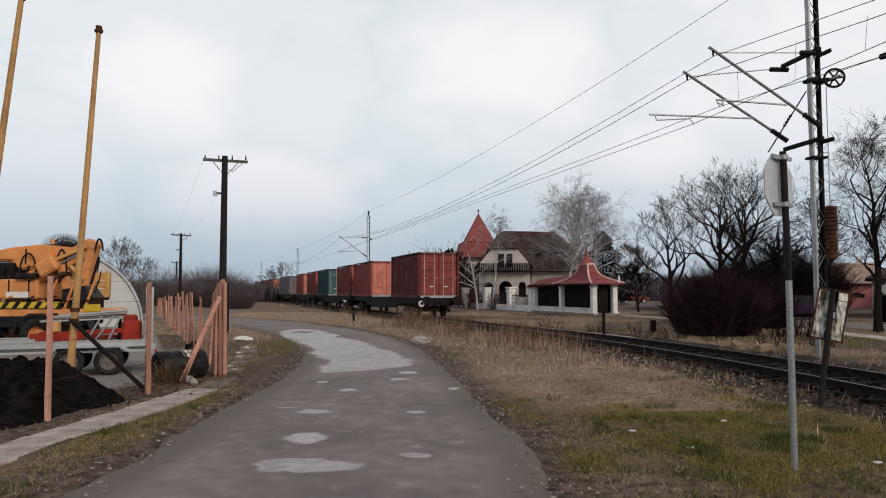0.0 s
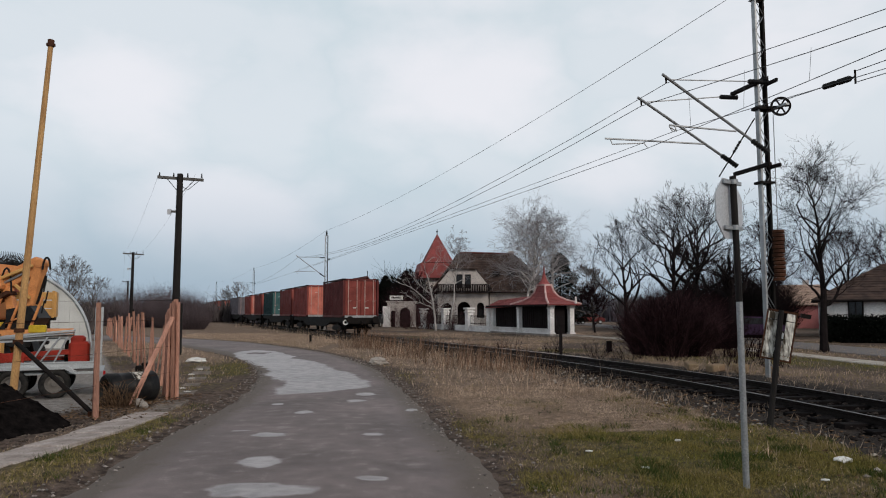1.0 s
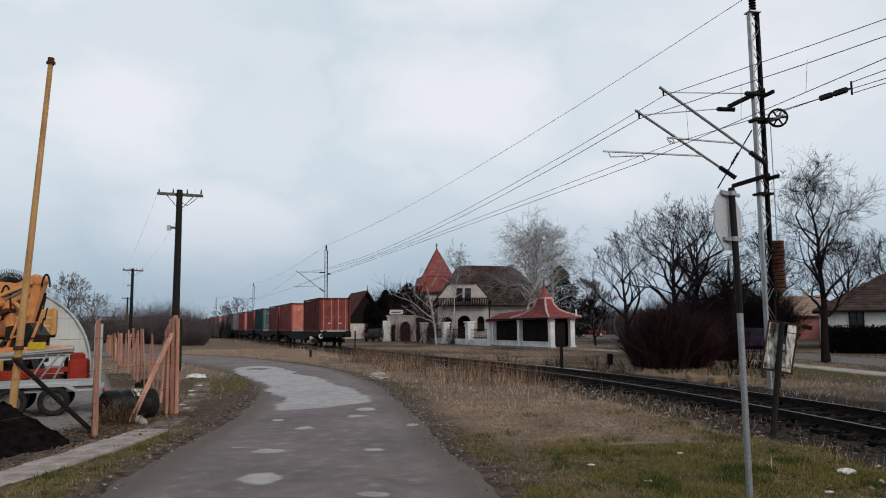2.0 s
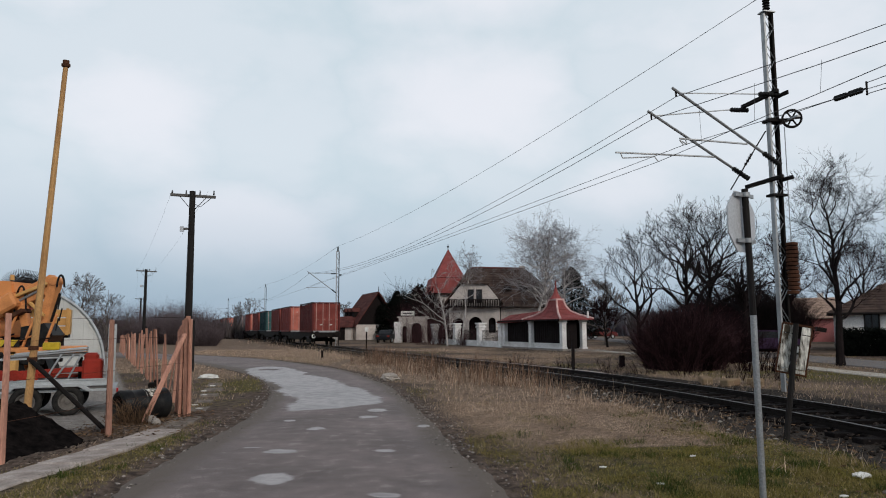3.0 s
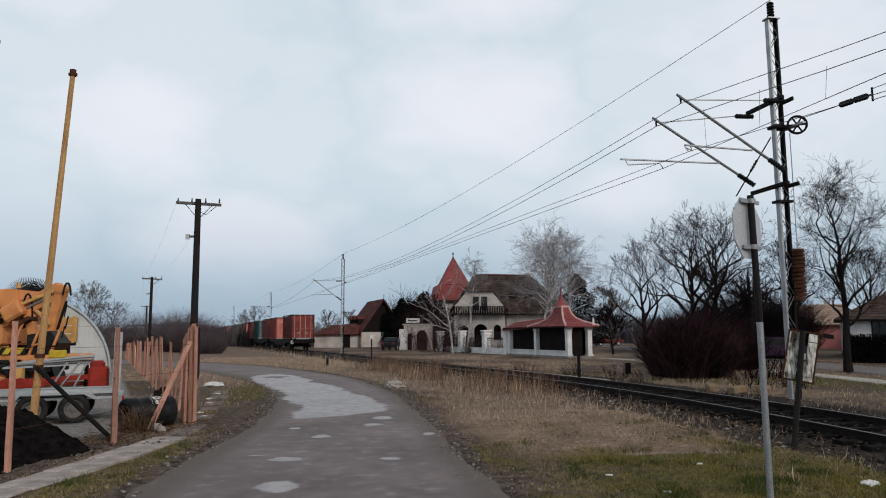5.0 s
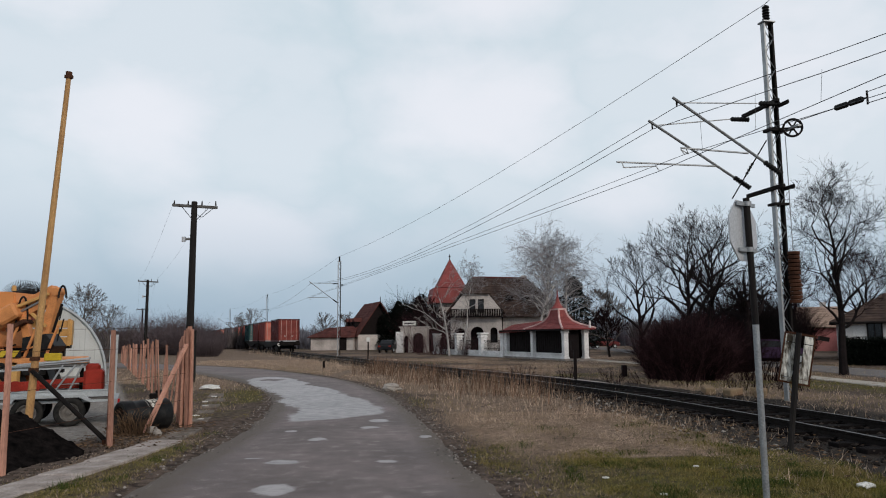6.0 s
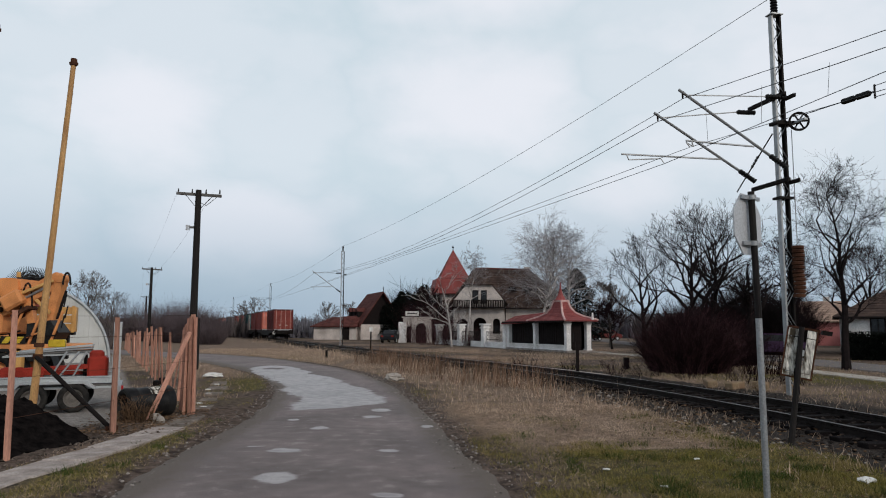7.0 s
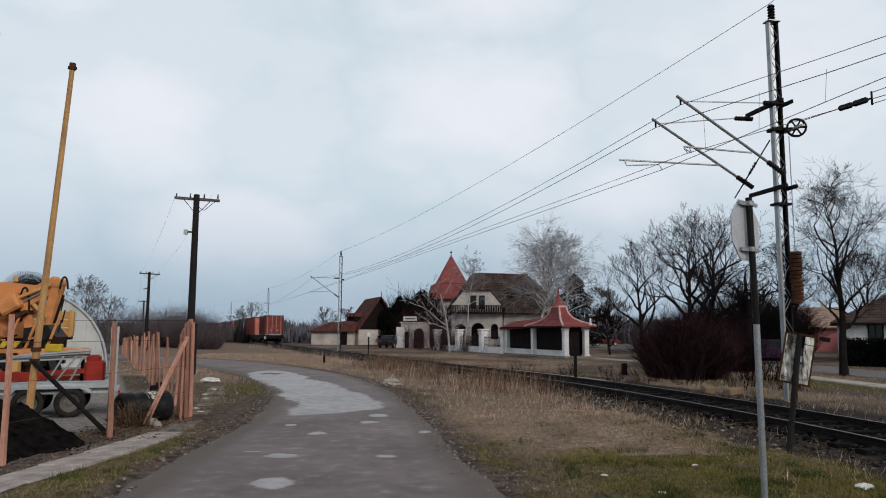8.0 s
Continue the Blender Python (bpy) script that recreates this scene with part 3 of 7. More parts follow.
spots = []
for _ in range(1500):
    y = random.uniform(5, 26)
    s = float(ROAD.s[np.argmin(np.abs(ROAD.p[:, 1] - y))])
    side = random.choice((-1, -1, 1))
    p = ROAD.at(s) + ROAD.left(s) * side * (road_half(y) + random.gauss(-0.05, 0.22))
    spots.append((p[0], p[1], 0.0))
pebbles("road_grit", spots, 0.022, material("road_grit", (0.24, 0.21, 0.19), 0.9, 0, (0.12, 0.1, 0.09), 5, 0.7, 0.3, island=0.6), "loose grit along the crumbled edges of the lane", "grit")

# ---- the goods train ----
SPEED = [(0, 0), (0.5, 3.9), (1.0, 7.7), (1.5, 11.4), (3.0, 22.6), (3.5, 26.4), (4.5, 33.7), (6.0, 44.2), (6.5, 47.7), (7.0, 51.0), (8.0, 57.0)]
RUN = spline(SPEED, 10)


def train_rear(t):
    return TRACK0 + float(np.interp(t, RUN[:, 0], RUN[:, 1]))


def car_pose(s_rear, length):
    """The pose of a wagon whose rear end is at that place on the track; its y axis points ahead."""
    a, b = TRACK.at(s_rear + 2.6), TRACK.at(s_rear + length - 2.6)
    d = (b - a) / np.linalg.norm(b - a)
    o = a - d * 2.6
    return pose(o[0], o[1], RAIL_Z, 0, 0, math.degrees(math.atan2(-d[0], d[1])))


WAGON = 19.7
MOVERS = []


def paint(name, base):
    return material(name, base, 0.55, 0, tuple(c * 0.45 for c in base), 1.3, 0.75, 0.08, 30)


def corrugated(length, height, pitch, deep):
    """A sheet in y, z with upright folds, seen from -x."""
    n = int(length / pitch)
    ys, xs = [], []
    for i in range(n):
        y = i * length / n
        for k, dx in ((0, 0), (0.25, 0), (0.4, deep), (0.85, deep)):
            ys.append(y + k * length / n), xs.append(dx)
    ys.append(length), xs.append(0)
    bm = bmesh.new()
    lo = [bm.verts.new((x, y, 0)) for x, y in zip(xs, ys)]
    hi = [bm.verts.new((x, y, height)) for x, y in zip(xs, ys)]
    for i in range(len(lo) - 1):
        bm.faces.new((lo[i], hi[i], hi[i + 1], lo[i + 1]))
    return bm


CW, CL, CH = 2.438, 6.06, 2.59
LOCKBAR = material("pale_pink_lock_bar", (0.52, 0.36, 0.32), 0.6, 0.1, (0.3, 0.16, 0.13), 3, 0.7, 0.05)
GRIME = material("grimy_rail_paint", (0.05, 0.026, 0.024), 0.7, 0, (0.02, 0.014, 0.013), 2, 0.8, 0.1)


def build_container(mat, label, doors=None, plates=True):
    """A 20-foot box; its doors look back along -y; origin at the rear lower middle."""
    c = thing("shipping_container", Matrix.Identity(4), label, "shipping container", "containers on the goods train")
    # doors: a lighter copy of the side paint, rear-face light put into the colour
    doors = doors or mat
    for side in (-1, 1):
        bm = corrugated(CL - 0.3, CH - 0.3, 0.28, 0.04)
        m = Matrix.Translation((side * (CW / 2 - 0.03), 0.15, 0.16))
        if side > 0:
            m = m @ Matrix.Diagonal((-1, 1, 1, 1))
        bmesh.ops.transform(bm, matrix=m, verts=bm.verts)
        part("side_panel", bm, mat, c)
    bm = corrugated(CL - 0.2, CW - 0.1, 0.28, 0.03)
    bmesh.ops.transform(bm, matrix=Matrix.Translation((-CW / 2 + 0.05, 0.1, CH - 0.01)) @ pose(0, 0, 0, 0, 90, 0), verts=bm.verts)
    part("roof_panel", bm, mat, c, "greyed corrugated roof")
    part("front_panel", box(CW - 0.2, 0.05, CH - 0.3, 0, CL - 0.05, 0.15), mat, c)
    part("floor_pan", box(CW - 0.1, CL - 0.1, 0.12, 0, CL / 2, 0.03), DARKSTEEL, c)
    for sx in (-1, 1):
        for y in (0.06, CL - 0.06):
            part("corner_post", box(0.13, 0.14, CH - 0.24, sx * (CW / 2 - 0.065), y, 0.12, bev=0.01), mat, c)
            for z in (0, CH - 0.12):
                part("corner_casting", box(0.17, 0.18, 0.12, sx * (CW / 2 - 0.083), y + (0.02 if y < 1 else -0.02), z, bev=0.015), DARKSTEEL, c)
        part("top_rail", box(0.07, CL - 0.3, 0.09, sx * (CW / 2 - 0.036), CL / 2, CH - 0.1), GRIME, c)
        part("bottom_rail", box(0.07, CL - 0.3, 0.15, sx * (CW / 2 - 0.036), CL / 2, 0.02), mat, c)
    part("door_header", box(CW - 0.3, 0.12, 0.13, 0, 0.07, CH - 0.14), mat, c)
    part("door_sill", box(CW - 0.26, 0.16, 0.15, 0, 0.06, 0.0, bev=0.01), STEEL if plates else mat, c, "pale scuffed sill")
    for sx in (-1, 1):
        bm = box(1.05, 0.05, CH - 0.32, sx * 0.535, 0.085, 0.16)
        for k in range(5):
            box(0.99, 0.05, 0.3, sx * 0.535, 0.045, 0.24 + k * 0.445, bm=bm)
        d = part("door", bm, doors, c)
        for k in (0.2, 0.78):
            bm = rod((sx * (0.07 + k), 0.005, 0.08), (sx * (0.07 + k), 0.005, CH - 0.1), 0.026, n=6)
            for z in (0.12, 0.7, 1.4, 2.0, CH - 0.14):
                box(0.07, 0.04, 0.045, sx * (0.07 + k), 0.015, z, bm=bm)
            box(0.022, 0.025, 0.3, sx * (0.07 + k) + 0.09, -0.005, 0.95, rot=(0, 80, 0), bm=bm)
            part("lock_bar", bm, LOCKBAR, d, "pale painted lock bar")
        if plates:
            for px, pz, w, h in ((0.78, 2.05, 0.2, 0.13), (0.45, 1.98, 0.16, 0.08), (0.72, 1.28, 0.2, 0.1), (0.42, 0.62, 0.22, 0.07), (0.9, 0.8, 0.12, 0.16)):
                if random.random() < 0.55:
                    part("marking_plate", box(w, 0.012, h, sx * px, 0.028, pz), WHITEM, d, "small white marking bar")
    return c


def wheelset(parent, y, x=0):
    bm = rod((-0.7, 0, 0), (0.7, 0, 0), 0.08, n=8)
    for sx in (-1, 1):
        lathe([(0.05, -0.07), (0.42, -0.07), (0.46, -0.05), (0.46, 0.05), (0.36, 0.055), (0.3, 0.02), (0.12, 0.06), (0.12, 0.1)], 20, "X", bm, (sx * 0.75, 0, 0))
    w = part("wheelset", bm, DARKSTEEL, parent)
    w.location = (x, y, 0.46)
    return w


def build_wagon():
    w = thing("flat_wagon", Matrix.Identity(4), "dark steel container flat wagon with two bogies on the track", "rail wagon", "wagons of the goods train")
    bm = bmesh.new()
    for sx in (-1, 1):
        prism([(0.6, 1.15), (WAGON - 0.6, 1.15), (WAGON - 0.6, 0.85), (WAGON - 5, 0.8), (WAGON - 6.5, 0.5), (6.5, 0.5), (5, 0.8), (0.6, 0.85)], 0.14,
              Matrix.Translation((sx * 1.05 + 0.07, 0, 0)) @ pose(0, 0, 0, 0, 0, 90), bm)
    for y in (0.7, 3.2, 6.7, 9.8, 13, 16.5, 19):
        box(2.1, 0.22, 0.2, 0, y, 0.93, bm=bm)
    for sx in (-0.35, 0.35):
        box(0.1, WAGON - 1.3, 0.2, sx, WAGON / 2, 0.92, bm=bm)
    part("underframe", bm, DARKSTEEL, w)
    for y, way in ((0.55, -1), (WAGON - 0.55, 1)):
        part("headstock", box(2.5, 0.2, 0.42, 0, y, 0.75, bev=0.02), DARKSTEEL, w)
        for sx in (-0.87, 0.87):
            bm = rod((sx, y, 1.03), (sx, y + way * 0.42, 1.03), 0.1, n=10)
            lathe([(0.22, 0), (0.24, 0.03), (0.22, 0.06)], 16, "Y", bm, (sx, y + way * 0.44 - 0.03, 1.03))
            part("buffer", bm, DARKSTEEL, w)
        part("coupling_hook", rod((0, y, 1.0), (0, y + way * 0.35, 0.85), 0.06, 0.03, 8), DARKSTEEL, w)
    for y0 in (3.0, WAGON - 3.0):
        bm = bmesh.new()
        for sx in (-1, 1):
            prism([(-1.3, 0.5), (-0.9, 0.62), (0.9, 0.62), (1.3, 0.5), (1.3, 0.35), (0.6, 0.28), (-0.6, 0.28), (-1.3, 0.35)], 0.12,
                  Matrix.Translation((sx * 1.0 + 0.06, y0, 0)) @ pose(0, 0, 0, 0, 0, 90), bm)
        box(2.0, 0.4, 0.25, 0, y0, 0.42, bm=bm)
        b = part("bogie", bm, DARKSTEEL, w)
        for dy in (-0.9, 0.9):
            wheelset(b, y0 + dy)
    return w


# Sides take the darker tone, doors a lit copy: light painted into the colours.
RED = paint("oxide_red_paint", (0.125, 0.028, 0.026))
LITBROWN = paint("lit_brown_red_paint", (0.46, 0.125, 0.095))
BROWN = paint("brown_red_paint", (0.19, 0.047, 0.042))
TEAL = paint("teal_green_paint", (0.014, 0.046, 0.05))
GREYP = paint("grey_violet_paint", (0.155, 0.135, 0.15))
PALE = paint("lit_door_and_sheet_orange", (0.64, 0.20, 0.145))

red_box = build_container(RED, "oxide-red corrugated shipping container with pale lock bars", paint("lit_red_door_paint", (0.25, 0.058, 0.047)))
bright_box = build_container(paint("bright_red_paint", (0.25, 0.058, 0.05)), "orange-red corrugated shipping container on a flat wagon", PALE)
brown_box = build_container(BROWN, "brown-red corrugated shipping container on a flat wagon", LITBROWN)
teal_box = build_container(TEAL, "teal green corrugated shipping container on a flat wagon", paint("lit_teal_door_paint", (0.06, 0.14, 0.14)))
grey_box = build_container(GREYP, "grey corrugated shipping container on a flat wagon", plates=False)
LOAD = [(red_box, 0, 0.65), (bright_box, 0, 12.8), (brown_box, 1, 0.65), (teal_box, 1, 12.2), (brown_box, 2, 0.65), (bright_box, 2, 10.6),
        (grey_box, 3, 5.0), (grey_box, 3, 11.3), (bright_box, 4, 10.6), (brown_box, 5, 0.65), (red_box, 5, 6.8), (grey_box, 6, 3.0)]
used = set()
for ob, car, off in LOAD:
    c = copy_thing(ob, Matrix.Identity(4)) if ob in used else ob
    used.add(ob)
    MOVERS.append((c, car, pose(0, off, 1.16)))
wagon = build_wagon()
lamp = lathe([(0.09, -0.02), (0.18, -0.02), (0.18, 0.02), (0.09, 0.02), (0.09, -0.02)], 20, "Y")
tail_plate = part("tail_disc", lamp, WHITEM, wagon, "round white end-of-train disc with an open centre")
tail_plate.location = (-1.12, 0.28, 0.86)
MOVERS.append((wagon, 0, Matrix.Identity(4)))
for car in range(1, 7):
    c = copy_thing(wagon, Matrix.Identity(4))
    for o in list(c.children):
        if o.name.startswith("tail_disc"):
            bpy.data.objects.remove(o)
    MOVERS.append((c, car, Matrix.Identity(4)))

# ---- overhead line ----
NEAR_MAST, FAR_MAST, LAST_MAST = (8.75, 18.2, 192.5), (-9.55, 66.0, 200.7), (-30.2, 123.0, 201)


def insulator(a, b, r, bm=None):
    a, b = Vector(a), Vector(b)
    bm = rod(a, b, r * 0.45, n=8, bm=bm)
    k = max(3, int((b - a).length / 0.075))
    for i in range(k):
        p, q = a.lerp(b, (i + 0.15) / k), a.lerp(b, (i + 0.75) / k)
        rod(p, q, r, r * 0.7, 10, bm)
    return bm


def cantilever(parent, y, foot, tip, tie, reg_a, reg_b, drop):
    """One bracket of tubes: local x towards the track, z up, at that place along the bar."""
    V = lambda p, dy=0.0: Vector((p[0], y + dy, p[1]))
    f, t = V(foot), V(tip)
    i = f.lerp(t, 0.17)
    part("insulator", insulator(f, i, 0.075), BLACK, parent, "dark ribbed insulator")
    part("bracket_tube", rod(i, t + (t - f).normalized() * 0.12, 0.036, n=8), STEEL, parent)
    j = V(tie)
    part("insulator", insulator((0.1, y, tie[1] + 0.02), j, 0.07), BLACK, parent, "dark ribbed insulator")
    part("tie_rod", rod(j, t - Vector((0.1, 0, 0.06)), 0.016, n=6), STEEL, parent)
    part("registration_arm", rod(V(reg_b), V(reg_a), 0.024, n=6), STEEL, parent)
    bm = rod(V(reg_a) + Vector((-0.15, 0, -0.0)), V(reg_a) + Vector((-0.2, 0, -0.14)), 0.016, n=6)
    rod(V(reg_a) + Vector((-0.2, 0, -0.14)), V(drop) + Vector((0.1, 0, 0.12)), 0.016, n=6, bm=bm)
    rod(V(drop) + Vector((0.1, 0, 0.12)), V(drop), 0.014, n=6, bm=bm)
    part("steady_arm", bm, STEEL, parent)
    part("wire_clamp", rod(t + Vector((0, 0, 0.03)), t - Vector((0, 0, 0.16)), 0.03, 0.02, 6), DARKSTEEL, parent)


def build_mast(x, y, turn, height, double, label):
    m = thing("catenary_mast", pose(x, y, 0, 0, 0, turn), label, "railway mast", "masts of the overhead line")
    for k, mat in ((0.14, STEEL), (-0.14, DARKSTEEL)):
        bm = box(0.012, 0.14, height, k, 0, 0)
        for sy in (-0.064, 0.064):
            box(0.045, 0.012, height, k - math.copysign(0.022, k), sy, 0, bm=bm)
        part("mast_leg", bm, STEEL if k > 0 else mat, m)
    n = int(height / 0.42)
    for i in range(n):
        a, b = (0.13, -0.13) if i % 2 else (-0.13, 0.13)
        bm = rod((a, -0.06, i * height / n), (b, -0.06, (i + 1) * height / n), 0.013, n=4)
        rod((a, 0.06, i * height / n), (b, 0.06, (i + 1) * height / n), 0.013, n=4, bm=bm)
        part("lattice_bar", bm, STEEL, m)
    part("top_plate", box(0.36, 0.26, 0.03, 0, 0, height), STEEL, m)
    part("top_insulator", insulator((0, 0, height + 0.03), (0, 0, height + 0.5), 0.1), BLACK, m, "black ribbed post insulator")
    part("footing", box(0.6, 0.6, 0.12, 0, 0, -0.15, bev=0.03), CONCRETE, m, "concrete footing")
    return m


mast = build_mast(*NEAR_MAST, 9.95, True, "grey lattice steel mast with brackets, insulators and tension weights")
for z in (5.36, 7.6):
    part("cross_bar", box(0.1, 1.45, 0.1, 0.2 if z < 6 else 0.2, -0.22, z, bev=0.01), DARKSTEEL, mast)
    part("cross_bar", box(0.06, 0.6, 0.1, -0.19, 0.1, z + 0.02, bev=0.01), DARKSTEEL, mast)
part("collar", box(0.42, 0.3, 0.06, 0, 0, 4.98), DARKSTEEL, mast)
part("collar", box(0.42, 0.3, 0.08, 0, 0, 6.95), DARKSTEEL, mast)
cantilever(mast, -0.85, (0.18, 5.62), (3.02, 7.27), (0.65, 7.52), (4.09, 6.16), (1.14, 6.18), (2.87, 5.98))
cantilever(mast, 0.4, (0.16, 5.72), (3.03, 7.48), (0.69, 7.55), (2.98, 6.26), (1.09, 6.22), (2.88, 6.1))
part("stay_rod", rod((0.15, -0.1, 6.75), (0.75, -0.85, 5.3), 0.018, n=6), DARKSTEEL, mast)
part("insulator", insulator((0.38, -0.4, 6.2), (0.5, -0.55, 5.9), 0.045), BLACK, mast)
bm = bmesh.new()
lathe([(0.2, -0.03), (0.25, -0.035), (0.25, 0.035), (0.2, 0.03), (0.2, -0.03)], 22, "X", bm)
for k in range(6):
    a = k * math.pi / 3
    rod((0, 0, 0), (0, 0.21 * math.cos(a), 0.21 * math.sin(a)), 0.022, n=5, bm=bm)
lathe([(0.06, -0.06), (0.06, 0.06)], 10, "X", bm)
bmesh.ops.transform(bm, matrix=Matrix.Translation((-0.3, 0.35, 6.98)) @ pose(0, 0, 0, 0, 0, 62), verts=bm.verts)
part("tension_wheel", bm, DARKSTEEL, mast, "dark spoked tensioning wheel")
part("wheel_bracket", box(0.1, 0.75, 0.05, -0.24, 0.3, 6.93), STEEL, mast)
part("weight_rope", rod((-0.2, 0.18, 6.8), (-0.2, 0.18, 3.8), 0.012, n=5), STEEL, mast)
for k in range(13):
    a = random.uniform(-0.02, 0.02)
    part("tension_weight", lathe([(0.0, 0), (0.13, 0), (0.15, 0.012), (0.15, 0.075), (0.13, 0.09), (0.0, 0.09)], 14, "Z", None, (-0.2 + a, 0.18 + random.uniform(-0.02, 0.02), 2.45 + k * 0.102)),
         RUST, mast, "rusty round weight")
far_mast = build_mast(*FAR_MAST, 8.7, False, "grey lattice steel mast with a single bracket beside the track")
cantilever(far_mast, 0.0, (0.16, 4.9), (2.7, 6.75), (0.62, 6.66), (2.9, 5.35), (1.0, 5.4), (2.6, 5.1))
part("cross_bar", box(0.12, 0.5, 0.1, -0.24, 0, 6.5), DARKSTEEL, far_mast)
last_mast = copy_thing(far_mast, pose(LAST_MAST[0], LAST_MAST[1], 0, 0, 0, LAST_MAST[2]))
copy_thing(far_mast, pose(-53.5, 180, 0, 0, 0, 201))


def wire(name, points, sag, r, label, mat=DARKSTEEL):
    """A hanging wire through its supports."""
    crv = bpy.data.curves.new(name, "CURVE")
    crv.dimensions, crv.bevel_depth, crv.bevel_resolution = "3D", r, 1
    way = []
    for a, b in zip(points, points[1:]):
        a, b = Vector(a), Vector(b)
        n = max(2, int((b - a).length / 4))
        for i in range(n):
            u = i / n
            way.append(a.lerp(b, u) - Vector((0, 0, 4 * sag * min(1.0, ((b - a).length / 50) ** 2) * u * (1 - u))))
    way.append(Vector(points[-1]))
    sp = crv.splines.new("POLY")
    sp.points.add(len(way) - 1)
    for q, p in zip(sp.points, way):
        q.co = (*p, 1)
    crv.materials.append(mat)
    return tagged(new(name, crv), label, "cable", "wires of the overhead line")


def on_mast(m, a, y, z):
    return tuple(pose(m[0], m[1], 0, 0, 0, m[2]) @ Vector((a, y, z)))


N, F, G = NEAR_MAST, FAR_MAST, LAST_MAST
def beyond(a, b, k=2.4):
    """A point past b on the straight from a."""
    return tuple(Vector(a) + (Vector(b) - Vector(a)) * k)


M1, C1 = on_mast(N, 3.02, -0.85, 7.1), on_mast(N, 2.87, -0.85, 5.97)
M2, C2 = on_mast(N, 3.03, 0.4, 7.32), on_mast(N, 2.88, 0.4, 6.1)
B1, B2, B3, B4 = beyond(M1, (8.35, 12.9, 7.03)), beyond(C1, (7.76, 12.05, 6.165)), beyond(M2, (8.3, 12.75, 7.285)), beyond(C2, (7.92, 12.25, 5.925))
WIRE = material("wire_grey", (0.10, 0.10, 0.105), 0.5, 0.5, (0.06, 0.06, 0.06), 2, 0.5, 0.0)
wire("messenger_wire", [B1, M1, on_mast(F, 2.68, 0, 6.6), on_mast(G, 2.68, 0, 6.6)], 1.05, 0.009, "thin dark messenger wire over the track", WIRE)
wire("contact_wire", [B2, C1, on_mast(F, 2.6, 0, 5.4), on_mast(G, 2.6, 0, 5.4)], 0.03, 0.008, "thin dark contact wire over the track", WIRE)
wire("messenger_wire", [B3, M2, on_mast(F, 2.66, 0, 6.66)], 1.05, 0.008, "thin dark messenger wire over the track", WIRE)
wire("contact_wire", [B4, C2, on_mast(F, 2.58, 0, 5.48)], 0.05, 0.007, "thin dark contact wire over the track", WIRE)
wire("feeder_wire", [(9.4, -34, 10.6), on_mast(N, 0, 0, 10.5), on_mast(F, 0, 0, 9.22), on_mast(G, 0, 0, 9.22), (-53.5, 180, 9.2)], 0.62, 0.008, "dark feeder wire from mast top to mast top", WIRE)
a = Vector(on_mast(N, -0.3, 0.55, 7.1))
b = Vector((8.95, 13.95, 6.52))
anchor = thing("tension_wire", Matrix.Identity(4), "dark anchor wire with a ribbed insulator, running to the tensioning wheel", "cable")
d = (b - a).normalized()
part("wire", rod(a, a + d * 2.0, 0.010, n=6), WIRE, anchor)
for u in (2.0, 2.62):
    part("insulator", insulator(a + d * u, a + d * (u + 0.5), 0.07), BLACK, anchor, "dark ribbed insulator")
part("link_rod", rod(a + d * 2.5, a + d * 3.3, 0.02, n=6), DARKSTEEL, anchor)
part("yoke", box(0.03, 0.03, 0.3, *(a + d * 3.3 - Vector((0, 0, 0.15)))), DARKSTEEL, anchor)
for dz in (-0.12, 0.12):
    part("wire", rod(a + d * 3.3 + Vector((0, 0, dz)), a + d * 12 + Vector((0, 0, dz * 1.5)), 0.009, n=6), WIRE, anchor)
for k in range(4):
    u = (k + 1) / 9
    wire("dropper", [tuple(Vector(M1).lerp(Vector(B1), u) ), tuple(Vector(C1).lerp(Vector(B2), u))], 0, 0.004, "thin dropper between messenger and contact wire", WIRE)

# ---- traffic sign and board by the track ----
sign = thing("road_sign", pose(3.0, 6.85, 0), "octagonal road sign, bare grey back, on a steel post", "road sign")
bm = rod((0.005, 0, -0.3), (-0.0, 0, 1.75), 0.03, n=14)
part("post", bm, STEEL, sign, "scuffed galvanised post")
part("post_upper", rod((0, 0, 1.75), (-0.02, 0, 2.98), 0.031, n=14), TARWOOD, sign, "darker upper length of the post")
oct_ = [(0.32 * math.cos(math.pi / 8 + k * math.pi / 4), 0.32 * math.sin(math.pi / 8 + k * math.pi / 4)) for k in range(8)]
bm = prism(oct_, 0.012)
bmesh.ops.transform(bm, matrix=Matrix.Translation((-0.05, 0.03, 2.66)) @ pose(0, 0, 0, 0, 0, 43), verts=bm.verts)
part("plate", bm, SIGNGREY, sign, "bare aluminium back of the plate")
for z in (2.45, 2.9):
    bm = lathe([(0.034, 0), (0.042, 0.0), (0.042, 0.045), (0.034, 0.045)], 14, "Z", None, (-0.015, 0, z))
    box(0.02, 0.3, 0.035, -0.03, 0.0, z, rot=(0, 0, -55), bm=bm)
    part("clamp", bm, STEEL, sign)
board = thing("marker_board", pose(4.93, 10.45, 0, 0, 0, -14), "weathered white wooden marker board on a leaning dark post", "sign board")
part("post", rod((-0.02, -0.03, -0.3), (0.24, -0.03, 1.68), 0.045, 0.038, 8), TARWOOD, board)
lean = Matrix.Translation((0.15, 0.03, 0.97)) @ pose(0, 0, 0, 0, 11, 0)
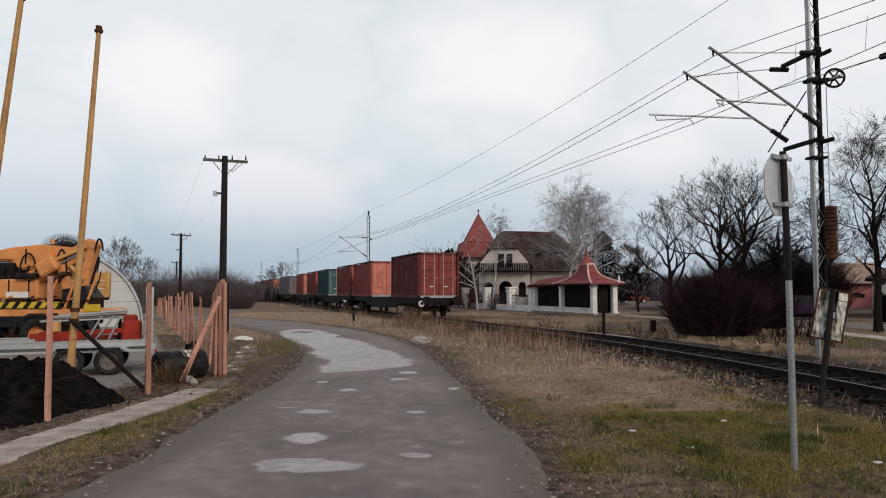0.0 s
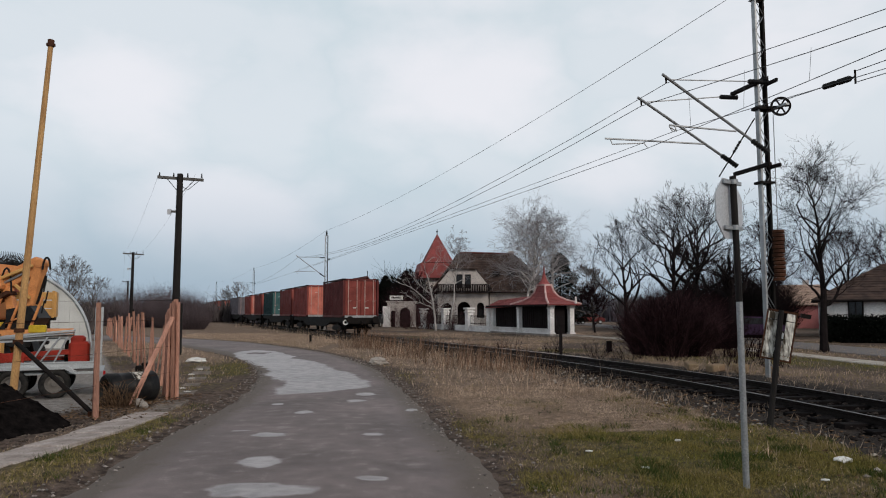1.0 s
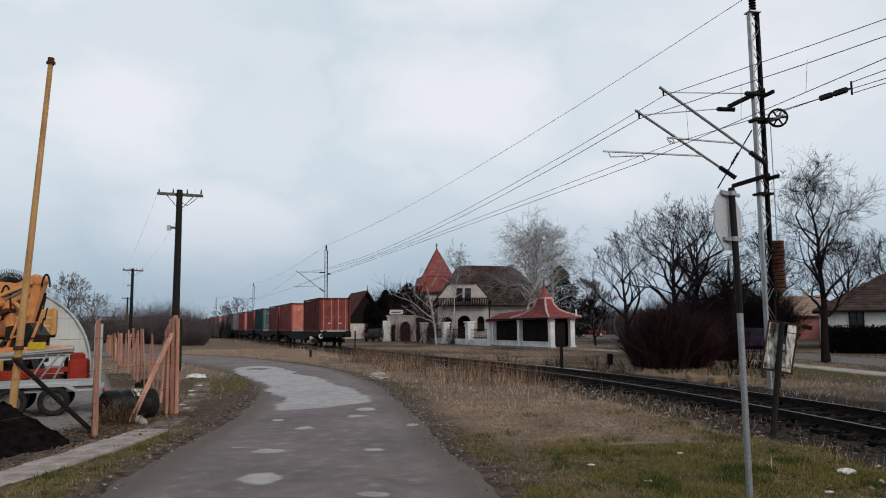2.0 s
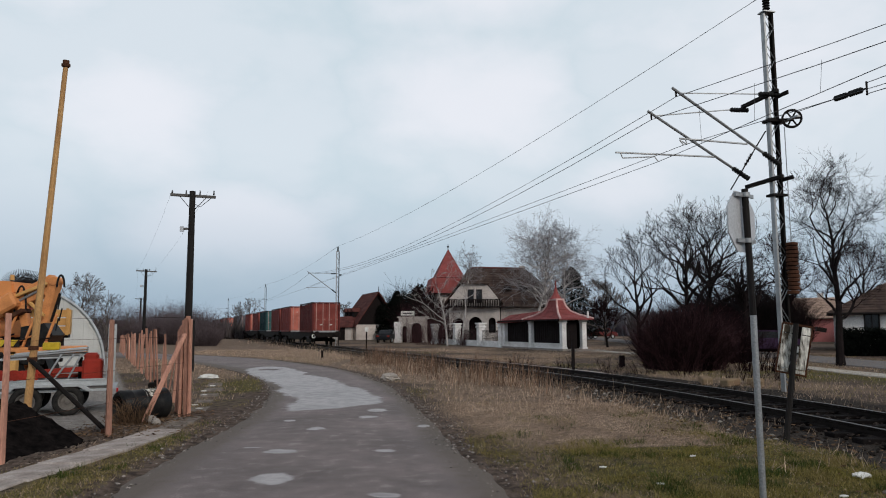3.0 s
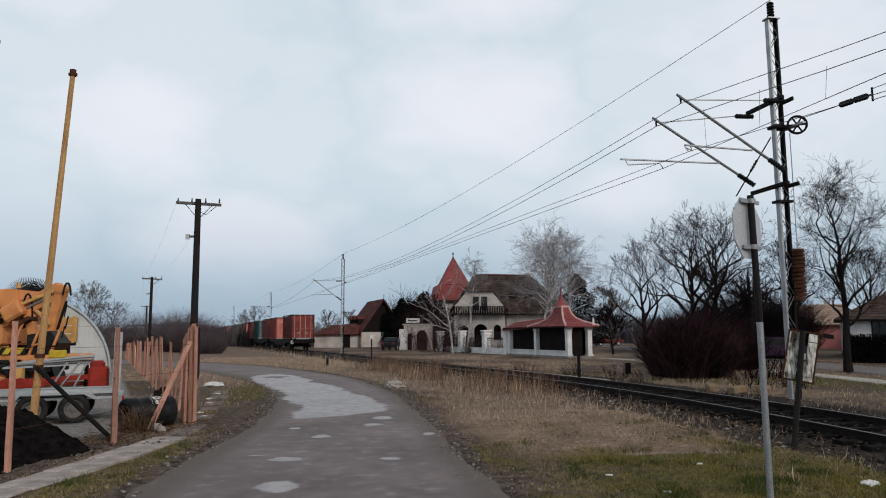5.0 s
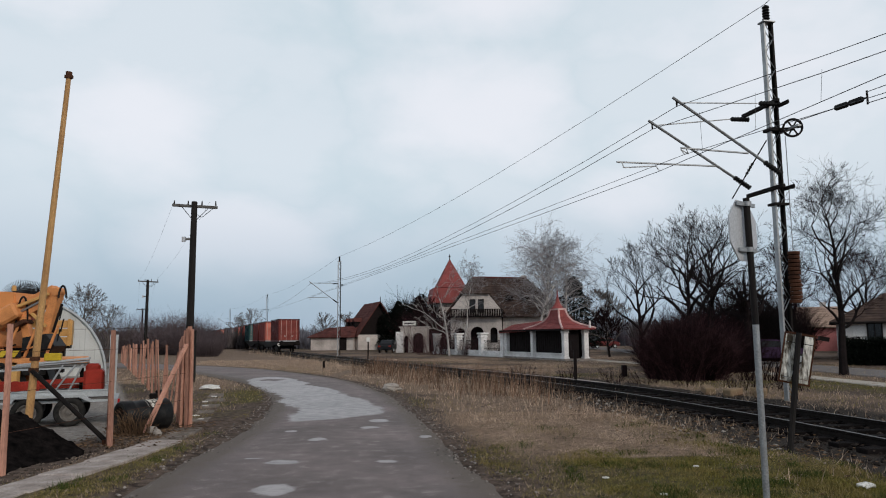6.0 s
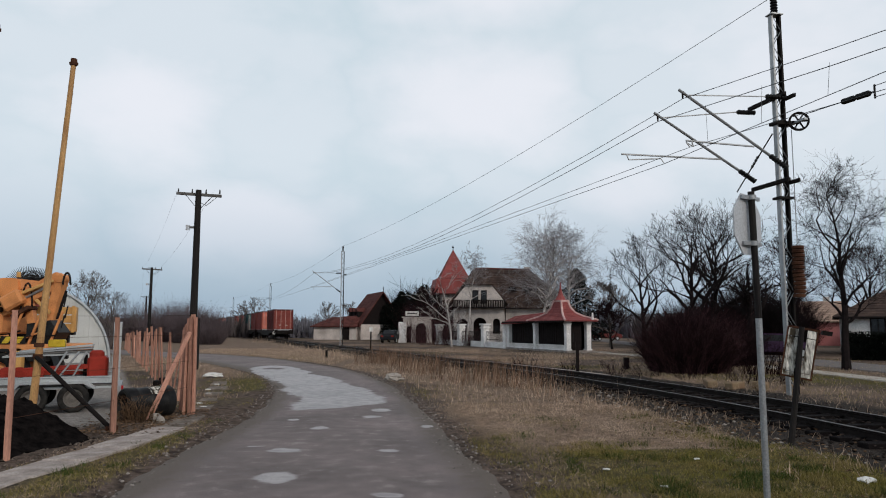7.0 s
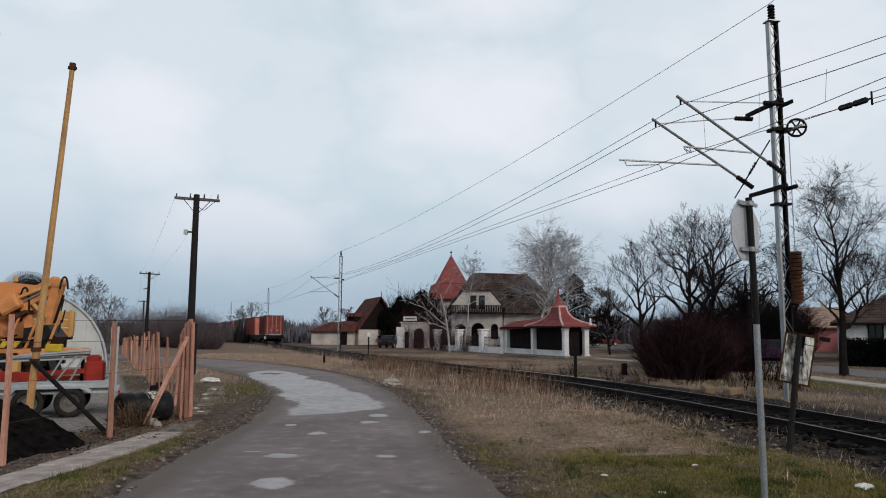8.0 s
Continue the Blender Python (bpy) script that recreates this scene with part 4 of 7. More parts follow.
for sx, w in ((-0.125, 0.15), (0.115, 0.12)):
    for z, h in ((0.0, 0.05), (0.06, 0.5), (0.57, 0.11)):
        bm = box(w, 0.022, h, sx, 0, z, bev=0.004)
        bmesh.ops.transform(bm, matrix=lean, verts=bm.verts)
        part("plank", bm, CHALK, board, "flaking white painted plank")
bm = box(0.42, 0.03, 0.03, 0, 0.01, 0.685)
box(0.42, 0.03, 0.025, 0, 0.01, -0.028, bm=bm)
for sx in (-0.21, 0.19):
    box(0.02, 0.03, 0.72, sx, 0.01, -0.02, bm=bm)
bmesh.ops.transform(bm, matrix=lean, verts=bm.verts)
part("frame", bm, RUST, board, "rusty dark frame")
bm = box(0.13, 0.1, 0.06, 0.3, 0.0, 0.66)
bmesh.ops.transform(bm, matrix=lean, verts=bm.verts)
part("bracket", bm, DARKSTEEL, board)

# ---- poles of the telephone line ----
def build_pole(height, label):
    p = thing("telephone_pole", Matrix.Identity(4), label, "utility pole", "telephone poles along the lane")
    part("shaft", rod((0, 0, -0.2), (0, 0, height), 0.16, 0.115, 12), TARWOOD, p)
    part("shaft_stub", rod((0.17, 0.03, -0.2), (0.16, 0.03, height * 0.28), 0.1, 0.09, 10), TARWOOD, p)
    part("cross_arm", box(1.75, 0.1, 0.11, 0, 0.12, height - 0.22, rot=(0, 2.5, 0), bev=0.01), GREYWOOD, p)
    for k in range(4):
        x = -0.8 + 1.6 * k / 3
        part("pin_insulator", rod((x, 0.12, height - 0.12), (x, 0.12, height + 0.06), 0.035, 0.02, 8), BLACK, p)
    part("brace", rod((0.5, 0.12, height - 0.25), (0, 0.1, height - 0.8), 0.014, n=5), DARKSTEEL, p)
    part("brace", rod((-0.5, 0.12, height - 0.2), (0, 0.1, height - 0.8), 0.014, n=5), DARKSTEEL, p)
    part("lamp_bracket", box(0.34, 0.08, 0.08, -0.2, 0, height - 1.55), GREYWOOD, p)
    part("fuse_box", box(0.14, 0.1, 0.2, -0.36, 0, height - 1.62), SIGNGREY, p, "small grey fuse box")
    part("loose_cable", rod((0.7, 0.1, height - 0.25), (0.3, 0.05, height - 0.62), 0.012, n=5), BLACK, p)
    part("loose_cable", rod((0.3, 0.05, height - 0.62), (0.08, 0, height - 0.5), 0.012, n=5), BLACK, p)
    return p


pole = build_pole(7.1, "tarred wooden telephone pole with a crossarm beside the fence")
pole.matrix_basis = pose(-9.87, 28, 0, 0, 0, 8)
copy_thing(pole, pose(-26.5, 64, -0.1, 0, 0, 12))
copy_thing(pole, pose(-47.0, 112, -0.6, 0, 0, 12))
for dx in (-0.75, 0.7):
    wire("telephone_wire", [(-9.95 + dx, 28, 7.1), (-26.5 + dx, 64, 7.0), (-47 + dx, 112, 6.5)], 0.6, 0.003, "thin telephone wire between wooden poles")
wire("telephone_wire", [(-30, 29.5, 2.05), (-9.87, 28, 2.1)], 0.1, 0.006, "thin dark cable running to the telephone pole")


# ---- yard on the other side of the lane: fence, poles, trailer, machine, hall ----
def post(name, a, b, r, mat, parent=None, label="", flat=0.6):
    """A rough squared timber between two points."""
    a, b = Vector(a), Vector(b)
    bm = bmesh.new()
    k, rings = 5, []
    q = (b - a).to_track_quat("Z", "Y").to_matrix()
    for i in range(k):
        u = i / (k - 1)
        c = a.lerp(b, u) + q @ Vector((random.uniform(-1, 1) * r * 0.12, random.uniform(-1, 1) * r * 0.12, 0))
        s = r * (1.05 - 0.12 * u) * random.uniform(0.94, 1.06)
        rings.append([bm.verts.new(c + q @ Vector((x * s, y * s * flat, 0))) for x, y in ((1, 0.8), (0.8, 1), (-0.8, 1), (-1, 0.8), (-1, -0.8), (-0.8, -1), (0.8, -1), (1, -0.8))])
    for p, w in zip(rings, rings[1:]):
        for i in range(8):
            bm.faces.new((p[i], p[(i + 1) % 8], w[(i + 1) % 8], w[i]))
    bm.faces.new(rings[0][::-1]), bm.faces.new(rings[-1])
    return part(name, bm, mat, parent, label)


FENCE = thing("timber_fence", Matrix.Identity(4), "broken fence of reddish timber posts, doubled and leaning, along the yard", "fence")


def fence_post(x, y, h, lean=(0, 0), r=0.058):
    post("post", (x, y, -0.2), (x + lean[0], y + lean[1], h), r, REDWOOD, FENCE)


fence_post(-5.47, 9.1, 1.86, (-0.02, 0), 0.041)
fence_post(-5.2, 11.4, 1.8, (-0.03, 0), 0.044)
fence_post(-5.29, 11.5, 1.75, (-0.01, 0.02), 0.022)
for x, y, h, lx in ((-4.93, 13.95, 1.86, -0.03), (-5.04, 14.0, 1.82, 0.02), (-5.1, 14.15, 1.7, -0.02), (-4.88, 14.05, 1.84, -0.02), (-4.98, 14.12, 1.9, 0.0), (-5.16, 14.3, 1.6, -0.05), (-5.3, 14.5, 1.72, 0.08)):
    fence_post(x, y, h, (lx, 0), 0.042)
post("brace", (-5.3, 12.95, 0.0), (-4.95, 13.9, 1.55), 0.042, REDWOOD, FENCE, "slanting timber brace")
rng = random.Random(5)
for k in range(30):
    s = 0.9 + k * 1.5 + rng.uniform(-0.5, 0.5)
    x, y = -4.95 - 0.432 * s, 14.0 + 0.902 * s
    h = rng.choice((1.5, 1.65, 1.75, 1.8)) * rng.uniform(0.95, 1.05) * (1 - 0.008 * s)
    fence_post(x, y, h, (rng.uniform(-0.14, 0.16), rng.uniform(-0.1, 0.1)), rng.uniform(0.026, 0.04))
    if rng.random() < 0.4 and k > 2:
        fence_post(x + rng.uniform(0.14, 0.3), y + rng.uniform(-0.1, 0.1), h * rng.uniform(0.75, 1.0), (rng.uniform(-0.25, 0.2), 0), 0.028)
for z in (0.5, 1.0, 1.5):
    p = [(-5.47, 9.1, z), (-5.2, 11.4, z), (-4.95, 14.0, z), (-10.1, 24.8, z), (-16.2, 37.5, z)]
    c = wire("fence_wire", p, 0.02, 0.003, "thin rusty wire strung along timber posts", RUST)
    c["group"] = "wires of the timber fence"

for x, y, tx, h, sh in ((-6.87, 12.0, -6.51, 6.25, 0.056), (-7.62, 10.5, -6.93, 6.22, 0.056)):
    boom = thing("boom_pole", pose(x, y, 0), "tall leaning pole with worn ochre paint and an iron cap", "pole", "tall poles by the yard")
    part("shaft", rod((0, 0, -0.2), (tx - x, 0, h), sh + 0.008, sh * 0.72, 10), YELLOWPAINT, boom)
    e = Vector((tx - x, 0, h))
    bm = rod(e - Vector((0, 0, 0.06)), e + Vector((0.0, 0, 0.06)), 0.055, n=8)
    box(0.13, 0.06, 0.05, e.x, 0, h - 0.05, bm=bm)
    part("cap", bm, RUST, boom, "rusty iron cap")
    part("ring_clamp", lathe([(0.05, 0), (0.078, 0), (0.078, 0.07), (0.05, 0.07), (0.05, 0)], 12, "Z", None, ((tx - x) * 0.18, 0, h * 0.18)), RUST, boom)
    part("ring_clamp", lathe([(0.05, 0), (0.078, 0), (0.078, 0.07), (0.05, 0.07), (0.05, 0)], 12, "Z", None, ((tx - x) * 0.21, 0, h * 0.21)), RUST, boom)
prop = thing("steel_prop", pose(0, 0, 0), "dark slanting steel prop against the leaning pole", "prop")
part("bar", rod((-6.8, 11.95, 1.15), (-5.32, 11.6, 0.02), 0.038, n=8), DARKSTEEL, prop)
part("foot", box(0.14, 0.14, 0.1, -5.32, 11.6, -0.02), RUST, prop)

# soil heap
def heap(name, cx, cy, rx, ry, h, mat, label, category, seed=0, rough=0.15):
    verts, faces, nr, na = [], [], 30, 80
    for i in range(nr + 1):
        u = i / nr
        for j in range(na):
            a = 2 * math.pi * j / na
            x, y = cx + rx * u * math.cos(a), cy + ry * u * math.sin(a)
            z = h * (1 - u * u) * (1 + 0.5 * noise.noise((x * 1.2, y * 1.2, seed))) + rough * (noise.noise((x * 4, y * 4, seed + 2)) + 0.6 * noise.noise((x * 11, y * 11, seed + 4))) * (1 - u * 0.6) - 0.06 * u
            verts.append((x, y, z))
    for i in range(nr):
        for j in range(na):
            faces.append((i * na + j, i * na + (j + 1) % na, (i + 1) * na + (j + 1) % na, (i + 1) * na + j))
    ob = link(name, verts, faces, mat)
    ob.data.polygons.foreach_set("use_smooth", [True] * len(ob.data.polygons))
    return tagged(ob, label, category)


heap("soil_mound", -6.95, 10.45, 1.75, 1.35, 0.62, SOIL, "low heap of dark soil behind the fence posts, shade in its colour", "mound", 3)
heap("soil_mound", -8.3, 9.4, 1.9, 1.5, 0.85, SOIL, "heap of dark soil in the yard, shade in its colour", "mound", 8)
heap("soil_mound", -6.1, 9.3, 0.75, 1.9, 0.14, SOIL, "flat dark soil spilled beside the concrete strip, shade in its colour", "mound", 12, 0.06)
spots = [(random.gauss(-5.45, 0.45), random.uniform(8.4, 13.8), 0.0) for _ in range(420)]
pebbles("rubble", spots, 0.03, material("rubble_stone", (0.15, 0.12, 0.10), 0.9, 0, (0.03, 0.024, 0.02), 5, 0.8, 0.3, island=0.6), "small rubble and clods along the fence", "rubble")
spots = [(random.gauss(-5.3, 0.5), random.uniform(11.2, 14.6), 0.02) for _ in range(900)]
pebbles("leaf_litter", spots, 0.03, LEAFLITTER, "brown dead leaves round the drum and the posts", "leaves", 0.25)
for x, y, r in ((-5.55, 11.9, 0.10), (-5.5, 10.6, 0.05), (-5.9, 11.2, 0.08), (-5.15, 12.9, 0.1), (-4.98, 12.7, 0.07)):
    bm = bmesh.new()
    bmesh.ops.create_icosphere(bm, subdivisions=2, radius=r, matrix=Matrix.Translation((x, y, r * 0.4)))
    for v in bm.verts:
        v.co += v.normal * r * 0.35 * noise.noise(v.co * 9)
    ob = part("stone", bm, STONEM)
    tagged(ob, "rough pale stone lying in the dirt", "stone", "stones along the fence")

# concrete strip
strip = thing("concrete_edging", Matrix.Identity(4), "broken strip of pale concrete slabs beside the lane", "edging", kind="structure")
edge_line = Line([(-4.9, 3), (-4.78, 7.8), (-4.65, 9.7), (-4.55, 11.6), (-4.7, 13.3), (-5.4, 16.5), (-6.3, 20), (-7.2, 23)])
s = 0.0
k = 0
while s < 19.5:
    w = 0.56 if s < 8.5 else 0.4
    l = 1.0 if s < 9 else rng.uniform(0.6, 1.0)
    if s < 9.2 or k % 2 == 0:
        p, d = edge_line.at(s + l / 2), edge_line.way(s + l / 2)
        bm = box(w * rng.uniform(0.92, 1.25), l - 0.015, 0.09, 0, 0, -0.05, bev=0.012)
        for v in bm.verts:
            v.co += Vector((noise.noise(v.co * 4 + Vector((s, 0, 0))), noise.noise(v.co * 4 + Vector((0, s, 0))), 0)) * 0.06
        ob = part("slab", bm, EDGING if s < 9 else OLDSLAB, strip)
        ob.matrix_basis = pose(p[0], p[1], -0.024, rng.uniform(-1, 1), rng.uniform(-1.5, 1.5), math.degrees(math.atan2(-d[0], d[1])) + rng.uniform(-2, 2))
    s += l
    k += 1

# drum
drum = thing("plastic_drum", pose(-5.5, 13.35, 0.27, 0, 0, -40), "black plastic drum with a pale label lying on its side", "drum")
prof = [(0.0, -0.30), (0.20, -0.30), (0.20, -0.43), (0.26, -0.45), (0.285, -0.42), (0.275, -0.3), (0.29, -0.27), (0.275, -0.24), (0.275, -0.02), (0.29, 0.0), (0.275, 0.03), (0.275, 0.25),
        (0.29, 0.28), (0.275, 0.31), (0.285, 0.42), (0.26, 0.45), (0.0, 0.44)]
part("shell", lathe(prof, 28, "Y"), BLACK, drum, smooth=True)
bm = bmesh.new()
ring = []
for y in (-0.02, 0.2):
    ring.append([bm.verts.new((0.279 * math.cos(a), y, 0.279 * math.sin(a))) for a in [math.radians(35 + 8 * i) for i in range(17)]])
for i in range(16):
    bm.faces.new((ring[0][i], ring[0][i + 1], ring[1][i + 1], ring[1][i]))
part("paper_label", bm, CHALK, drum, "torn pale paper label")
part("mouth_rim", lathe([(0.19, -0.455), (0.23, -0.47), (0.23, -0.44), (0.19, -0.455)], 24, "Y"), BLACK, drum)

# car trailer with a red machine on it
DUSTY = material("dusty_rim", (0.17, 0.155, 0.14), 0.7, 0.2, (0.08, 0.07, 0.065), 8, 0.7, 0.1)
YARD_TURN = Matrix.Translation((-7.89, 13.77, 0)) @ pose(0, 0, 0, 0, 0, 23) @ Matrix.Scale(0.9, 4) @ Matrix.Translation((8.93, -15.3, 0))
trailer = thing("car_trailer", YARD_TURN, "galvanised twin-axle flatbed trailer with its ramp upright", "trailer")
TX0, TX1, TY0, TY1 = -11.0, -7.38, 15.4, 17.1
part("deck", box(TX1 - TX0, TY1 - TY0, 0.06, (TX0 + TX1) / 2, (TY0 + TY1) / 2, 0.52), GREYWOOD, trailer)
for y in (TY0, TY1):
    bm = box(TX1 - TX0, 0.05, 0.13, (TX0 + TX1) / 2, y, 0.6, bev=0.01)
    box(TX1 - TX0, 0.06, 0.05, (TX0 + TX1) / 2, y, 0.49, bm=bm)
    box(TX1 - TX0, 0.07, 0.03, (TX0 + TX1) / 2, y, 0.73, bm=bm)
    part("side_rail", bm, ALU, trailer)
part("drawbar", rod((TX0, 16.2, 0.48), (TX0 - 1.3, 16.25, 0.45), 0.05, n=8), STEEL, trailer)
for y in (TY0, TY1):
    out = [(-9.32, 0.5), (-9.22, 0.66), (-8.0 + 0.12, 0.66), (-7.65, 0.5), (-7.75, 0.5), (-7.95, 0.61), (-9.15, 0.61), (-9.24, 0.5)]
    part("mudguard", prism(out, 0.22, Matrix.Translation((0, y - 0.2, 0))), ALU, trailer)
    for x in (-8.93, -8.13):
        w = part("wheel", lathe([(0.19, -0.09), (0.28, -0.1), (0.31, -0.07), (0.315, 0), (0.31, 0.07), (0.28, 0.1), (0.19, 0.09), (0.19, -0.09)], 26, "Y", None, (x, y - 0.1, 0.305)), RUBBER, trailer, smooth=True)
        bm = lathe([(0.0, -0.05), (0.06, -0.05), (0.07, -0.02), (0.13, -0.015), (0.17, -0.075), (0.195, -0.085), (0.195, 0.05), (0.0, 0.05)], 22, "Y", None, (x, y - 0.1, 0.305))
        part("rim", bm, DUSTY, w, "dusty steel rim")
bm = box(0.05, 0.06, 1.35, TX1, TY0 + 0.06, 0.6)
ramp = part("loading_ramp", bm, ALU, trailer, "upright open metal ramp")
part("ramp_side", box(0.05, 0.06, 1.35, TX1 + 0.1, TY0 + 0.75, 0.6), ALU, ramp)
part("ramp_side", box(0.04, 0.05, 1.3, TX1 + 0.05, TY0 + 0.4, 0.6), ALU, ramp)
part("ramp_plate", box(0.014, 0.66, 1.28, TX1 + 0.06, TY0 + 0.4, 0.62), ALU, ramp, "dull grey tread plate")
for k in range(9):
    part("ramp_rung", box(0.03, 0.72, 0.03, TX1 + 0.05, TY0 + 0.4, 0.65 + k * 0.155, rot=(0, 0, -2)), ALU, ramp)
part("tail_bar", box(0.12, TY1 - TY0 + 0.2, 0.12, TX1 + 0.12, (TY0 + TY1) / 2, 0.42), STEEL, trailer)
part("tail_light", box(0.05, 0.2, 0.09, TX1 + 0.2, TY0 + 0.15, 0.44), material("red_lens", (0.4, 0.02, 0.02), 0.3), trailer, "red lamp lens")

REDM = material("red_machine_paint", (0.33, 0.035, 0.022), 0.45, 0, (0.12, 0.016, 0.012), 3, 0.6, 0.05)
mower = thing("farm_implement", YARD_TURN, "red steel farm implement with pale struts loaded on the trailer", "farm machine")
bm = box(0.42, 0.7, 0.55, -7.72, 16.2, 0.62, bev=0.05)
box(0.3, 0.5, 0.2, -7.75, 16.15, 1.1, bev=0.05, bm=bm)
part("gear_housing", bm, REDM, mower)
part("frame_beam", box(1.9, 0.12, 0.11, -8.85, 15.95, 0.84, rot=(0, -3, 0), bev=0.01), REDM, mower)
part("frame_beam", box(1.8, 0.12, 0.09, -8.8, 16.7, 0.72, bev=0.01), REDM, mower)
part("skid", box(1.7, 0.9, 0.06, -8.8, 16.3, 0.6), DARKSTEEL, mower)
for x0, x1 in ((-8.55, -8.1), (-8.25, -7.95), (-8.7, -8.35)):
    part("strut", rod((x0, 15.85, 0.62), (x1, 15.9, 1.28), 0.022, n=6), STEEL, mower, "pale steel strut")
for x in (-9.5, -9.25, -8.95):
    part("red_disc", lathe([(0, -0.02), (0.17, -0.03), (0.18, 0), (0.17, 0.03), (0, 0.02)], 18, "Y", None, (x, 15.85, 0.78)), REDM, mower)
rack = thing("sheet_stack", YARD_TURN, "stack of grey metal sheets and boards on the implement", "sheet stack")
for k in range(4):
    part("sheet", box(1.75 - 0.1 * k, 0.7, 0.035, -8.75 + 0.06 * k, 16.4, 1.18 + k * 0.05, rot=(0, -2.0 - k, 0)), (ALU, GREYWOOD, STEEL, ALU)[k], rack)
part("support_leg", box(0.06, 0.5, 0.62, -9.5, 16.4, 0.6), DARKSTEEL, rack)
part("support_leg", box(0.06, 0.5, 0.6, -8.0, 16.5, 0.6), DARKSTEEL, rack)
crate = part("yellow_crate", box(0.34, 0.34, 0.17, -8.6, 16.4, 1.37, bev=0.02), material("yellow_plastic", (0.55, 0.38, 0.03), 0.5))
crate.matrix_basis = YARD_TURN
tagged(crate, "yellow plastic crate on the stack of sheets", "crate")

# orange lorry-mounted digger behind the trailer
dig = thing("mobile_excavator", pose(0, 0, 0), "orange wheeled excavator with folded arm parked in the yard", "excavator")
part("chassis", box(4.6, 1.6, 0.22, -12.2, 19.4, 0.98, bev=0.03), ORANGE, dig, "orange chassis beam")
bm = bmesh.new()
for k in range(9):
    prism([(0, 0), (0.16, 0), (0.28, 0.17), (0.12, 0.17)], 0.02, Matrix.Translation((-13.6 + k * 0.3, 18.56, 1.22)), bm)
part("hazard_stripe", bm, material("hazard_yellow", (0.6, 0.42, 0.04), 0.5), dig, "yellow hazard stripes on black")
part("hazard_plate", box(2.8, 0.03, 0.2, -12.3, 18.6, 1.205), BLACK, dig)
for x in (-13.2, -11.55):
    for y in (18.75, 20.2):
        w = part("wheel", lathe([(0.24, -0.17), (0.44, -0.19), (0.5, -0.14), (0.51, 0), (0.5, 0.14), (0.44, 0.19), (0.24, 0.17), (0.24, -0.17)], 28, "Y", None, (x, y, 0.5)), RUBBER, dig, smooth=True)
        part("rim", lathe([(0, -0.08), (0.1, -0.1), (0.2, -0.05), (0.25, -0.16), (0.25, 0.15), (0, 0.15)], 20, "Y", None, (x, y, 0.5)), ORANGE, w)
        part("wheel_arch", prism([(x - 0.7, 0.5), (x - 0.55, 0.9), (x - 0.2, 1.08), (x + 0.2, 1.08), (x + 0.55, 0.9), (x + 0.7, 0.5), (x + 0.62, 0.5), (x + 0.5, 0.84), (x + 0.17, 1.0), (x - 0.17, 1.0), (x - 0.5, 0.84), (x - 0.62, 0.5)], 0.36,
                                   Matrix.Translation((0, y - 0.2, 0))), BLACK, dig)
part("outrigger", box(0.16, 0.16, 0.75, -10.95, 18.5, 0.35, bev=0.01), AMBER, dig)
part("outrigger_beam", box(1.6, 0.16, 0.16, -10.4, 18.5, 1.02, bev=0.01), ORANGE, dig)
bm = box(1.7, 1.5, 0.55, -12.5, 19.5, 1.45, bev=0.05)
part("engine_base", bm, ORANGE, dig)
for x in (-13.0, -12.45, -11.9):
    part("panel_seam", box(0.03, 0.02, 0.5, x, 18.742, 1.47), DARKSTEEL, dig)
for k in range(6):
    part("louvre", box(0.4, 0.02, 0.025, -13.1, 18.742, 1.52 + 0.06 * k), DARKSTEEL, dig)
for x in (-13.0, -12.1):
    part("hood_seam", box(0.03, 0.02, 0.42, x, 18.892, 2.3 + 0.12 * (x + 13)), DARKSTEEL, dig)
part("name_bar", box(0.62, 0.015, 0.16, -12.2, 18.73, 1.5), WHITEM, dig, "white lettering bar")
hood = prism([(-13.6, 2.5), (-13.3, 2.68), (-12.6, 2.86), (-11.7, 2.95), (-11.35, 2.92), (-11.3, 2.6), (-11.9, 2.3), (-12.3, 2.25), (-12.5, 2.5)], 1.1, Matrix.Translation((0, 18.9, 0)))
bmesh.ops.bevel(hood, geom=hood.edges[:], offset=0.05, segments=2, affect="EDGES")
part("engine_hood", hood, material("pale_orange_hood", (0.72, 0.29, 0.10), 0.45, 0, (0.45, 0.17, 0.06), 2.5, 0.5, 0.04), dig, "faded orange rounded hood", smooth=False)
part("engine_bay", box(1.0, 1.0, 0.5, -12.9, 19.4, 1.95), BLACK, dig, "dark open engine bay")
for x0, z0, w, h in ((-13.5, 2.2, 0.5, 0.3), (-12.2, 2.2, 0.45, 0.5), (-11.2, 2.1, 0.3, 0.7)):
    arc = [(x0 + w * (1 - math.cos(math.pi * k / 8)) / 2, 18.8, z0 + h * math.sin(math.pi * k / 8)) for k in range(9)]
    for p, q in zip(arc, arc[1:]):
        part("hose", rod(p, q, 0.026, n=6), BLACK, dig, "black looped hydraulic hose")
for x, z, w, h in ((-13.2, 2.05, 0.3, 0.2), (-12.75, 2.1, 0.22, 0.3), (-12.3, 2.02, 0.25, 0.18)):
    part("engine_casting", box(w, 0.2, h, x, 18.88, z, bev=0.04), DARKSTEEL, dig, "oily dark engine casting")
part("arm_cover", box(0.55, 0.5, 0.42, -11.35, 18.8, 2.12, rot=(0, -30, 0), bev=0.06), ORANGE, dig)
# Dark plate added as the painted shade below the arm cover.
part("arm_shade_plate", box(0.5, 0.45, 0.1, -11.1, 18.8, 1.98, rot=(0, -30, 0)), RUST, dig, "dark plate painting the shade under the arm cover")
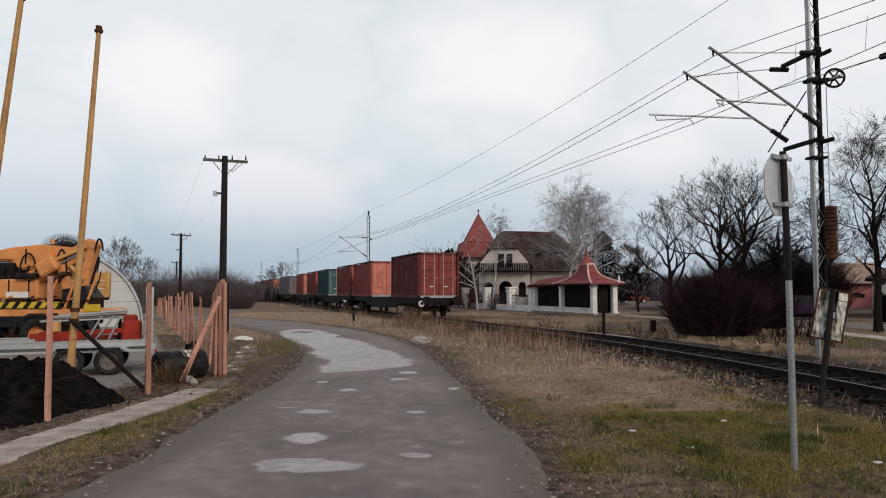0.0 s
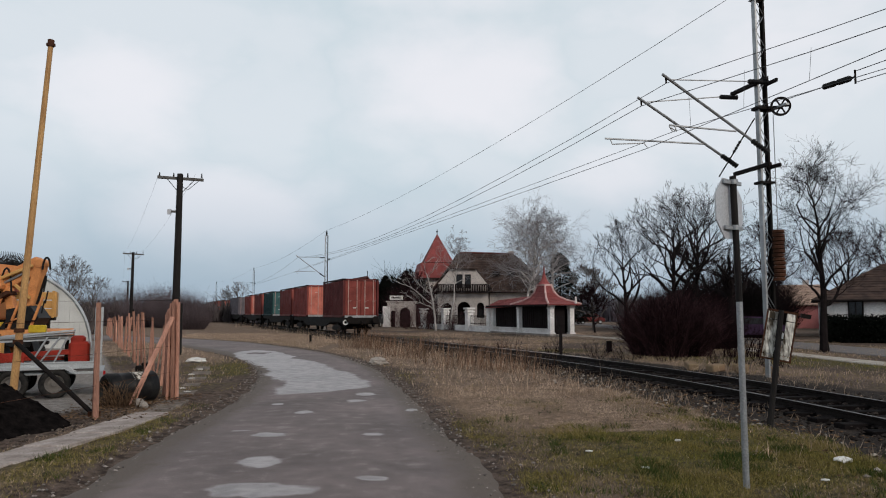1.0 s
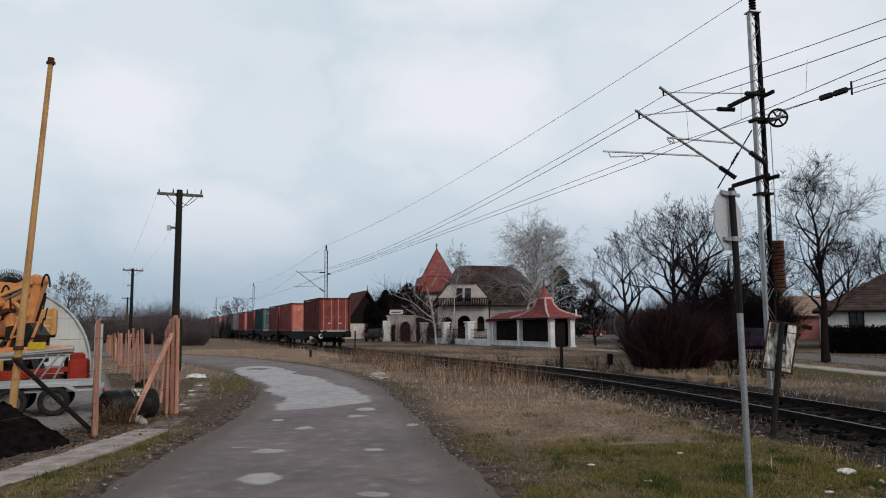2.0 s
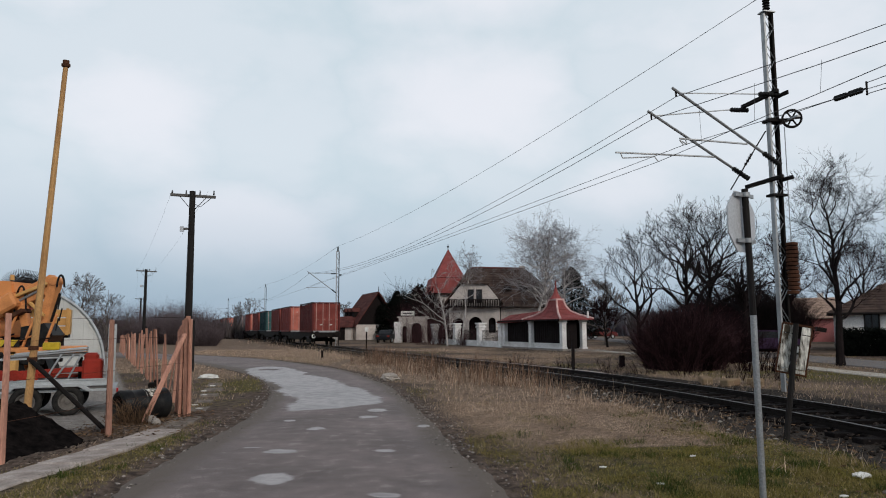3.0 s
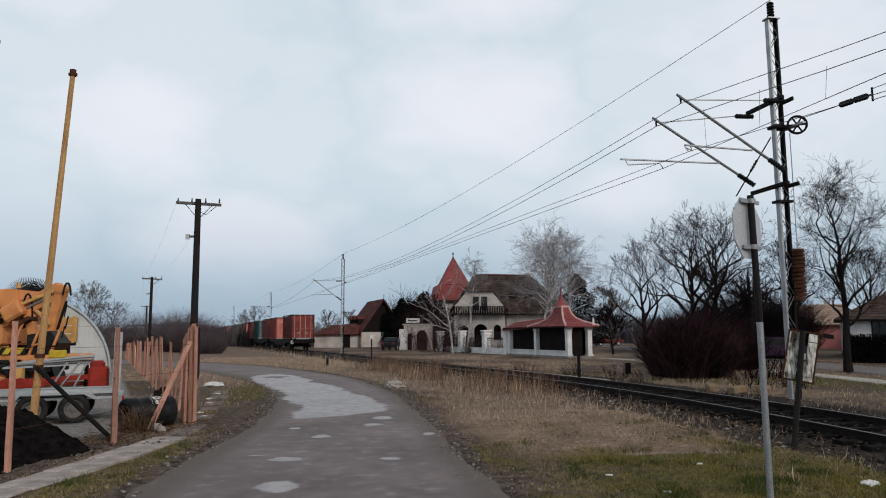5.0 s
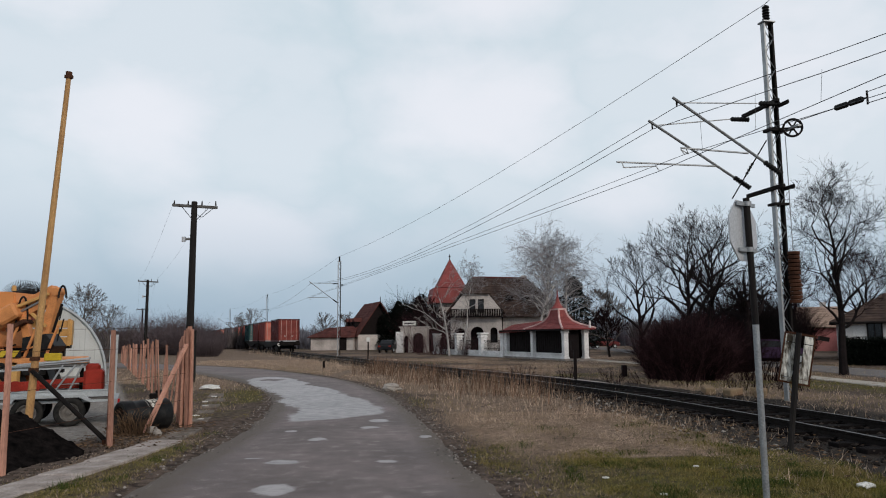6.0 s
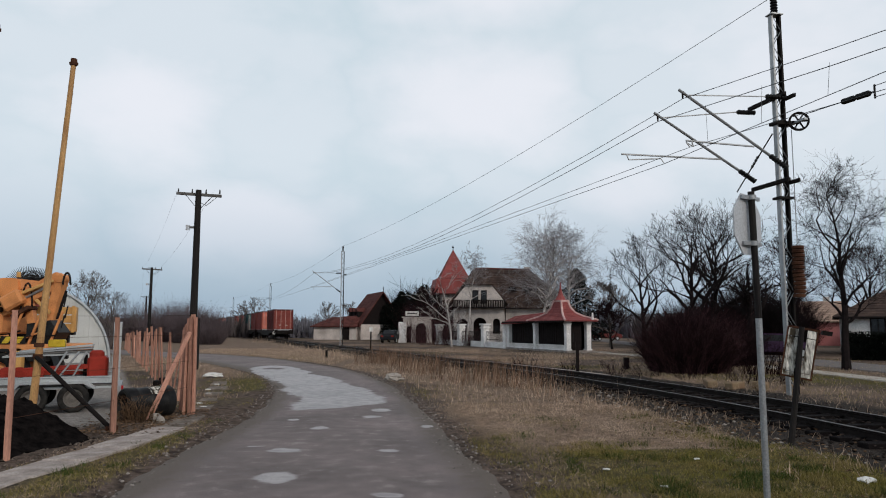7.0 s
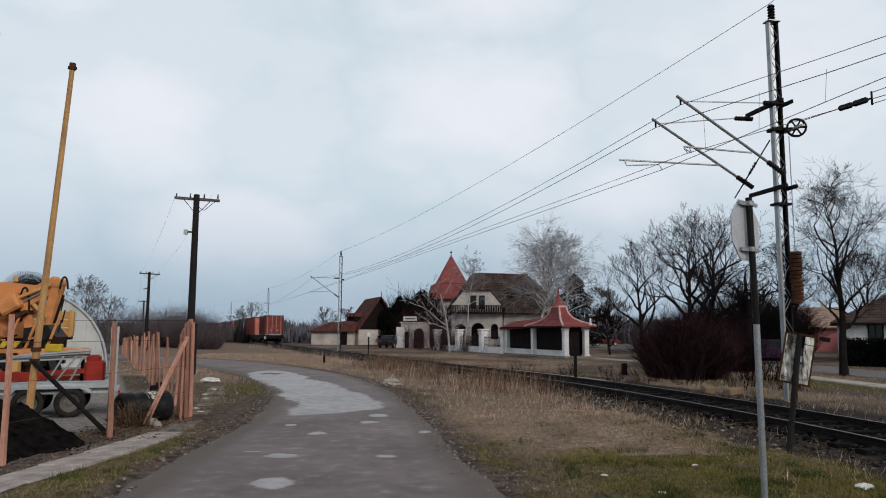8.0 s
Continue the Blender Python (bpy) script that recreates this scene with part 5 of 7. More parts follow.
for k in range(5):
    part("hose", rod((-12.9 + k * 0.2, 18.8, 2.0), (-12.8 + k * 0.22, 18.78, 2.3 + 0.06 * (k % 3)), 0.03, n=6), BLACK, dig)
part("cab_box", box(0.5, 0.9, 0.55, -13.5, 19.0, 1.5, bev=0.03), ALU, dig, "grey box beside the engine")


def beam(name, a, b, w, h, mat, label=""):
    """A tapered box section between two points."""
    a, b = Vector(a), Vector(b)
    bm = bmesh.new()
    q = (b - a).to_track_quat("Z", "Y").to_matrix()
    pts = []
    for c, s in ((a, 1.0), (b, 0.72)):
        pts += [c + q @ Vector((x * h * s / 2, y * w / 2, 0)) for x, y in ((1, 1), (-1, 1), (-1, -1), (1, -1))]
    hull(pts, bm)
    bmesh.ops.bevel(bm, geom=bm.edges[:], offset=0.015, segments=1, affect="EDGES")
    return part(name, bm, mat, dig, label)


beam("boom", (-12.0, 19.0, 1.95), (-10.25, 19.0, 2.92), 0.42, 0.42, ORANGE)
beam("boom_brace", (-11.7, 18.75, 2.3), (-10.35, 18.75, 2.86), 0.08, 0.12, AMBER)
beam("stick", (-10.22, 18.95, 2.95), (-10.5, 18.95, 1.75), 0.24, 0.3, ORANGE)
beam("ram", (-10.75, 18.7, 2.35), (-10.35, 18.7, 2.0), 0.08, 0.09, AMBER)
beam("support", (-11.05, 18.9, 2.3), (-10.75, 18.9, 1.1), 0.2, 0.22, ORANGE)
part("hydraulic_ram", rod((-10.02, 18.8, 2.6), (-10.22, 18.8, 1.85), 0.035, n=8), DARKSTEEL, dig)
part("hydraulic_ram", rod((-11.2, 18.8, 2.35), (-10.5, 18.8, 2.72), 0.035, n=8), STEEL, dig)
buck = prism([(-10.95, 1.72), (-10.35, 1.82), (-10.1, 1.5), (-10.3, 1.2), (-10.75, 1.15), (-10.95, 1.35)], 0.6, Matrix.Translation((0, 18.7, 0)))
part("bucket", buck, BLACK, dig, "dark digging bucket")
part("pivot_cap", lathe([(0, -0.17), (0.11, -0.17), (0.13, -0.12), (0.13, 0.12), (0.11, 0.17), (0, 0.17)], 16, "Y", None, (-10.22, 18.95, 2.92)), ORANGE, dig)
hose_way = [(-9.98 - 0.10 * math.cos(a) + 0.0, 18.72, 2.75 + 0.32 * math.sin(a)) for a in [math.pi * k / 8 for k in range(9)]]
for p, q in zip(hose_way, hose_way[1:]):
    part("hose", rod(p, q, 0.028, n=6), BLACK, dig, "black looped hydraulic hose")
for k, (x, z) in enumerate(((-9.95, 2.5), (-9.9, 2.2), (-9.98, 1.95))):
    part("hose", rod((x, 18.7, z), (x - 0.06, 18.7, z - 0.33), 0.02, n=6), BLACK, dig)
for k in range(9):
    x = -13.0 + 0.3 * k
    part("pipe", rod((x, 18.62, 1.32 + 0.05 * (k % 3)), (x + 0.45, 18.6, 1.42 + 0.12 * (k % 2)), 0.022, n=6), (BLACK, ORANGE, DARKSTEEL)[k % 3], dig)
# Black boxes added as shade in the gaps between machine parts.
for x, z, w, h in ((-12.9, 1.72, 0.3, 0.16), (-11.9, 2.02, 0.5, 0.14), (-10.6, 0.75, 0.5, 0.3), (-12.2, 0.7, 0.8, 0.3)):
    part("gearbox", box(w, 0.3, h, x, 18.72, z, bev=0.03), BLACK, dig, "dark box painting a shaded gap in the machine")
for x in (-11.35, -10.85, -10.3):
    beam("lattice_strut", (x, 18.66, 1.2), (x + 0.3, 18.66, 2.05), 0.06, 0.08, ORANGE)
part("beacon", rod((-11.55, 19.2, 2.98), (-11.55, 19.2, 3.12), 0.06, 0.05, 10), AMBER, dig, "amber beacon")
brush = thing("sweeper_brush", pose(-11.85, 20.3, 2.75), "dark bristled drum brush resting on the machine", "brush")
part("core", lathe([(0.0, -0.28), (0.3, -0.3), (0.33, 0), (0.3, 0.3), (0, 0.28)], 20, "X"), BLACK, brush)
for row in range(3):
    bm = bmesh.new()
    for k in range(46):
        a = math.pi * (k - 4) / 38
        c, q = math.cos(a), math.sin(a)
        rod((0.3 * c, -0.25 + row * 0.25, 0.28 * q), (0.64 * c, -0.25 + row * 0.25, 0.6 * q), 0.012, 0.005, 4, bm)
    ob = part("bristle_row", bm, BLACK, brush, "stiff dark bristles")
    ob["kind"] = "stuff"
lorry = thing("drop_side_body", Matrix.Translation((-11.2, 21.6, 0)) @ pose(0, 0, 0, 0, 0, 25) @ Matrix.Translation((9.55, -20.6, 0)), "ochre steel drop-side lorry body standing behind the excavator", "lorry body")
for k in range(3):
    part("side_board", box(2.9, 0.06, 0.22, -11.0, 20.6, 1.52 + k * 0.25, bev=0.01), AMBER, lorry)
for x in (-12.4, -11.4, -10.4, -9.6):
    part("stake", box(0.08, 0.08, 0.8, x, 20.55, 1.48), AMBER, lorry)
part("floor", box(2.9, 1.2, 0.12, -11.0, 21.2, 1.4), DARKSTEEL, lorry)
part("end_board", box(0.06, 1.2, 0.75, -9.55, 21.2, 1.5), AMBER, lorry)
part("load", box(2.3, 1.0, 0.45, -11.1, 21.2, 2.1, rot=(0, 4, 0), bev=0.1), PALE, lorry, "pale orange sheet over the load")
part("underframe", box(2.6, 0.8, 0.75, -11.0, 21.2, 0.68), DARKSTEEL, lorry)
for x in (-12.0, -10.2):
    part("wheel", lathe([(0.2, -0.12), (0.42, -0.13), (0.45, 0), (0.42, 0.13), (0.2, 0.12)], 22, "Y", None, (x, 20.9, 0.45)), RUBBER, lorry)

# arched hall
hall = thing("arched_hall", pose(-18.9, 32, 0, 0, 0, 30), "pale arched hall of corrugated sheet behind the yard", "hall")
bm = bmesh.new()
n, R = 36, 3.55
rows = []
for j in range(45):
    y = j * 0.28
    r = R + (0.03 if j % 2 else 0)
    rows.append([bm.verts.new((-r * math.cos(math.pi * i / n), y, r * math.sin(math.pi * i / n))) for i in range(n + 1)])
for p, q in zip(rows, rows[1:]):
    for i in range(n):
        bm.faces.new((p[i], p[i + 1], q[i + 1], q[i]))
part("shell", bm, ALU, hall)
PALESHEET = material("pale_sheet", (0.52, 0.52, 0.50), 0.6, 0, (0.36, 0.36, 0.35), 1.0, 0.6, 0.05)
x, k_ = -3.5, 0
while x < 3.45:
    w = 0.22
    za, zb = (math.sqrt(max(0.01, R * R - v * v)) - 0.02 for v in (x, min(R, x + w)))
    part("end_sheet", prism([(x, 0), (x + w - 0.004, 0), (x + w - 0.004, zb), (x, za)], 0.04, Matrix.Translation((0, 0.05 + 0.035 * (k_ % 2), 0))), PALESHEET, hall)
    x += w
    k_ += 1
bm = bmesh.new()
for i in range(n):
    a, b = math.pi * i / n, math.pi * (i + 1) / n
    rod((-(R + 0.03) * math.cos(a), 0, (R + 0.03) * math.sin(a)), (-(R + 0.03) * math.cos(b), 0, (R + 0.03) * math.sin(b)), 0.06, n=6, bm=bm)
part("arch_rib", bm, ALU, hall)
# yard oddments
for x, y, sx, sy, sz, m_, lab in ((-8.1, 20.6, 0.4, 0.3, 0.16, DARKSTEEL, "dark machine part lying in the yard"), (-7.3, 18.4, 0.4, 0.3, 0.08, ALU, "grey metal step lying in the yard")):
    bm = box(sx, sy, sz, 0, 0, 0, bev=0.03)
    box(sx * 0.5, sy * 0.7, sz * 0.5, 0.05, 0, sz, bev=0.02, bm=bm)
    ob = part("scrap", bm, m_)
    ob.matrix_basis = pose(x, y, -0.02, 0, 0, random.uniform(-30, 30))
    tagged(ob, lab, "scrap", "scrap in the yard")


def crumple(name, x, y, r, flat, mat, label, category, seed=0, sub=3):
    bm = bmesh.new()
    bmesh.ops.create_icosphere(bm, subdivisions=sub, radius=r)
    for v in bm.verts:
        v.co += v.normal * r * 0.45 * noise.noise(v.co * (2.2 / r) + Vector((seed, 0, 0)))
        v.co.z *= flat
        v.co.x *= 1.4
    ob = part(name, bm, mat)
    ob.location = (x, y, r * flat * 0.5)
    return tagged(ob, label, category)


crumple("plastic_bag", -7.8, 24.2, 0.24, 0.35, WHITEM, "crumpled white plastic bag on the grass", "bag", 2)
crumple("roadside_stone", -1.62, 22.9, 0.2, 0.7, STONEM, "pale rough stone at the lane's edge", "stone", 5)
crumple("paper_scrap", 4.6, 8.0, 0.08, 0.4, WHITEM, "crumpled white paper in the grass", "litter", 6, 2)
for k, (x, y) in enumerate(((-6.3, 19.2), (-5.9, 18.0), (-5.35, 15.7), (-6.6, 20.9), (-5.0, 15.0))):
    crumple("paper_scrap", x, y, 0.06, 0.3, WHITEM, "pale litter lying beside the fence", "litter", 10 + k, 2)
for k, (x, y) in enumerate(((3.9, 7.1), (2.3, 7.7), (1.9, 8.6), (3.2, 9.3))):
    crumple("paper_scrap", x, y, 0.035, 0.4, WHITEM, "tiny pale scrap in the grass", "litter", 20 + k, 1)


# ---- villa, pavilion, garden wall and houses beyond the track ----
def arch_wall(width, height, depth, arches, bm=None):
    """A wall in x, z from 0, with round-headed openings (middle, width, springing height, sill)."""
    bm = bm or bmesh.new()
    x = 0.0

    def slab(x0, x1, z0, z1):
        if x1 - x0 > 1e-3 and z1 - z0 > 1e-3:
            box(x1 - x0, depth, z1 - z0, (x0 + x1) / 2, depth / 2, z0, bm=bm)
    for mid, w, spring, sill in arches:
        slab(x, mid - w / 2, 0, height)
        slab(mid - w / 2, mid + w / 2, 0, sill)
        k = 10
        for i in range(k):
            a, b = math.pi * i / k, math.pi * (i + 1) / k
            xa, xb = mid - math.cos(a) * w / 2, mid - math.cos(b) * w / 2
            za, zb = spring + math.sin(a) * w / 2, spring + math.sin(b) * w / 2
            prism([(xa, za), (xb, zb), (xb, height), (xa, height)], depth, None, bm)
        x = mid + w / 2
    slab(x, width, 0, height)
    return bm


def window(parent, x, y, z, w, h, frame_mat, m=Matrix.Identity(4)):
    """A framed window, its face towards -y."""
    f = bmesh.new()
    for dx in (-w / 2, w / 2):
        box(0.09, 0.1, h + 0.09, x + dx, y, z - 0.045, bm=f)
    for dz in (0, h):
        box(w, 0.1, 0.09, x, y, z + dz - 0.045, bm=f)
    box(0.06, 0.08, h, x, y, z, bm=f)
    bmesh.ops.transform(f, matrix=m, verts=f.verts)
    fr = part("window", f, frame_mat, parent)
    g = box(w - 0.02, 0.03, h - 0.02, x, y + 0.03, z)
    bmesh.ops.transform(g, matrix=m, verts=g.verts)
    part("pane", g, DARKGLASS, fr, "dark window pane")


def tiled(parent, corners, mat, rows, name="roof_slope", thick=0.08, lap=0.035):
    """A roof slope of overlapping courses between an eave and a ridge line: eave a, eave b, ridge b, ridge a."""
    a, b, c, d = (Vector(p) for p in corners)
    nrm = (b - a).cross(d - a).normalized()
    if nrm.z < 0:
        nrm = -nrm
    slope = part(name, hull([q - nrm * k for q in (a, b, c, d) for k in (0.02, thick + 0.02)]), mat, parent)
    for i in range(rows):
        u, v = i / rows, min(1, (i + 1) / rows + 0.02)
        p = [a.lerp(d, u), b.lerp(c, u), b.lerp(c, v), a.lerp(d, v)]
        part("tile_course", hull([p[0] + nrm * lap, p[1] + nrm * lap, p[2], p[3], p[0] - nrm * 0.015, p[1] - nrm * 0.015, p[2] - nrm * 0.015, p[3] - nrm * 0.015]), mat, slope)
    return slope


villa = thing("villa", pose(0.0, 84, 0), "pale plastered villa with arcade, timber balcony and brown tiled hip roof", "house")
X0, X1, XR = 1.0, 6.9, 15.0
bm = arch_wall(X1 - X0, 4.0, 0.35, [(1.05, 1.35, 2.05, 0.0), (3.1, 1.55, 2.1, 0.0), (5.05, 0.85, 2.35, 1.0)])
bmesh.ops.transform(bm, matrix=Matrix.Translation((X0, 0, 0)), verts=bm.verts)
part("arcade_wall", bm, PLASTER, villa)
# The arcade's shade is put into this wall's near-black colour.
part("arcade_back", box(X1 - X0, 0.2, 4.0, (X0 + X1) / 2, 2.2, 0), TIMBER, villa, "wall behind the arches, shade put into its near-black colour")
part("arcade_side", box(0.3, 8.5, 5.2, X0 + 0.15, 4.6, 0), PLASTER, villa)
gable = [(X0, 4.0), (X1, 4.0), (X1, 4.9), (X1 - 1.5, 6.75), (X0 + 1.5, 6.75), (X0, 4.9)]
part("gable_wall", prism(gable, 0.3, Matrix.Translation((0, 0.05, 0))), PLASTER, villa)
for x in (3.55, 4.55):
    window(villa, x, 0.02, 4.55, 0.62, 1.5, TIMBER)
window(villa, 6.05, 0.05, 1.1, 0.5, 0.9, TIMBER)
bal = part("balcony", box(X1 - X0 + 0.3, 0.9, 0.14, (X0 + X1) / 2, -0.4, 3.95), TIMBER, villa, "dark timber balcony")
for k in range(30):
    part("baluster", box(0.15, 0.04, 0.75, X0 + 0.05 + k * (X1 - X0) / 29.5, -0.82, 4.09), TIMBER, bal)
part("handrail", box(X1 - X0 + 0.35, 0.09, 0.08, (X0 + X1) / 2, -0.82, 4.84), TIMBER, bal)
part("wing_wall", box(XR - X1, 8.0, 4.0, (X1 + XR) / 2, 5.2, 0), PLASTER, villa)
part("downpipe", rod((X1 + 0.15, -0.1, 0), (X1 + 0.15, -0.1, 4.6), 0.06, n=8), DARKSTEEL, villa)
window(villa, 9.0, 1.15, 1.2, 0.8, 1.3, TIMBER)
window(villa, 11.6, 1.15, 1.2, 0.8, 1.3, TIMBER)
RZ, EZ = 9.1, 4.1
ridge0, ridge1 = (4.6, 5.2, RZ), (10.6, 5.2, RZ - 0.15)
tiled(villa, [(X1 - 0.2, 0.3, EZ), (XR + 0.6, 0.6, EZ - 0.2), ridge1, ridge0], TILE, 16)
tiled(villa, [(XR + 0.6, 0.6, EZ - 0.2), (XR + 0.6, 9.9, EZ - 0.2), ridge1, ridge1], TILE, 14)
tiled(villa, [(XR + 0.6, 9.9, EZ), (X0 - 0.4, 9.9, EZ), ridge0, ridge1], TILE, 14)
tiled(villa, [(X0 - 0.5, 9.9, 4.4), (X0 - 0.5, -0.35, 4.6), (3.4, 2.0, 8.7), ridge0], TILE, 14)
tiled(villa, [(X1 + 0.55, -0.35, 4.4), (X1 + 0.6, 3.0, 4.2), ridge0, (4.3, 2.0, 8.7)], TILE, 14)
tiled(villa, [(X0 + 1.2, -0.35, 6.75), (X1 - 1.2, -0.35, 6.75), (4.4, 2.0, 8.7), (3.3, 2.0, 8.7)], TILE, 7)
part("ridge_cap", rod(ridge0, ridge1, 0.13, n=8), OLDRED, villa)
part("ridge_cap", rod((3.6, 1.9, 8.75), ridge0, 0.12, n=8), OLDRED, villa)
for x in (8.1, 10.0):
    part("dormer", prism([(-0.5, 0), (0.5, 0), (0.35, 0.55), (-0.35, 0.55)], 1.6, Matrix.Translation((x, 2.0, 6.1))), TIMBER, villa)
part("chimney", box(0.7, 0.7, 1.5, 10.4, 6.5, 7.9), PLASTER, villa)
part("roof_base", box(XR - X0 + 0.6, 9.0, 0.12, (XR + X0) / 2 + 0.2, 5.3, 3.95), TIMBER, villa)

tower = thing("church_tower", pose(1.05, 97, 0, 0, 0, 8), "square tower with a steep red pyramid roof and finial", "tower")
part("shaft", box(3.4, 3.4, 8.4, 0, 0, 0), PLASTER, tower)
for k in range(4):
    a, b = [((-1.95, -1.95), (1.95, -1.95)), ((1.95, -1.95), (1.95, 1.95)), ((1.95, 1.95), (-1.95, 1.95)), ((-1.95, 1.95), (-1.95, -1.95))][k]
    tiled(tower, [(*a, 8.3), (*b, 8.3), (0, 0, 12.3), (0, 0, 12.3)], REDTILE, 16, "roof_face")
part("finial", rod((0, 0, 12.1), (0, 0, 13.0), 0.07, 0.02, 6), DARKSTEEL, tower)
bm = bmesh.new()
bmesh.ops.create_icosphere(bm, subdivisions=2, radius=0.14, matrix=Matrix.Translation((0, 0, 12.65)))
part("finial_ball", bm, DARKSTEEL, tower)
part("lower_roof", prism([(-2.3, 6.2), (2.6, 6.2), (2.1, 8.2), (-1.9, 8.2)], 5.0, Matrix.Translation((-0.6, -2.5, 0))), REDTILE, tower, "lower red-brown roof round the tower")
for sx in (-1, 0, 1):
    part("vent_slot", box(0.5, 0.06, 0.35, sx * 1.1, -2.02, 7.3), TIMBER, tower)

# pavilion: axis d runs back along the garden wall, p across it
PAV = Matrix.Translation((8.5, 49.8, 0)) @ Matrix(((0.935, -0.356, 0, 0), (0.356, 0.935, 0, 0), (0, 0, 1, 0), (0, 0, 0, 1)))
pav = thing("garden_pavilion", PAV, "garden pavilion with white pillars and a red spired roof", "pavilion")


def pillar(name, parent, x, y, h, w=0.44):
    bm = box(w * 0.82, w * 0.82, h, x, y, 0, bev=0.02)
    box(w * 1.05, w * 1.05, 0.22, x, y, 0, bev=0.02, bm=bm)
    box(w * 1.0, w * 1.0, 0.14, x, y, h - 0.3, bev=0.02, bm=bm)
    box(w * 1.12, w * 1.12, 0.12, x, y, h - 0.12, bev=0.02, bm=bm)
    return part(name, bm, WHITEWASH, parent)


for x, y in ((0, 0), (0, 4.6), (0, 9.1), (1.62, 0), (1.62, 4.6), (1.62, 9.1)):
    pillar("pillar", pav, x, y, 2.2)
for y0, y1 in ((0.25, 4.35), (4.85, 8.85)):
    part("parapet", box(0.3, y1 - y0, 0.62, 0, (y0 + y1) / 2, -0.2), WHITEWASH, pav)
    part("parapet_cap", box(0.42, y1 - y0, 0.07, 0, (y0 + y1) / 2, 0.42), WHITEWASH, pav)
    # Near-black sheet and slats added for the interior's shade between the pillars.
    part("screen", box(0.06, y1 - y0, 1.7, 0.12, (y0 + y1) / 2, 0.49), TIMBER, pav, "dark slatted sheet for the shade between the pillars")
    n = int((y1 - y0) / 0.3)
    for k in range(n):
        part("lattice_slat", box(0.03, 0.05, 1.65, 0.07, y0 + (k + 0.5) * (y1 - y0) / n, 0.5), TIMBER, pav)
# Both inner walls are added, near-black, to hold the interior's shade.
part("back_wall", box(0.15, 9.4, 2.1, 1.8, 4.6, 0), TIMBER, pav)
part("end_wall", box(1.2, 0.12, 2.1, 0.85, 4.7, 0), TIMBER, pav)
part("floor", box(2.3, 9.8, 0.16, 0.85, 4.5, -0.04), CONCRETE, pav)
part("step", box(2.4, 1.0, 0.1, 1.4, -0.9, -0.04), CONCRETE, pav)
part("door", box(0.8, 0.06, 1.9, 0.75, 0.1, 0.1), TIMBER, pav)
E0 = 2.2
RIB = material("pale_pink_rib", (0.68, 0.48, 0.45), 0.7, 0, (0.4, 0.2, 0.18), 3, 0.6, 0.05)
cx, cy = 0.82, 2.3
prof = [(1.0, E0), (0.62, E0 + 0.28), (0.40, E0 + 0.55), (0.27, E0 + 0.92), (0.20, E0 + 1.38)]
hx, hy = 1.32, 2.85
for (k0, z0), (k1, z1) in zip(prof, prof[1:]):
    q = [(cx - hx * k0, cy - hy * k0), (cx + hx * k0, cy - hy * k0), (cx + hx * k0, cy + hy * k0), (cx - hx * k0, cy + hy * k0)]
    w = [(cx - hx * k1, cy - hy * k1), (cx + hx * k1, cy - hy * k1), (cx + hx * k1, cy + hy * k1), (cx - hx * k1, cy + hy * k1)]
    for i in range(4):
        j = (i + 1) % 4
        tiled(pav, [(*q[i], z0), (*q[j], z0), (*w[j], z1), (*w[i], z1)], REDTILE, 3, "roof_slope", 0.05, 0.02)
        part("hip_rib", rod((*q[i], z0 + 0.03), (*w[i], z1 + 0.03), 0.075, n=6), RIB, pav, "pale hip rib")
part("neck_band", box(0.66, 1.2, 0.12, cx, cy, E0 + 1.37), RIB, pav, "pale neck band")
part("spire", lathe([(0.48, E0 + 1.48), (0.4, E0 + 1.56), (0.2, E0 + 1.85), (0.09, E0 + 2.2), (0.03, E0 + 2.75), (0.0, E0 + 2.9)], 10, "Z", None, (cx, cy, 0)), REDTILE, pav)
tiled(pav, [(-0.5, 4.8, 2.14), (-0.5, 9.7, 2.05), (0.85, 9.7, 2.65), (0.85, 4.8, 2.85)], REDTILE, 8)
tiled(pav, [(2.15, 9.7, 2.05), (2.15, 4.8, 2.14), (0.85, 4.8, 2.85), (0.85, 9.7, 2.65)], REDTILE, 8)
part("fascia", box(0.08, 9.8, 0.12, -0.48, 4.6, 2.06), TIMBER, pav)
part("lantern", rod((1.85, -0.3, 2.26), (1.85, -0.3, 2.75), 0.09, 0.05, 8), WHITEWASH, pav)

gw = thing("garden_wall", pose(0, 0, 0), "low white garden wall with plastered pillars and a gateway", "wall", kind="structure")
pts = []
for u in (9.6, 14.0, 19.6, 25.5):
    x, y = 8.5 - 0.356 * u, 49.8 + 0.935 * u
    pts.append((x, y))
    bm = box(0.58, 0.58, 1.9, 0, 0, 0, bev=0.02)
    box(0.76, 0.76, 0.18, 0, 0, 0, bm=bm)
    box(0.74, 0.74, 0.12, 0, 0, 1.62, bev=0.02, bm=bm)
    box(0.82, 0.82, 0.14, 0, 0, 1.9, bev=0.03, bm=bm)
    ob = part("pillar", bm, WHITEWASH, gw)
    ob.matrix_basis = pose(x, y, 0, 0, 0, 21)
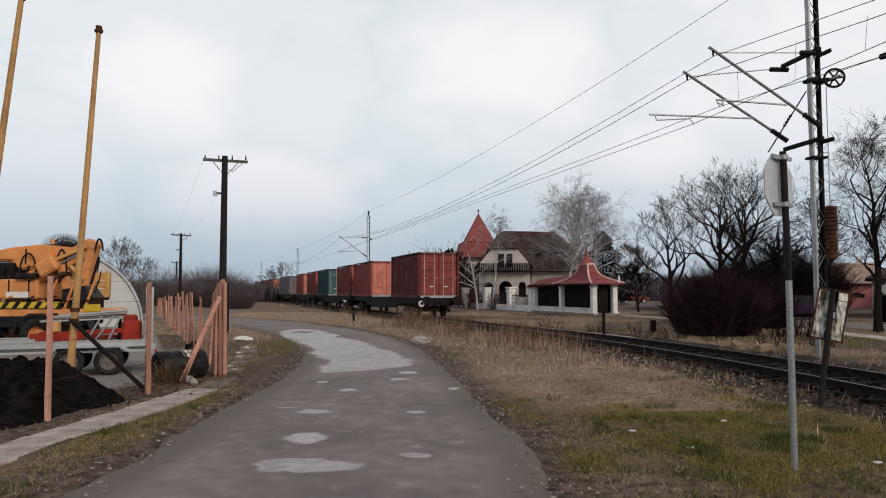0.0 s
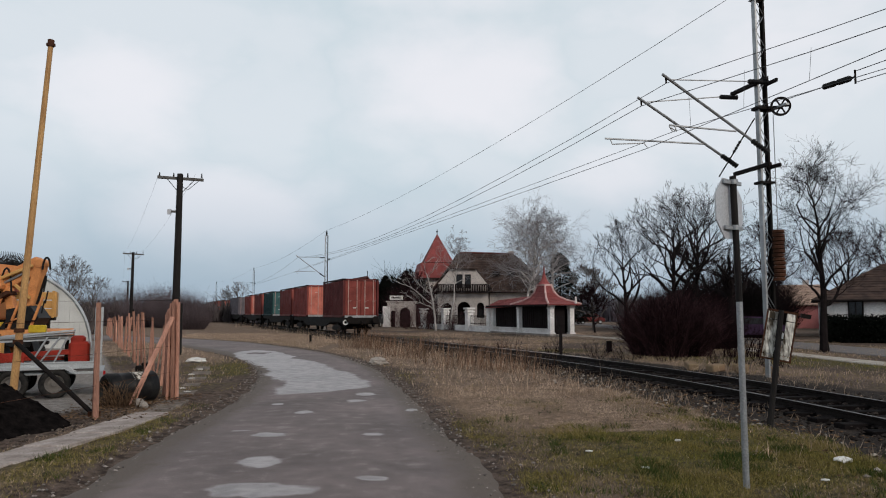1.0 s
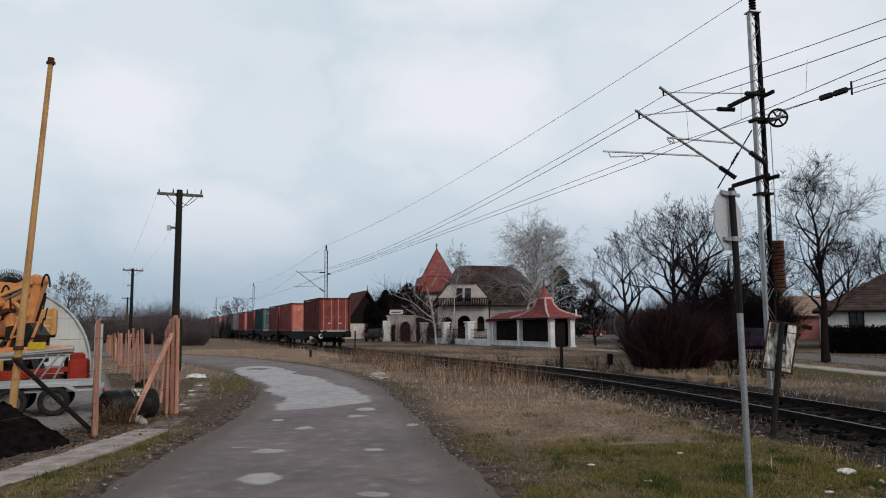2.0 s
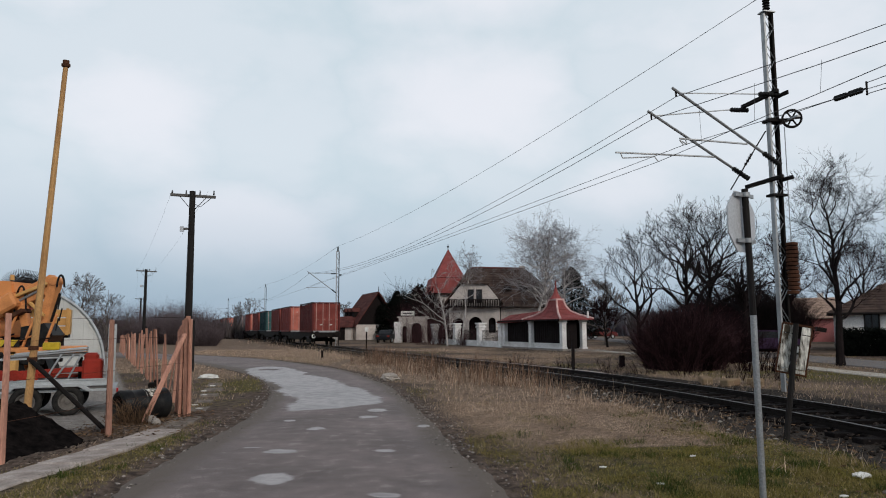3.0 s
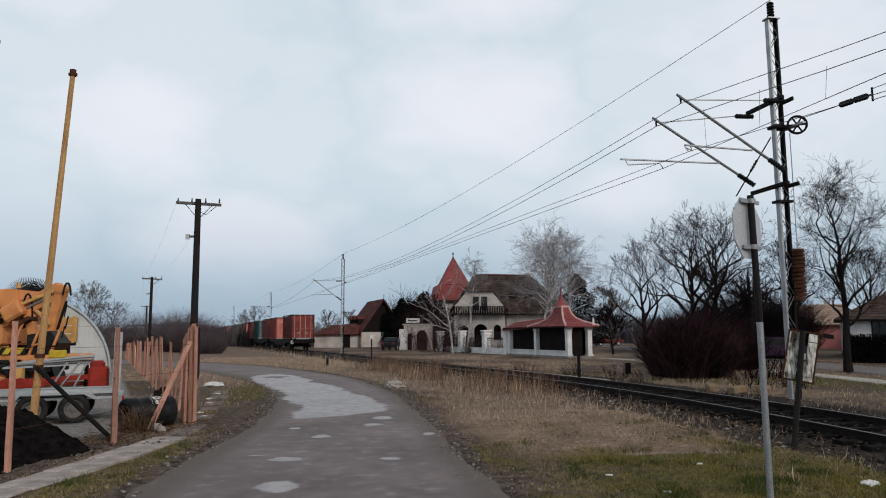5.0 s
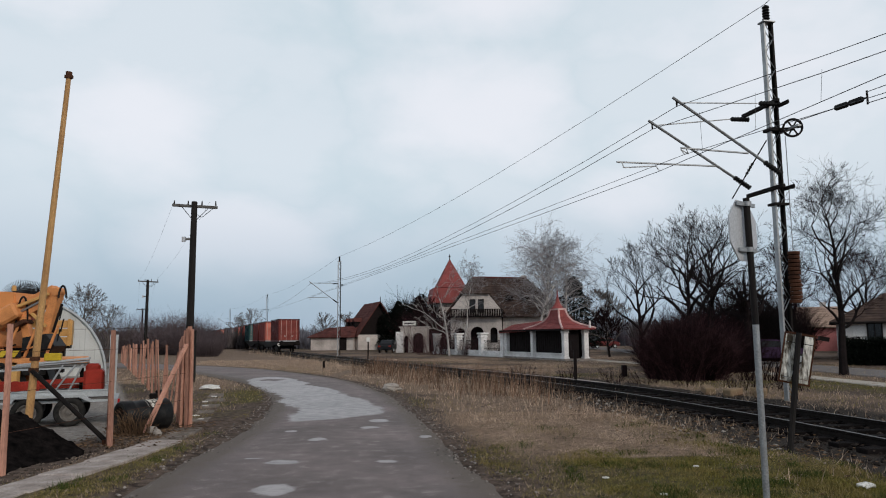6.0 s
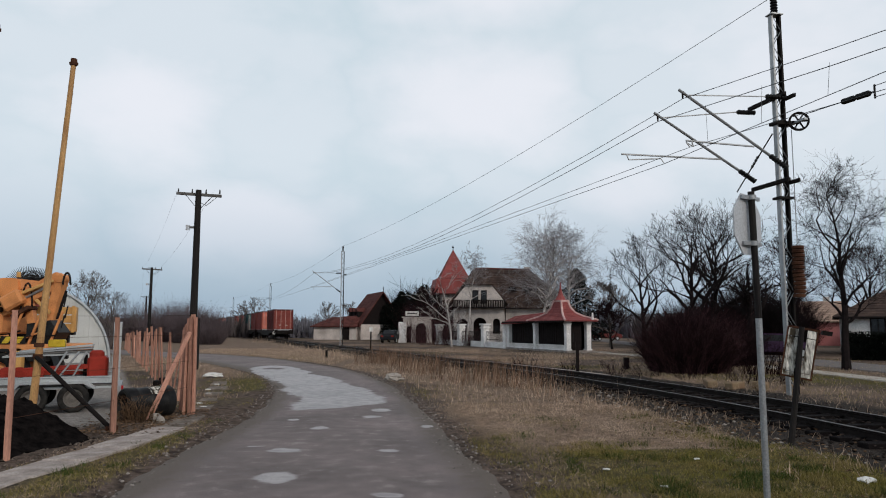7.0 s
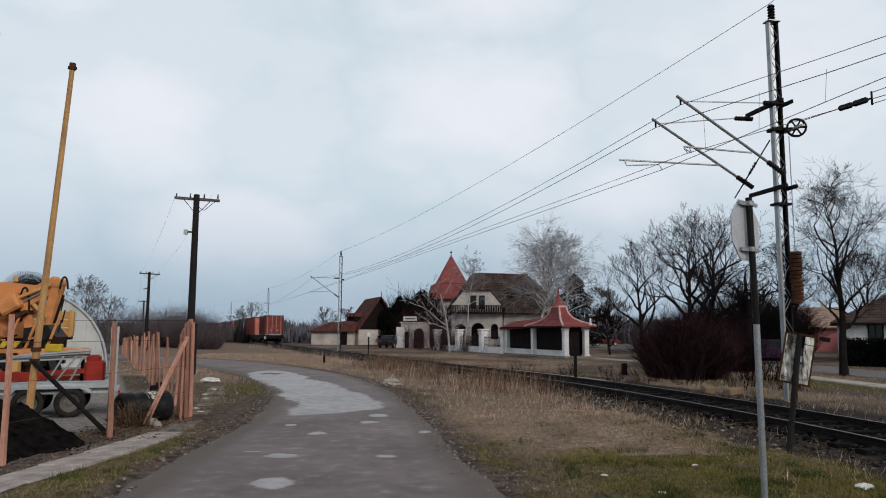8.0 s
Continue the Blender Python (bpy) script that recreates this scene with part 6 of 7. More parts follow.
for (xa, ya), (xb, yb) in zip(pts, pts[1:]):
    l = math.hypot(xb - xa, yb - ya)
    ob = part("low_wall", box(l - 0.6, 0.3, 0.5, 0, 0, 0), WHITEWASH, gw)
    ob.matrix_basis = pose((xa + xb) / 2, (ya + yb) / 2, 0, 0, 0, math.degrees(math.atan2(yb - ya, xb - xa)))
    n = int(l / 0.22)
    bm = bmesh.new()
    for k in range(n):
        box(0.03, 0.03, 0.9, -l / 2 + (k + 0.5) * l / n, 0, 0.5, bm=bm)
    for z in (0.65, 1.3):
        box(l - 0.6, 0.03, 0.04, 0, 0, z, bm=bm)
    ob = part("railing", bm, DARKSTEEL, gw, "dark iron railing")
    ob.matrix_basis = pose((xa + xb) / 2, (ya + yb) / 2, 0, 0, 0, math.degrees(math.atan2(yb - ya, xb - xa)))
gate = thing("gate_lodge", pose(-4.7, 80, 0), "small white gateway with two round arches and a sign", "gate")
bm = arch_wall(3.2, 2.75, 0.5, [(0.65, 0.5, 1.6, 0.0), (2.0, 1.15, 1.6, 0.0)])
part("arch_wall", bm, PLASTER, gate)
part("coping", box(3.5, 0.7, 0.14, 1.6, 0.25, 2.75), PLASTER, gate)
# Near-black sheet paints the shade within the gate arches.
part("recess", box(3.1, 0.1, 2.6, 1.6, 1.4, 0), TIMBER, gate)
part("name_board", box(1.5, 0.1, 0.5, 1.0, 0.1, 3.0), WHITEM, gate, "white sign board")
part("name_bar", box(1.1, 0.02, 0.12, 1.0, 0.04, 3.18), DARKSTEEL, gate, "dark lettering bar")
part("buttress", box(0.8, 0.8, 2.3, -0.1, 0.2, 0), WHITEWASH, gate)

lodge = thing("station_house", pose(-10.3, 103, 0, 0, 0, -60), "small white house with a steep old red tiled roof and dormers", "house")
part("wall_block", box(5.6, 6.4, 2.1, 0, 0, 0), PLASTER, lodge)
# The gable's near-black timber colour holds the shade on that end.
part("gable", prism([(-3.1, 2.1), (3.1, 2.1), (0, 6.4)], 5.0, Matrix.Translation((2.5, 0, 0)) @ pose(0, 0, 0, 0, 0, 90)), TIMBER, lodge)
tiled(lodge, [(-3.0, -3.6, 1.8), (3.2, -3.6, 1.8), (3.2, 0, 6.75), (-2.4, 0, 6.55)], OLDRED, 14)
tiled(lodge, [(3.2, 3.6, 1.8), (-3.0, 3.6, 1.8), (-2.4, 0, 6.55), (3.2, 0, 6.75)], OLDRED, 14)
for x in (-1.8, -0.5, 0.8):
    d = part("dormer", box(0.7, 1.2, 0.8, x, -2.3, 3.1), TIMBER, lodge)
    part("dormer_roof", prism([(-0.5, 0), (0.5, 0), (0, 0.55)], 1.5, Matrix.Translation((x, -3.1, 3.9))), OLDRED, d)
part("finial", rod((3.2, 0, 6.7), (3.2, 0, 7.4), 0.05, n=5), DARKSTEEL, lodge)
window(lodge, -1.0, -3.22, 0.8, 0.9, 1.0, TIMBER)
shed = thing("lean_to_shed", pose(-15.0, 101, 0, 0, 0, -8), "low pale shed with an old red roof", "shed")
part("wall_block", box(6.0, 4.0, 1.9, 0, 0, 0), PLASTER, shed)
tiled(shed, [(-3.4, -2.4, 1.8), (3.3, -2.4, 1.8), (3.0, 0.5, 3.4), (-1.2, 0.5, 3.1)], OLDRED, 8)
tiled(shed, [(3.3, 2.4, 1.8), (-3.4, 2.4, 1.8), (-1.2, 0.5, 3.1), (3.0, 0.5, 3.4)], OLDRED, 8)
part("door", box(1.0, 0.08, 1.7, 1.6, -2.04, 0), TIMBER, shed)


def build_house(name, m, w, dpt, wall, ridge, wall_mat, roof_mat, label, hip=1.5, wins=()):
    h = thing(name, m, label, "house")
    part("wall_block", box(w, dpt, wall, 0, dpt / 2, 0), wall_mat, h)
    part("plinth", box(w + 0.1, dpt + 0.1, 0.4, 0, dpt / 2, -0.05), CONCRETE, h)
    e, cy_ = 0.45, dpt / 2
    r0, r1 = (-w / 2 + hip, cy_, ridge), (w / 2 - hip, cy_, ridge)
    A, B, C, D = (-w / 2 - e, -e, wall - 0.15), (w / 2 + e, -e, wall - 0.15), (w / 2 + e, dpt + e, wall - 0.15), (-w / 2 - e, dpt + e, wall - 0.15)
    for q in ([A, B, r1, r0], [C, D, r0, r1], [B, C, r1, r1], [D, A, r0, r0]):
        tiled(h, q, roof_mat, 14)
    part("ridge_cap", rod(r0, r1, 0.1, n=6), roof_mat, h)
    for a_, b_ in ((A, r0), (B, r1)):
        part("hip_cap", rod(a_, b_, 0.08, n=6), roof_mat, h)
    for x in wins:
        window(h, x, -0.04, 1.1, 0.8, 1.35, TIMBER)
    part("gutter", rod((-w / 2 - e, -e - 0.05, wall - 0.2), (w / 2 + e, -e - 0.05, wall - 0.2), 0.07, n=6), DARKSTEEL, h)
    return h


build_house("house", pose(30.6, 44.5, 0, 0, 0, -28), 10.5, 8, 2.6, 4.9, WHITEWASH, TILE, "white rendered bungalow with a brown tiled hip roof behind a hedge", 4.0, (-3.2, -0.6, 2.6))
PINK = material("pink_render", (0.46, 0.17, 0.16), 0.9, 0, (0.3, 0.11, 0.1), 1, 0.6, 0.1, 12)
pink = thing("house", pose(38.0, 73.0, 0, 0, 0, -26), "pink rendered house with a pale tiled roof", "house")
part("wall_block", box(5.4, 7, 2.5, 0, 3.5, 0), PINK, pink)
tiled(pink, [(-3.0, -0.4, 2.4), (3.0, -0.4, 2.4), (2.8, 3.5, 4.6), (-1.8, 3.5, 4.6)], material("pale_old_tile", (0.38, 0.27, 0.21), 0.85, 0, (0.24, 0.16, 0.13), 1.5, 0.7, 0.2, 14), 12)
tiled(pink, [(3.0, 7.4, 2.4), (-3.0, 7.4, 2.4), (-1.8, 3.5, 4.6), (2.8, 3.5, 4.6)], TILE, 10)
part("chimney", box(0.6, 0.6, 1.2, 1.0, 4.2, 3.9), PLASTER, pink)
part("dark_sign", box(1.1, 0.1, 0.35, -3.0, -0.6, 2.0), TIMBER, pink)


def build_car(mat, label):
    c = thing("parked_car", Matrix.Identity(4), label, "car", "parked cars")
    side = [(-2.05, 0.35), (-2.0, 0.75), (-1.75, 0.88), (-1.25, 0.92), (-0.75, 1.38), (0.75, 1.42), (1.35, 0.98), (1.95, 0.85), (2.05, 0.6), (2.02, 0.35)]
    bm = prism(side, 1.64, Matrix.Translation((0, -0.82, 0)))
    bmesh.ops.bevel(bm, geom=bm.edges[:], offset=0.07, segments=2, affect="EDGES")
    b = part("body", bm, mat, c)
    for y in (-0.825, 0.805):
        part("side_window", prism([(-1.0, 0.95), (-0.68, 1.3), (0.68, 1.34), (1.1, 0.98)], 0.02, Matrix.Translation((0, y, 0))), DARKGLASS, b)
    part("windscreen", prism([(0.82, 1.37), (1.3, 1.0), (1.36, 1.0), (0.9, 1.39)], 1.35, Matrix.Translation((0.03, -0.67, 0.01))), DARKGLASS, b)
    part("rear_window", prism([(-0.84, 1.34), (-1.22, 0.98), (-1.3, 0.98), (-0.92, 1.37)], 1.35, Matrix.Translation((-0.03, -0.67, 0.01))), DARKGLASS, b)
    for x in (-1.25, 1.28):
        for y in (-0.76, 0.76):
            w = part("wheel", lathe([(0.18, -0.09), (0.28, -0.1), (0.31, 0), (0.28, 0.1), (0.18, 0.09), (0.18, -0.09)], 20, "Y", None, (x, y, 0.31)), RUBBER, c)
            part("rim", lathe([(0, -0.1), (0.17, -0.1), (0.19, -0.05), (0.19, 0.05), (0.17, 0.1), (0, 0.1)], 14, "Y", None, (x, y, 0.31)), ALU, w)
    for y in (-0.6, 0.6):
        part("headlight", box(0.06, 0.32, 0.16, 2.0, y, 0.62, bev=0.02), WHITEM, c)
        part("tail_light", box(0.06, 0.28, 0.16, -2.0, y, 0.66, bev=0.02), REDM, c)
    return c


build_car(paint("black_car_paint", (0.018, 0.02, 0.023)), "small dark car parked by the gateway").matrix_basis = pose(-5.9, 80, 0, 0, 0, 78)
build_car(paint("violet_car_paint", (0.05, 0.025, 0.06)), "dark violet car parked on the side road").matrix_basis = pose(19.0, 41.5, 0, 0, 0, 170)
build_car(paint("dark_car_paint", (0.02, 0.02, 0.024)), "dark car parked on the side road behind the bush").matrix_basis = pose(16.5, 42.5, 0, 0, 0, 172)
build_car(paint("red_car_paint", (0.14, 0.03, 0.028)), "red car parked far behind the pavilion").matrix_basis = pose(22.0, 98, 0, 0, 0, 10)


def strip_path(name, points, width, mat, label, z=0.02):
    l = Line(points, 20)
    verts, faces = [], []
    for k, s in enumerate(np.arange(0, l.s[-1], 0.8)):
        p, nn = l.at(s), l.left(s)
        for a, dz in ((width / 2, -0.05), (width / 2 - 0.04, 0), (-width / 2 + 0.04, 0), (-width / 2, -0.05)):
            a += 0.08 * noise.noise((s * 0.6, a * 3, 2))
            verts.append((p[0] + nn[0] * a, p[1] + nn[1] * a, z + dz))
        if k:
            faces += [(4 * k - 4 + i, 4 * k - 3 + i, 4 * k + 1 + i, 4 * k + i) for i in range(3)]
    return tagged(link(name, verts, faces, mat), label, "path", kind="structure")


PALEPATH = material("pale_path", (0.46, 0.42, 0.37), 0.9, 0, (0.3, 0.26, 0.22), 1.5, 0.7, 0.2)
strip_path("footpath", [(17.5, 2), (15.4, 15), (14.6, 22.5), (14.4, 27), (14.1, 33), (12.5, 42), (9, 56), (7.5, 66)], 1.1, PALEPATH, "pale concrete footpath through the grass")
strip_path("side_road", [(22, 2), (19.4, 18), (18.6, 28), (18.6, 36), (18.8, 44), (20, 70), (24, 130)], 3.4, material("side_asphalt", (0.17, 0.155, 0.15), 0.8, 0, (0.12, 0.11, 0.11), 1, 0.6, 0.2), "grey side road beyond the track")
kerb_run = [tuple(TRACK.at(q) - TRACK.left(q) * 1.55) for q in TRACK0 + np.linspace(-16.5, -3.0, 6)]
strip_path("footpath", kerb_run, 0.42, EDGING, "narrow concrete slabs along the far side of the track", 0.03)

for x, y, h, w, lab in ((4.95, 26.9, 1.3, 0.11, "short dark marker post beside the track"), (7.55, 30.0, 0.55, 0.2, "low dark stump in the grass"),
                        (-5.85, 56.5, 1.5, 0.1, "dark post with a pale sign by the track"), (-6.6, 40.0, 0.5, 0.12, "low dark marker post beside the track")):
    t_ = thing("marker_post", pose(x, y, 0), lab, "post", "small posts by the track")
    part("post", box(w, w, h, 0, 0, -0.1, bev=0.01), TIMBER, t_)
    if h > 1.2:
        part("head", box(0.28, 0.12, 0.34, 0, 0, h - 0.15), TIMBER if x > 0 else WHITEM, t_)
for k, (x, y) in enumerate(((8.1, 20.2), (8.6, 19.6), (9.2, 19.2), (7.7, 21.0), (8.9, 20.4))):
    bm = box(0.5, 0.3, 0.2, 0, 0, 0, bev=0.03)
    ob = part("stone_block", bm, material("ochre_stone", (0.22, 0.16, 0.10), 0.9, 0, (0.18, 0.11, 0.07), 4, 0.8, 0.3) if k == 0 else bpy.data.materials["ochre_stone"])
    ob.matrix_basis = pose(x, y, -0.02, 0, random.uniform(-8, 8), random.uniform(0, 90))
    tagged(ob, "loose ochre stone block beside the mast", "stone", "stone blocks by the mast")


# ---- trees and bushes, bare in winter ----
def tubes(name, segs, mat, parent=None, label=""):
    """Tapered limbs from (a, b, ra, rb), joined in one mesh."""
    verts, faces = [], []
    for a, b, ra, rb in segs:
        n = 8 if ra > 0.08 else (5 if ra > 0.03 else 3)
        d = b - a
        if d.length < 1e-4:
            continue
        d.normalize()
        s = d.orthogonal().normalized()
        t = d.cross(s)
        k = len(verts)
        for c, r in ((a, ra), (b, rb)):
            for i in range(n):
                w = 2 * math.pi * i / n
                verts.append(c + s * (math.cos(w) * r) + t * (math.sin(w) * r))
        faces += [(k + i, k + (i + 1) % n, k + n + (i + 1) % n, k + n + i) for i in range(n)]
    return link(name, verts, faces, mat, parent, label)


def grow(rng, a, d, length, r, depth, out, spread, up, kinks=3, forks=(2, 3), thin=0.006, droop=0.0):
    """One limb with kinks, forking at its end and along it."""
    n = kinks
    p, q = a, d.normalized()
    for i in range(n):
        q = (q + Vector((rng.gauss(0, 0.2), rng.gauss(0, 0.2), rng.gauss(0, 0.14) + up * 0.1 - droop * 0.1))).normalized()
        e = p + q * (length / n)
        r1 = max(thin, r * (1 - 0.28 / n * 1.0))
        out.append((p, e, r, r1, depth))
        p, r = e, r1
        if depth > 0 and i > 0 and rng.random() < 0.52:
            side = Vector((rng.gauss(0, 1), rng.gauss(0, 1), rng.gauss(0, 0.5))).normalized()
            grow(rng, p, q + side * spread * 1.2 + Vector((0, 0, up * 0.2)), length * rng.uniform(0.5, 0.75), max(thin, r * 0.42), depth - 1, out, spread, up, kinks, forks, thin, droop)
    if depth > 0:
        for _ in range(rng.randint(*forks)):
            side = Vector((rng.gauss(0, 1), rng.gauss(0, 1), rng.gauss(0, 0.6))).normalized()
            grow(rng, p, q + side * spread + Vector((0, 0, up * 0.15)), length * rng.uniform(0.65, 0.85), max(thin, r * rng.uniform(0.5, 0.64)), depth - 1, out, spread, up, kinks, forks, thin, droop)


def build_tree(m, height, radius, depth, seed, bark, twig, label, spread=0.55, up=0.5, trunk=0.3, thin=0.007, droop=0.0, lean=0.0, forks=(1, 3)):
    rng = random.Random(seed)
    out = []
    t0 = height * trunk
    p, q, r = Vector((0, 0, -0.2)), Vector((0, 0, 1)), radius * 1.3
    n, step = 9, height * 0.86 / 9
    leader = [p]
    for i in range(n):
        q = (q + Vector((rng.gauss(0, 0.07), rng.gauss(0, 0.07), 0.25))).normalized()
        e = p + q * step
        r1 = radius * max(0.08, 1 - 0.95 * (i + 1) / n)
        out.append((p, e, r, r1, 99))
        p, r = e, r1
        leader.append(p)
    limbs = rng.randint(13, 16)
    for k in range(limbs):
        u = k / (limbs - 1)
        z = t0 + (height * 0.84 - t0) * u ** 0.9
        f = min(n - 0.01, z / step)
        base = leader[int(f)].lerp(leader[int(f) + 1], f - int(f))
        a = 2.4 * k + rng.uniform(-0.4, 0.4)
        open_ = spread * (1.7 - 0.6 * u)
        d = Vector((math.cos(a) * open_, math.sin(a) * open_, 0.75 + 0.3 * rng.random()))
        length = height * 0.25 * (1.05 - 0.6 * u) * rng.uniform(0.85, 1.15)
        grow(rng, base, d, length, radius * (0.46 - 0.34 * u), depth - 1, out, spread, up, 3, forks, thin, droop)
    top = max(b.z for _, b, *_ in out)
    s = height / top
    big = [(a * s, b * s, ra, rb) for a, b, ra, rb, dd in out if dd >= depth - 1]
    small = [(a * s, b * s, ra, rb) for a, b, ra, rb, dd in out if dd < depth - 1]
    t = thing("bare_tree", m, label, "tree", "bare winter trees")
    tubes("trunk", big, bark, t)
    tubes("crown", small, twig, t, "crown of fine bare branches")
    return t


build_tree(pose(13.3, 38.5, 0), 8.8, 0.23, 5, 21, BARK, BARK, "dark bare tree with a dense spreading crown beyond the track", 0.62, 0.3, 0.3, 0.006)
build_tree(pose(14.7, 39.2, 0), 9.2, 0.25, 5, 4, BARK, BARK, "dark bare tree with a broad spreading crown beyond the track", 0.65, 0.25, 0.33, 0.006)
build_tree(pose(11.2, 40.0, 0), 7.2, 0.18, 5, 12, BARK, BARK, "dark slender bare tree beyond the track", 0.5, 0.5, 0.28, 0.006)
build_tree(pose(16.0, 37.4, 0), 5.4, 0.34, 4, 33, BARK, BARK, "knotty dark bare tree, cut back hard", 0.6, 0.3, 0.5, 0.008)


def build_birch(m, height, radius, seed, label, wide=0.26, low=0.3, bark=BIRCH, twig=BIRCHTWIG, limbs=30, thin=0.006, lift=0.9, droop=0.5, depth=3):
    """A slender leader with rising limbs all along it and a haze of hanging twigs, in an uneven oval crown."""
    rng = random.Random(seed)
    out, leader = [], [Vector((0, 0, -0.2))]
    p, q, r, n = leader[0], Vector((rng.gauss(0, 0.05), rng.gauss(0, 0.05), 1)), radius * 1.25, 12
    for i in range(n):
        q = (q + Vector((rng.gauss(0, 0.08), rng.gauss(0, 0.08), 0.2))).normalized()
        e = p + q * height * 0.95 / n
        r1 = radius * max(0.07, 1 - 0.96 * (i + 1) / n)
        out.append((p, e, r, r1, 99))
        p, r = e, r1
        leader.append(p)
    for k in range(limbs):
        u = (k + rng.random()) / limbs
        f = min(n - 0.01, n * (low + (0.99 - low) * u))
        base = leader[int(f)].lerp(leader[int(f) + 1], f - int(f))
        a = 2.4 * k + rng.uniform(-0.6, 0.6)
        d = Vector((math.cos(a), math.sin(a), lift + 0.5 * u + rng.gauss(0, 0.15)))
        length = height * wide * (0.35 + 0.65 * math.sin(math.pi * min(1, 0.22 + 0.75 * u))) * rng.uniform(0.6, 1.25)
        grow(rng, base, d, length * 0.62, radius * (0.4 - 0.28 * u), depth, out, 0.8, 0.1, 4, (2, 3), thin, droop * (0.5 + 0.5 * u))
    t = thing("bare_tree", m, label, "tree", "bare winter trees")
    tubes("trunk", [o[:4] for o in out if o[4] >= depth], bark, t)
    tubes("crown", [o[:4] for o in out if o[4] < depth], twig, t, "crown of fine bare branches")
    return t


build_birch(pose(16.75, 30.1, 0), 8.8, 0.18, 8, "upright bare tree with rising limbs by the footpath", 0.27, 0.24, BARK, BARK, 19, 0.004, 1.1, -0.3, 4)
for k, (x, y, h) in enumerate(((9.6, 71, 11.6), (11.0, 73, 12.0), (13.9, 80, 12.4), (12.4, 84, 12.2))):
    build_birch(pose(x, y, 0), h, 0.17, 40 + k, "tall pale birch with a haze of fine twigs", 0.34, 0.34)
build_birch(pose(1.95, 66, 0), 9.2, 0.11, 51, "slender pale birch before the villa", 0.2, 0.5, limbs=20)
white_tree = thing("bare_tree", pose(0.5, 64, 0), "pale-barked wide bare tree before the villa", "tree", "bare winter trees")
segs, twigs_ = [], []
rt = random.Random(61)
bole = [Vector(v) for v in ((0.1, 0, -0.2), (0.0, 0, 1.2), (-0.2, 0, 2.6), (-0.3, 0.1, 3.3), (-0.75, 0.2, 5.2))]
for a_, b_, ra, rb in zip(bole, bole[1:], (0.10, 0.09, 0.08, 0.06), (0.09, 0.08, 0.06, 0.035)):
    segs.append((a_, b_, ra, rb))
for a_, b_, ra in (((-0.15, 0, 2.3), (-3.0, 0.2, 4.3), 0.085), ((-0.1, 0, 1.9), (-2.4, -0.3, 3.1), 0.075), ((-0.3, 0.1, 3.2), (-1.9, 0.3, 4.9), 0.06),
                   ((-0.2, 0, 2.6), (1.3, 0.4, 4.6), 0.06), ((0, 0, 1.6), (1.2, -0.3, 2.7), 0.045), ((-0.5, 0.1, 4.2), (-1.2, 0, 6.0), 0.045), ((-0.6, 0.1, 4.6), (0.3, 0, 6.1), 0.04)):
    p, e, ra = Vector(a_), Vector(b_), ra * 0.7
    for i in range(6):
        w = p.lerp(e, 1 / (6 - i)) + Vector((rt.gauss(0, 0.07), rt.gauss(0, 0.07), rt.gauss(0, 0.1)))
        segs.append((p, w, ra * (1 - i / 8), ra * (1 - (i + 1) / 8)))
        if i > 0:
            got = []
            grow(rt, w, (e - Vector(a_)).normalized() + Vector((rt.gauss(0, 0.6), rt.gauss(0, 0.6), 0.5)), rt.uniform(0.4, 0.8), 0.022, 2, got, 0.7, 0.1, 3, (1, 2), 0.009, 0.1)
            twigs_ += [o[:4] for o in got]
        p = w
tubes("trunk", segs, BIRCH, white_tree)
tubes("crown", twigs_, BIRCH, white_tree, "fine pale branches")
build_tree(pose(-1.9, 87, 0), 7.2, 0.13, 5, 64, TWIG, TWIG, "purple-brown bare tree beside the gateway", 0.6, 0.4, 0.25, 0.010)
for k, (x, y, h) in enumerate(((24.0, 50, 8.5), (31.5, 54, 9.0), (33.5, 50, 8.5), (36, 47, 8.0), (38, 54, 9.5), (21.5, 57, 8.0))):
    build_tree(pose(x, y, 0), h, 0.22, 5, 70 + k, BARK, TWIG, "dark bare tree behind the houses", 0.55, 0.4, 0.3, 0.009)
build_tree(pose(-29.5, 60, 0), 6.5, 0.16, 5, 81, GREYBARK, GREYBARK, "grey bare tree behind the arched hall", 0.55, 0.45, 0.25, 0.009)
build_tree(pose(-26.5, 57, 0), 4.8, 0.12, 4, 84, GREYBARK, GREYBARK, "small grey bare tree behind the arched hall", 0.55, 0.45, 0.25, 0.009)
for k, (x, y, h) in enumerate(((-33, 125, 7.0), (-36, 128, 6.5), (-19, 118, 6.0), (-16.5, 122, 6.2), (-12, 125, 6.5))):
    build_tree(pose(x, y, 0), h, 0.2, 4, 90 + k, GREYBARK, GREYBARK, "grey bare tree beyond the bend of the track", 0.6, 0.4, 0.2, 0.018)
build_tree(pose(13.6, 58.5, 0), 4.4, 0.1, 5, 98, BARK, TWIG, "small dense bare tree behind the pavilion", 0.45, 0.5, 0.2, 0.014)
build_tree(pose(15.2, 66, 0), 6.2, 0.12, 5, 99, GREYBARK, GREYBARK, "grey bare tree behind the pavilion", 0.6, 0.4, 0.2, 0.016)


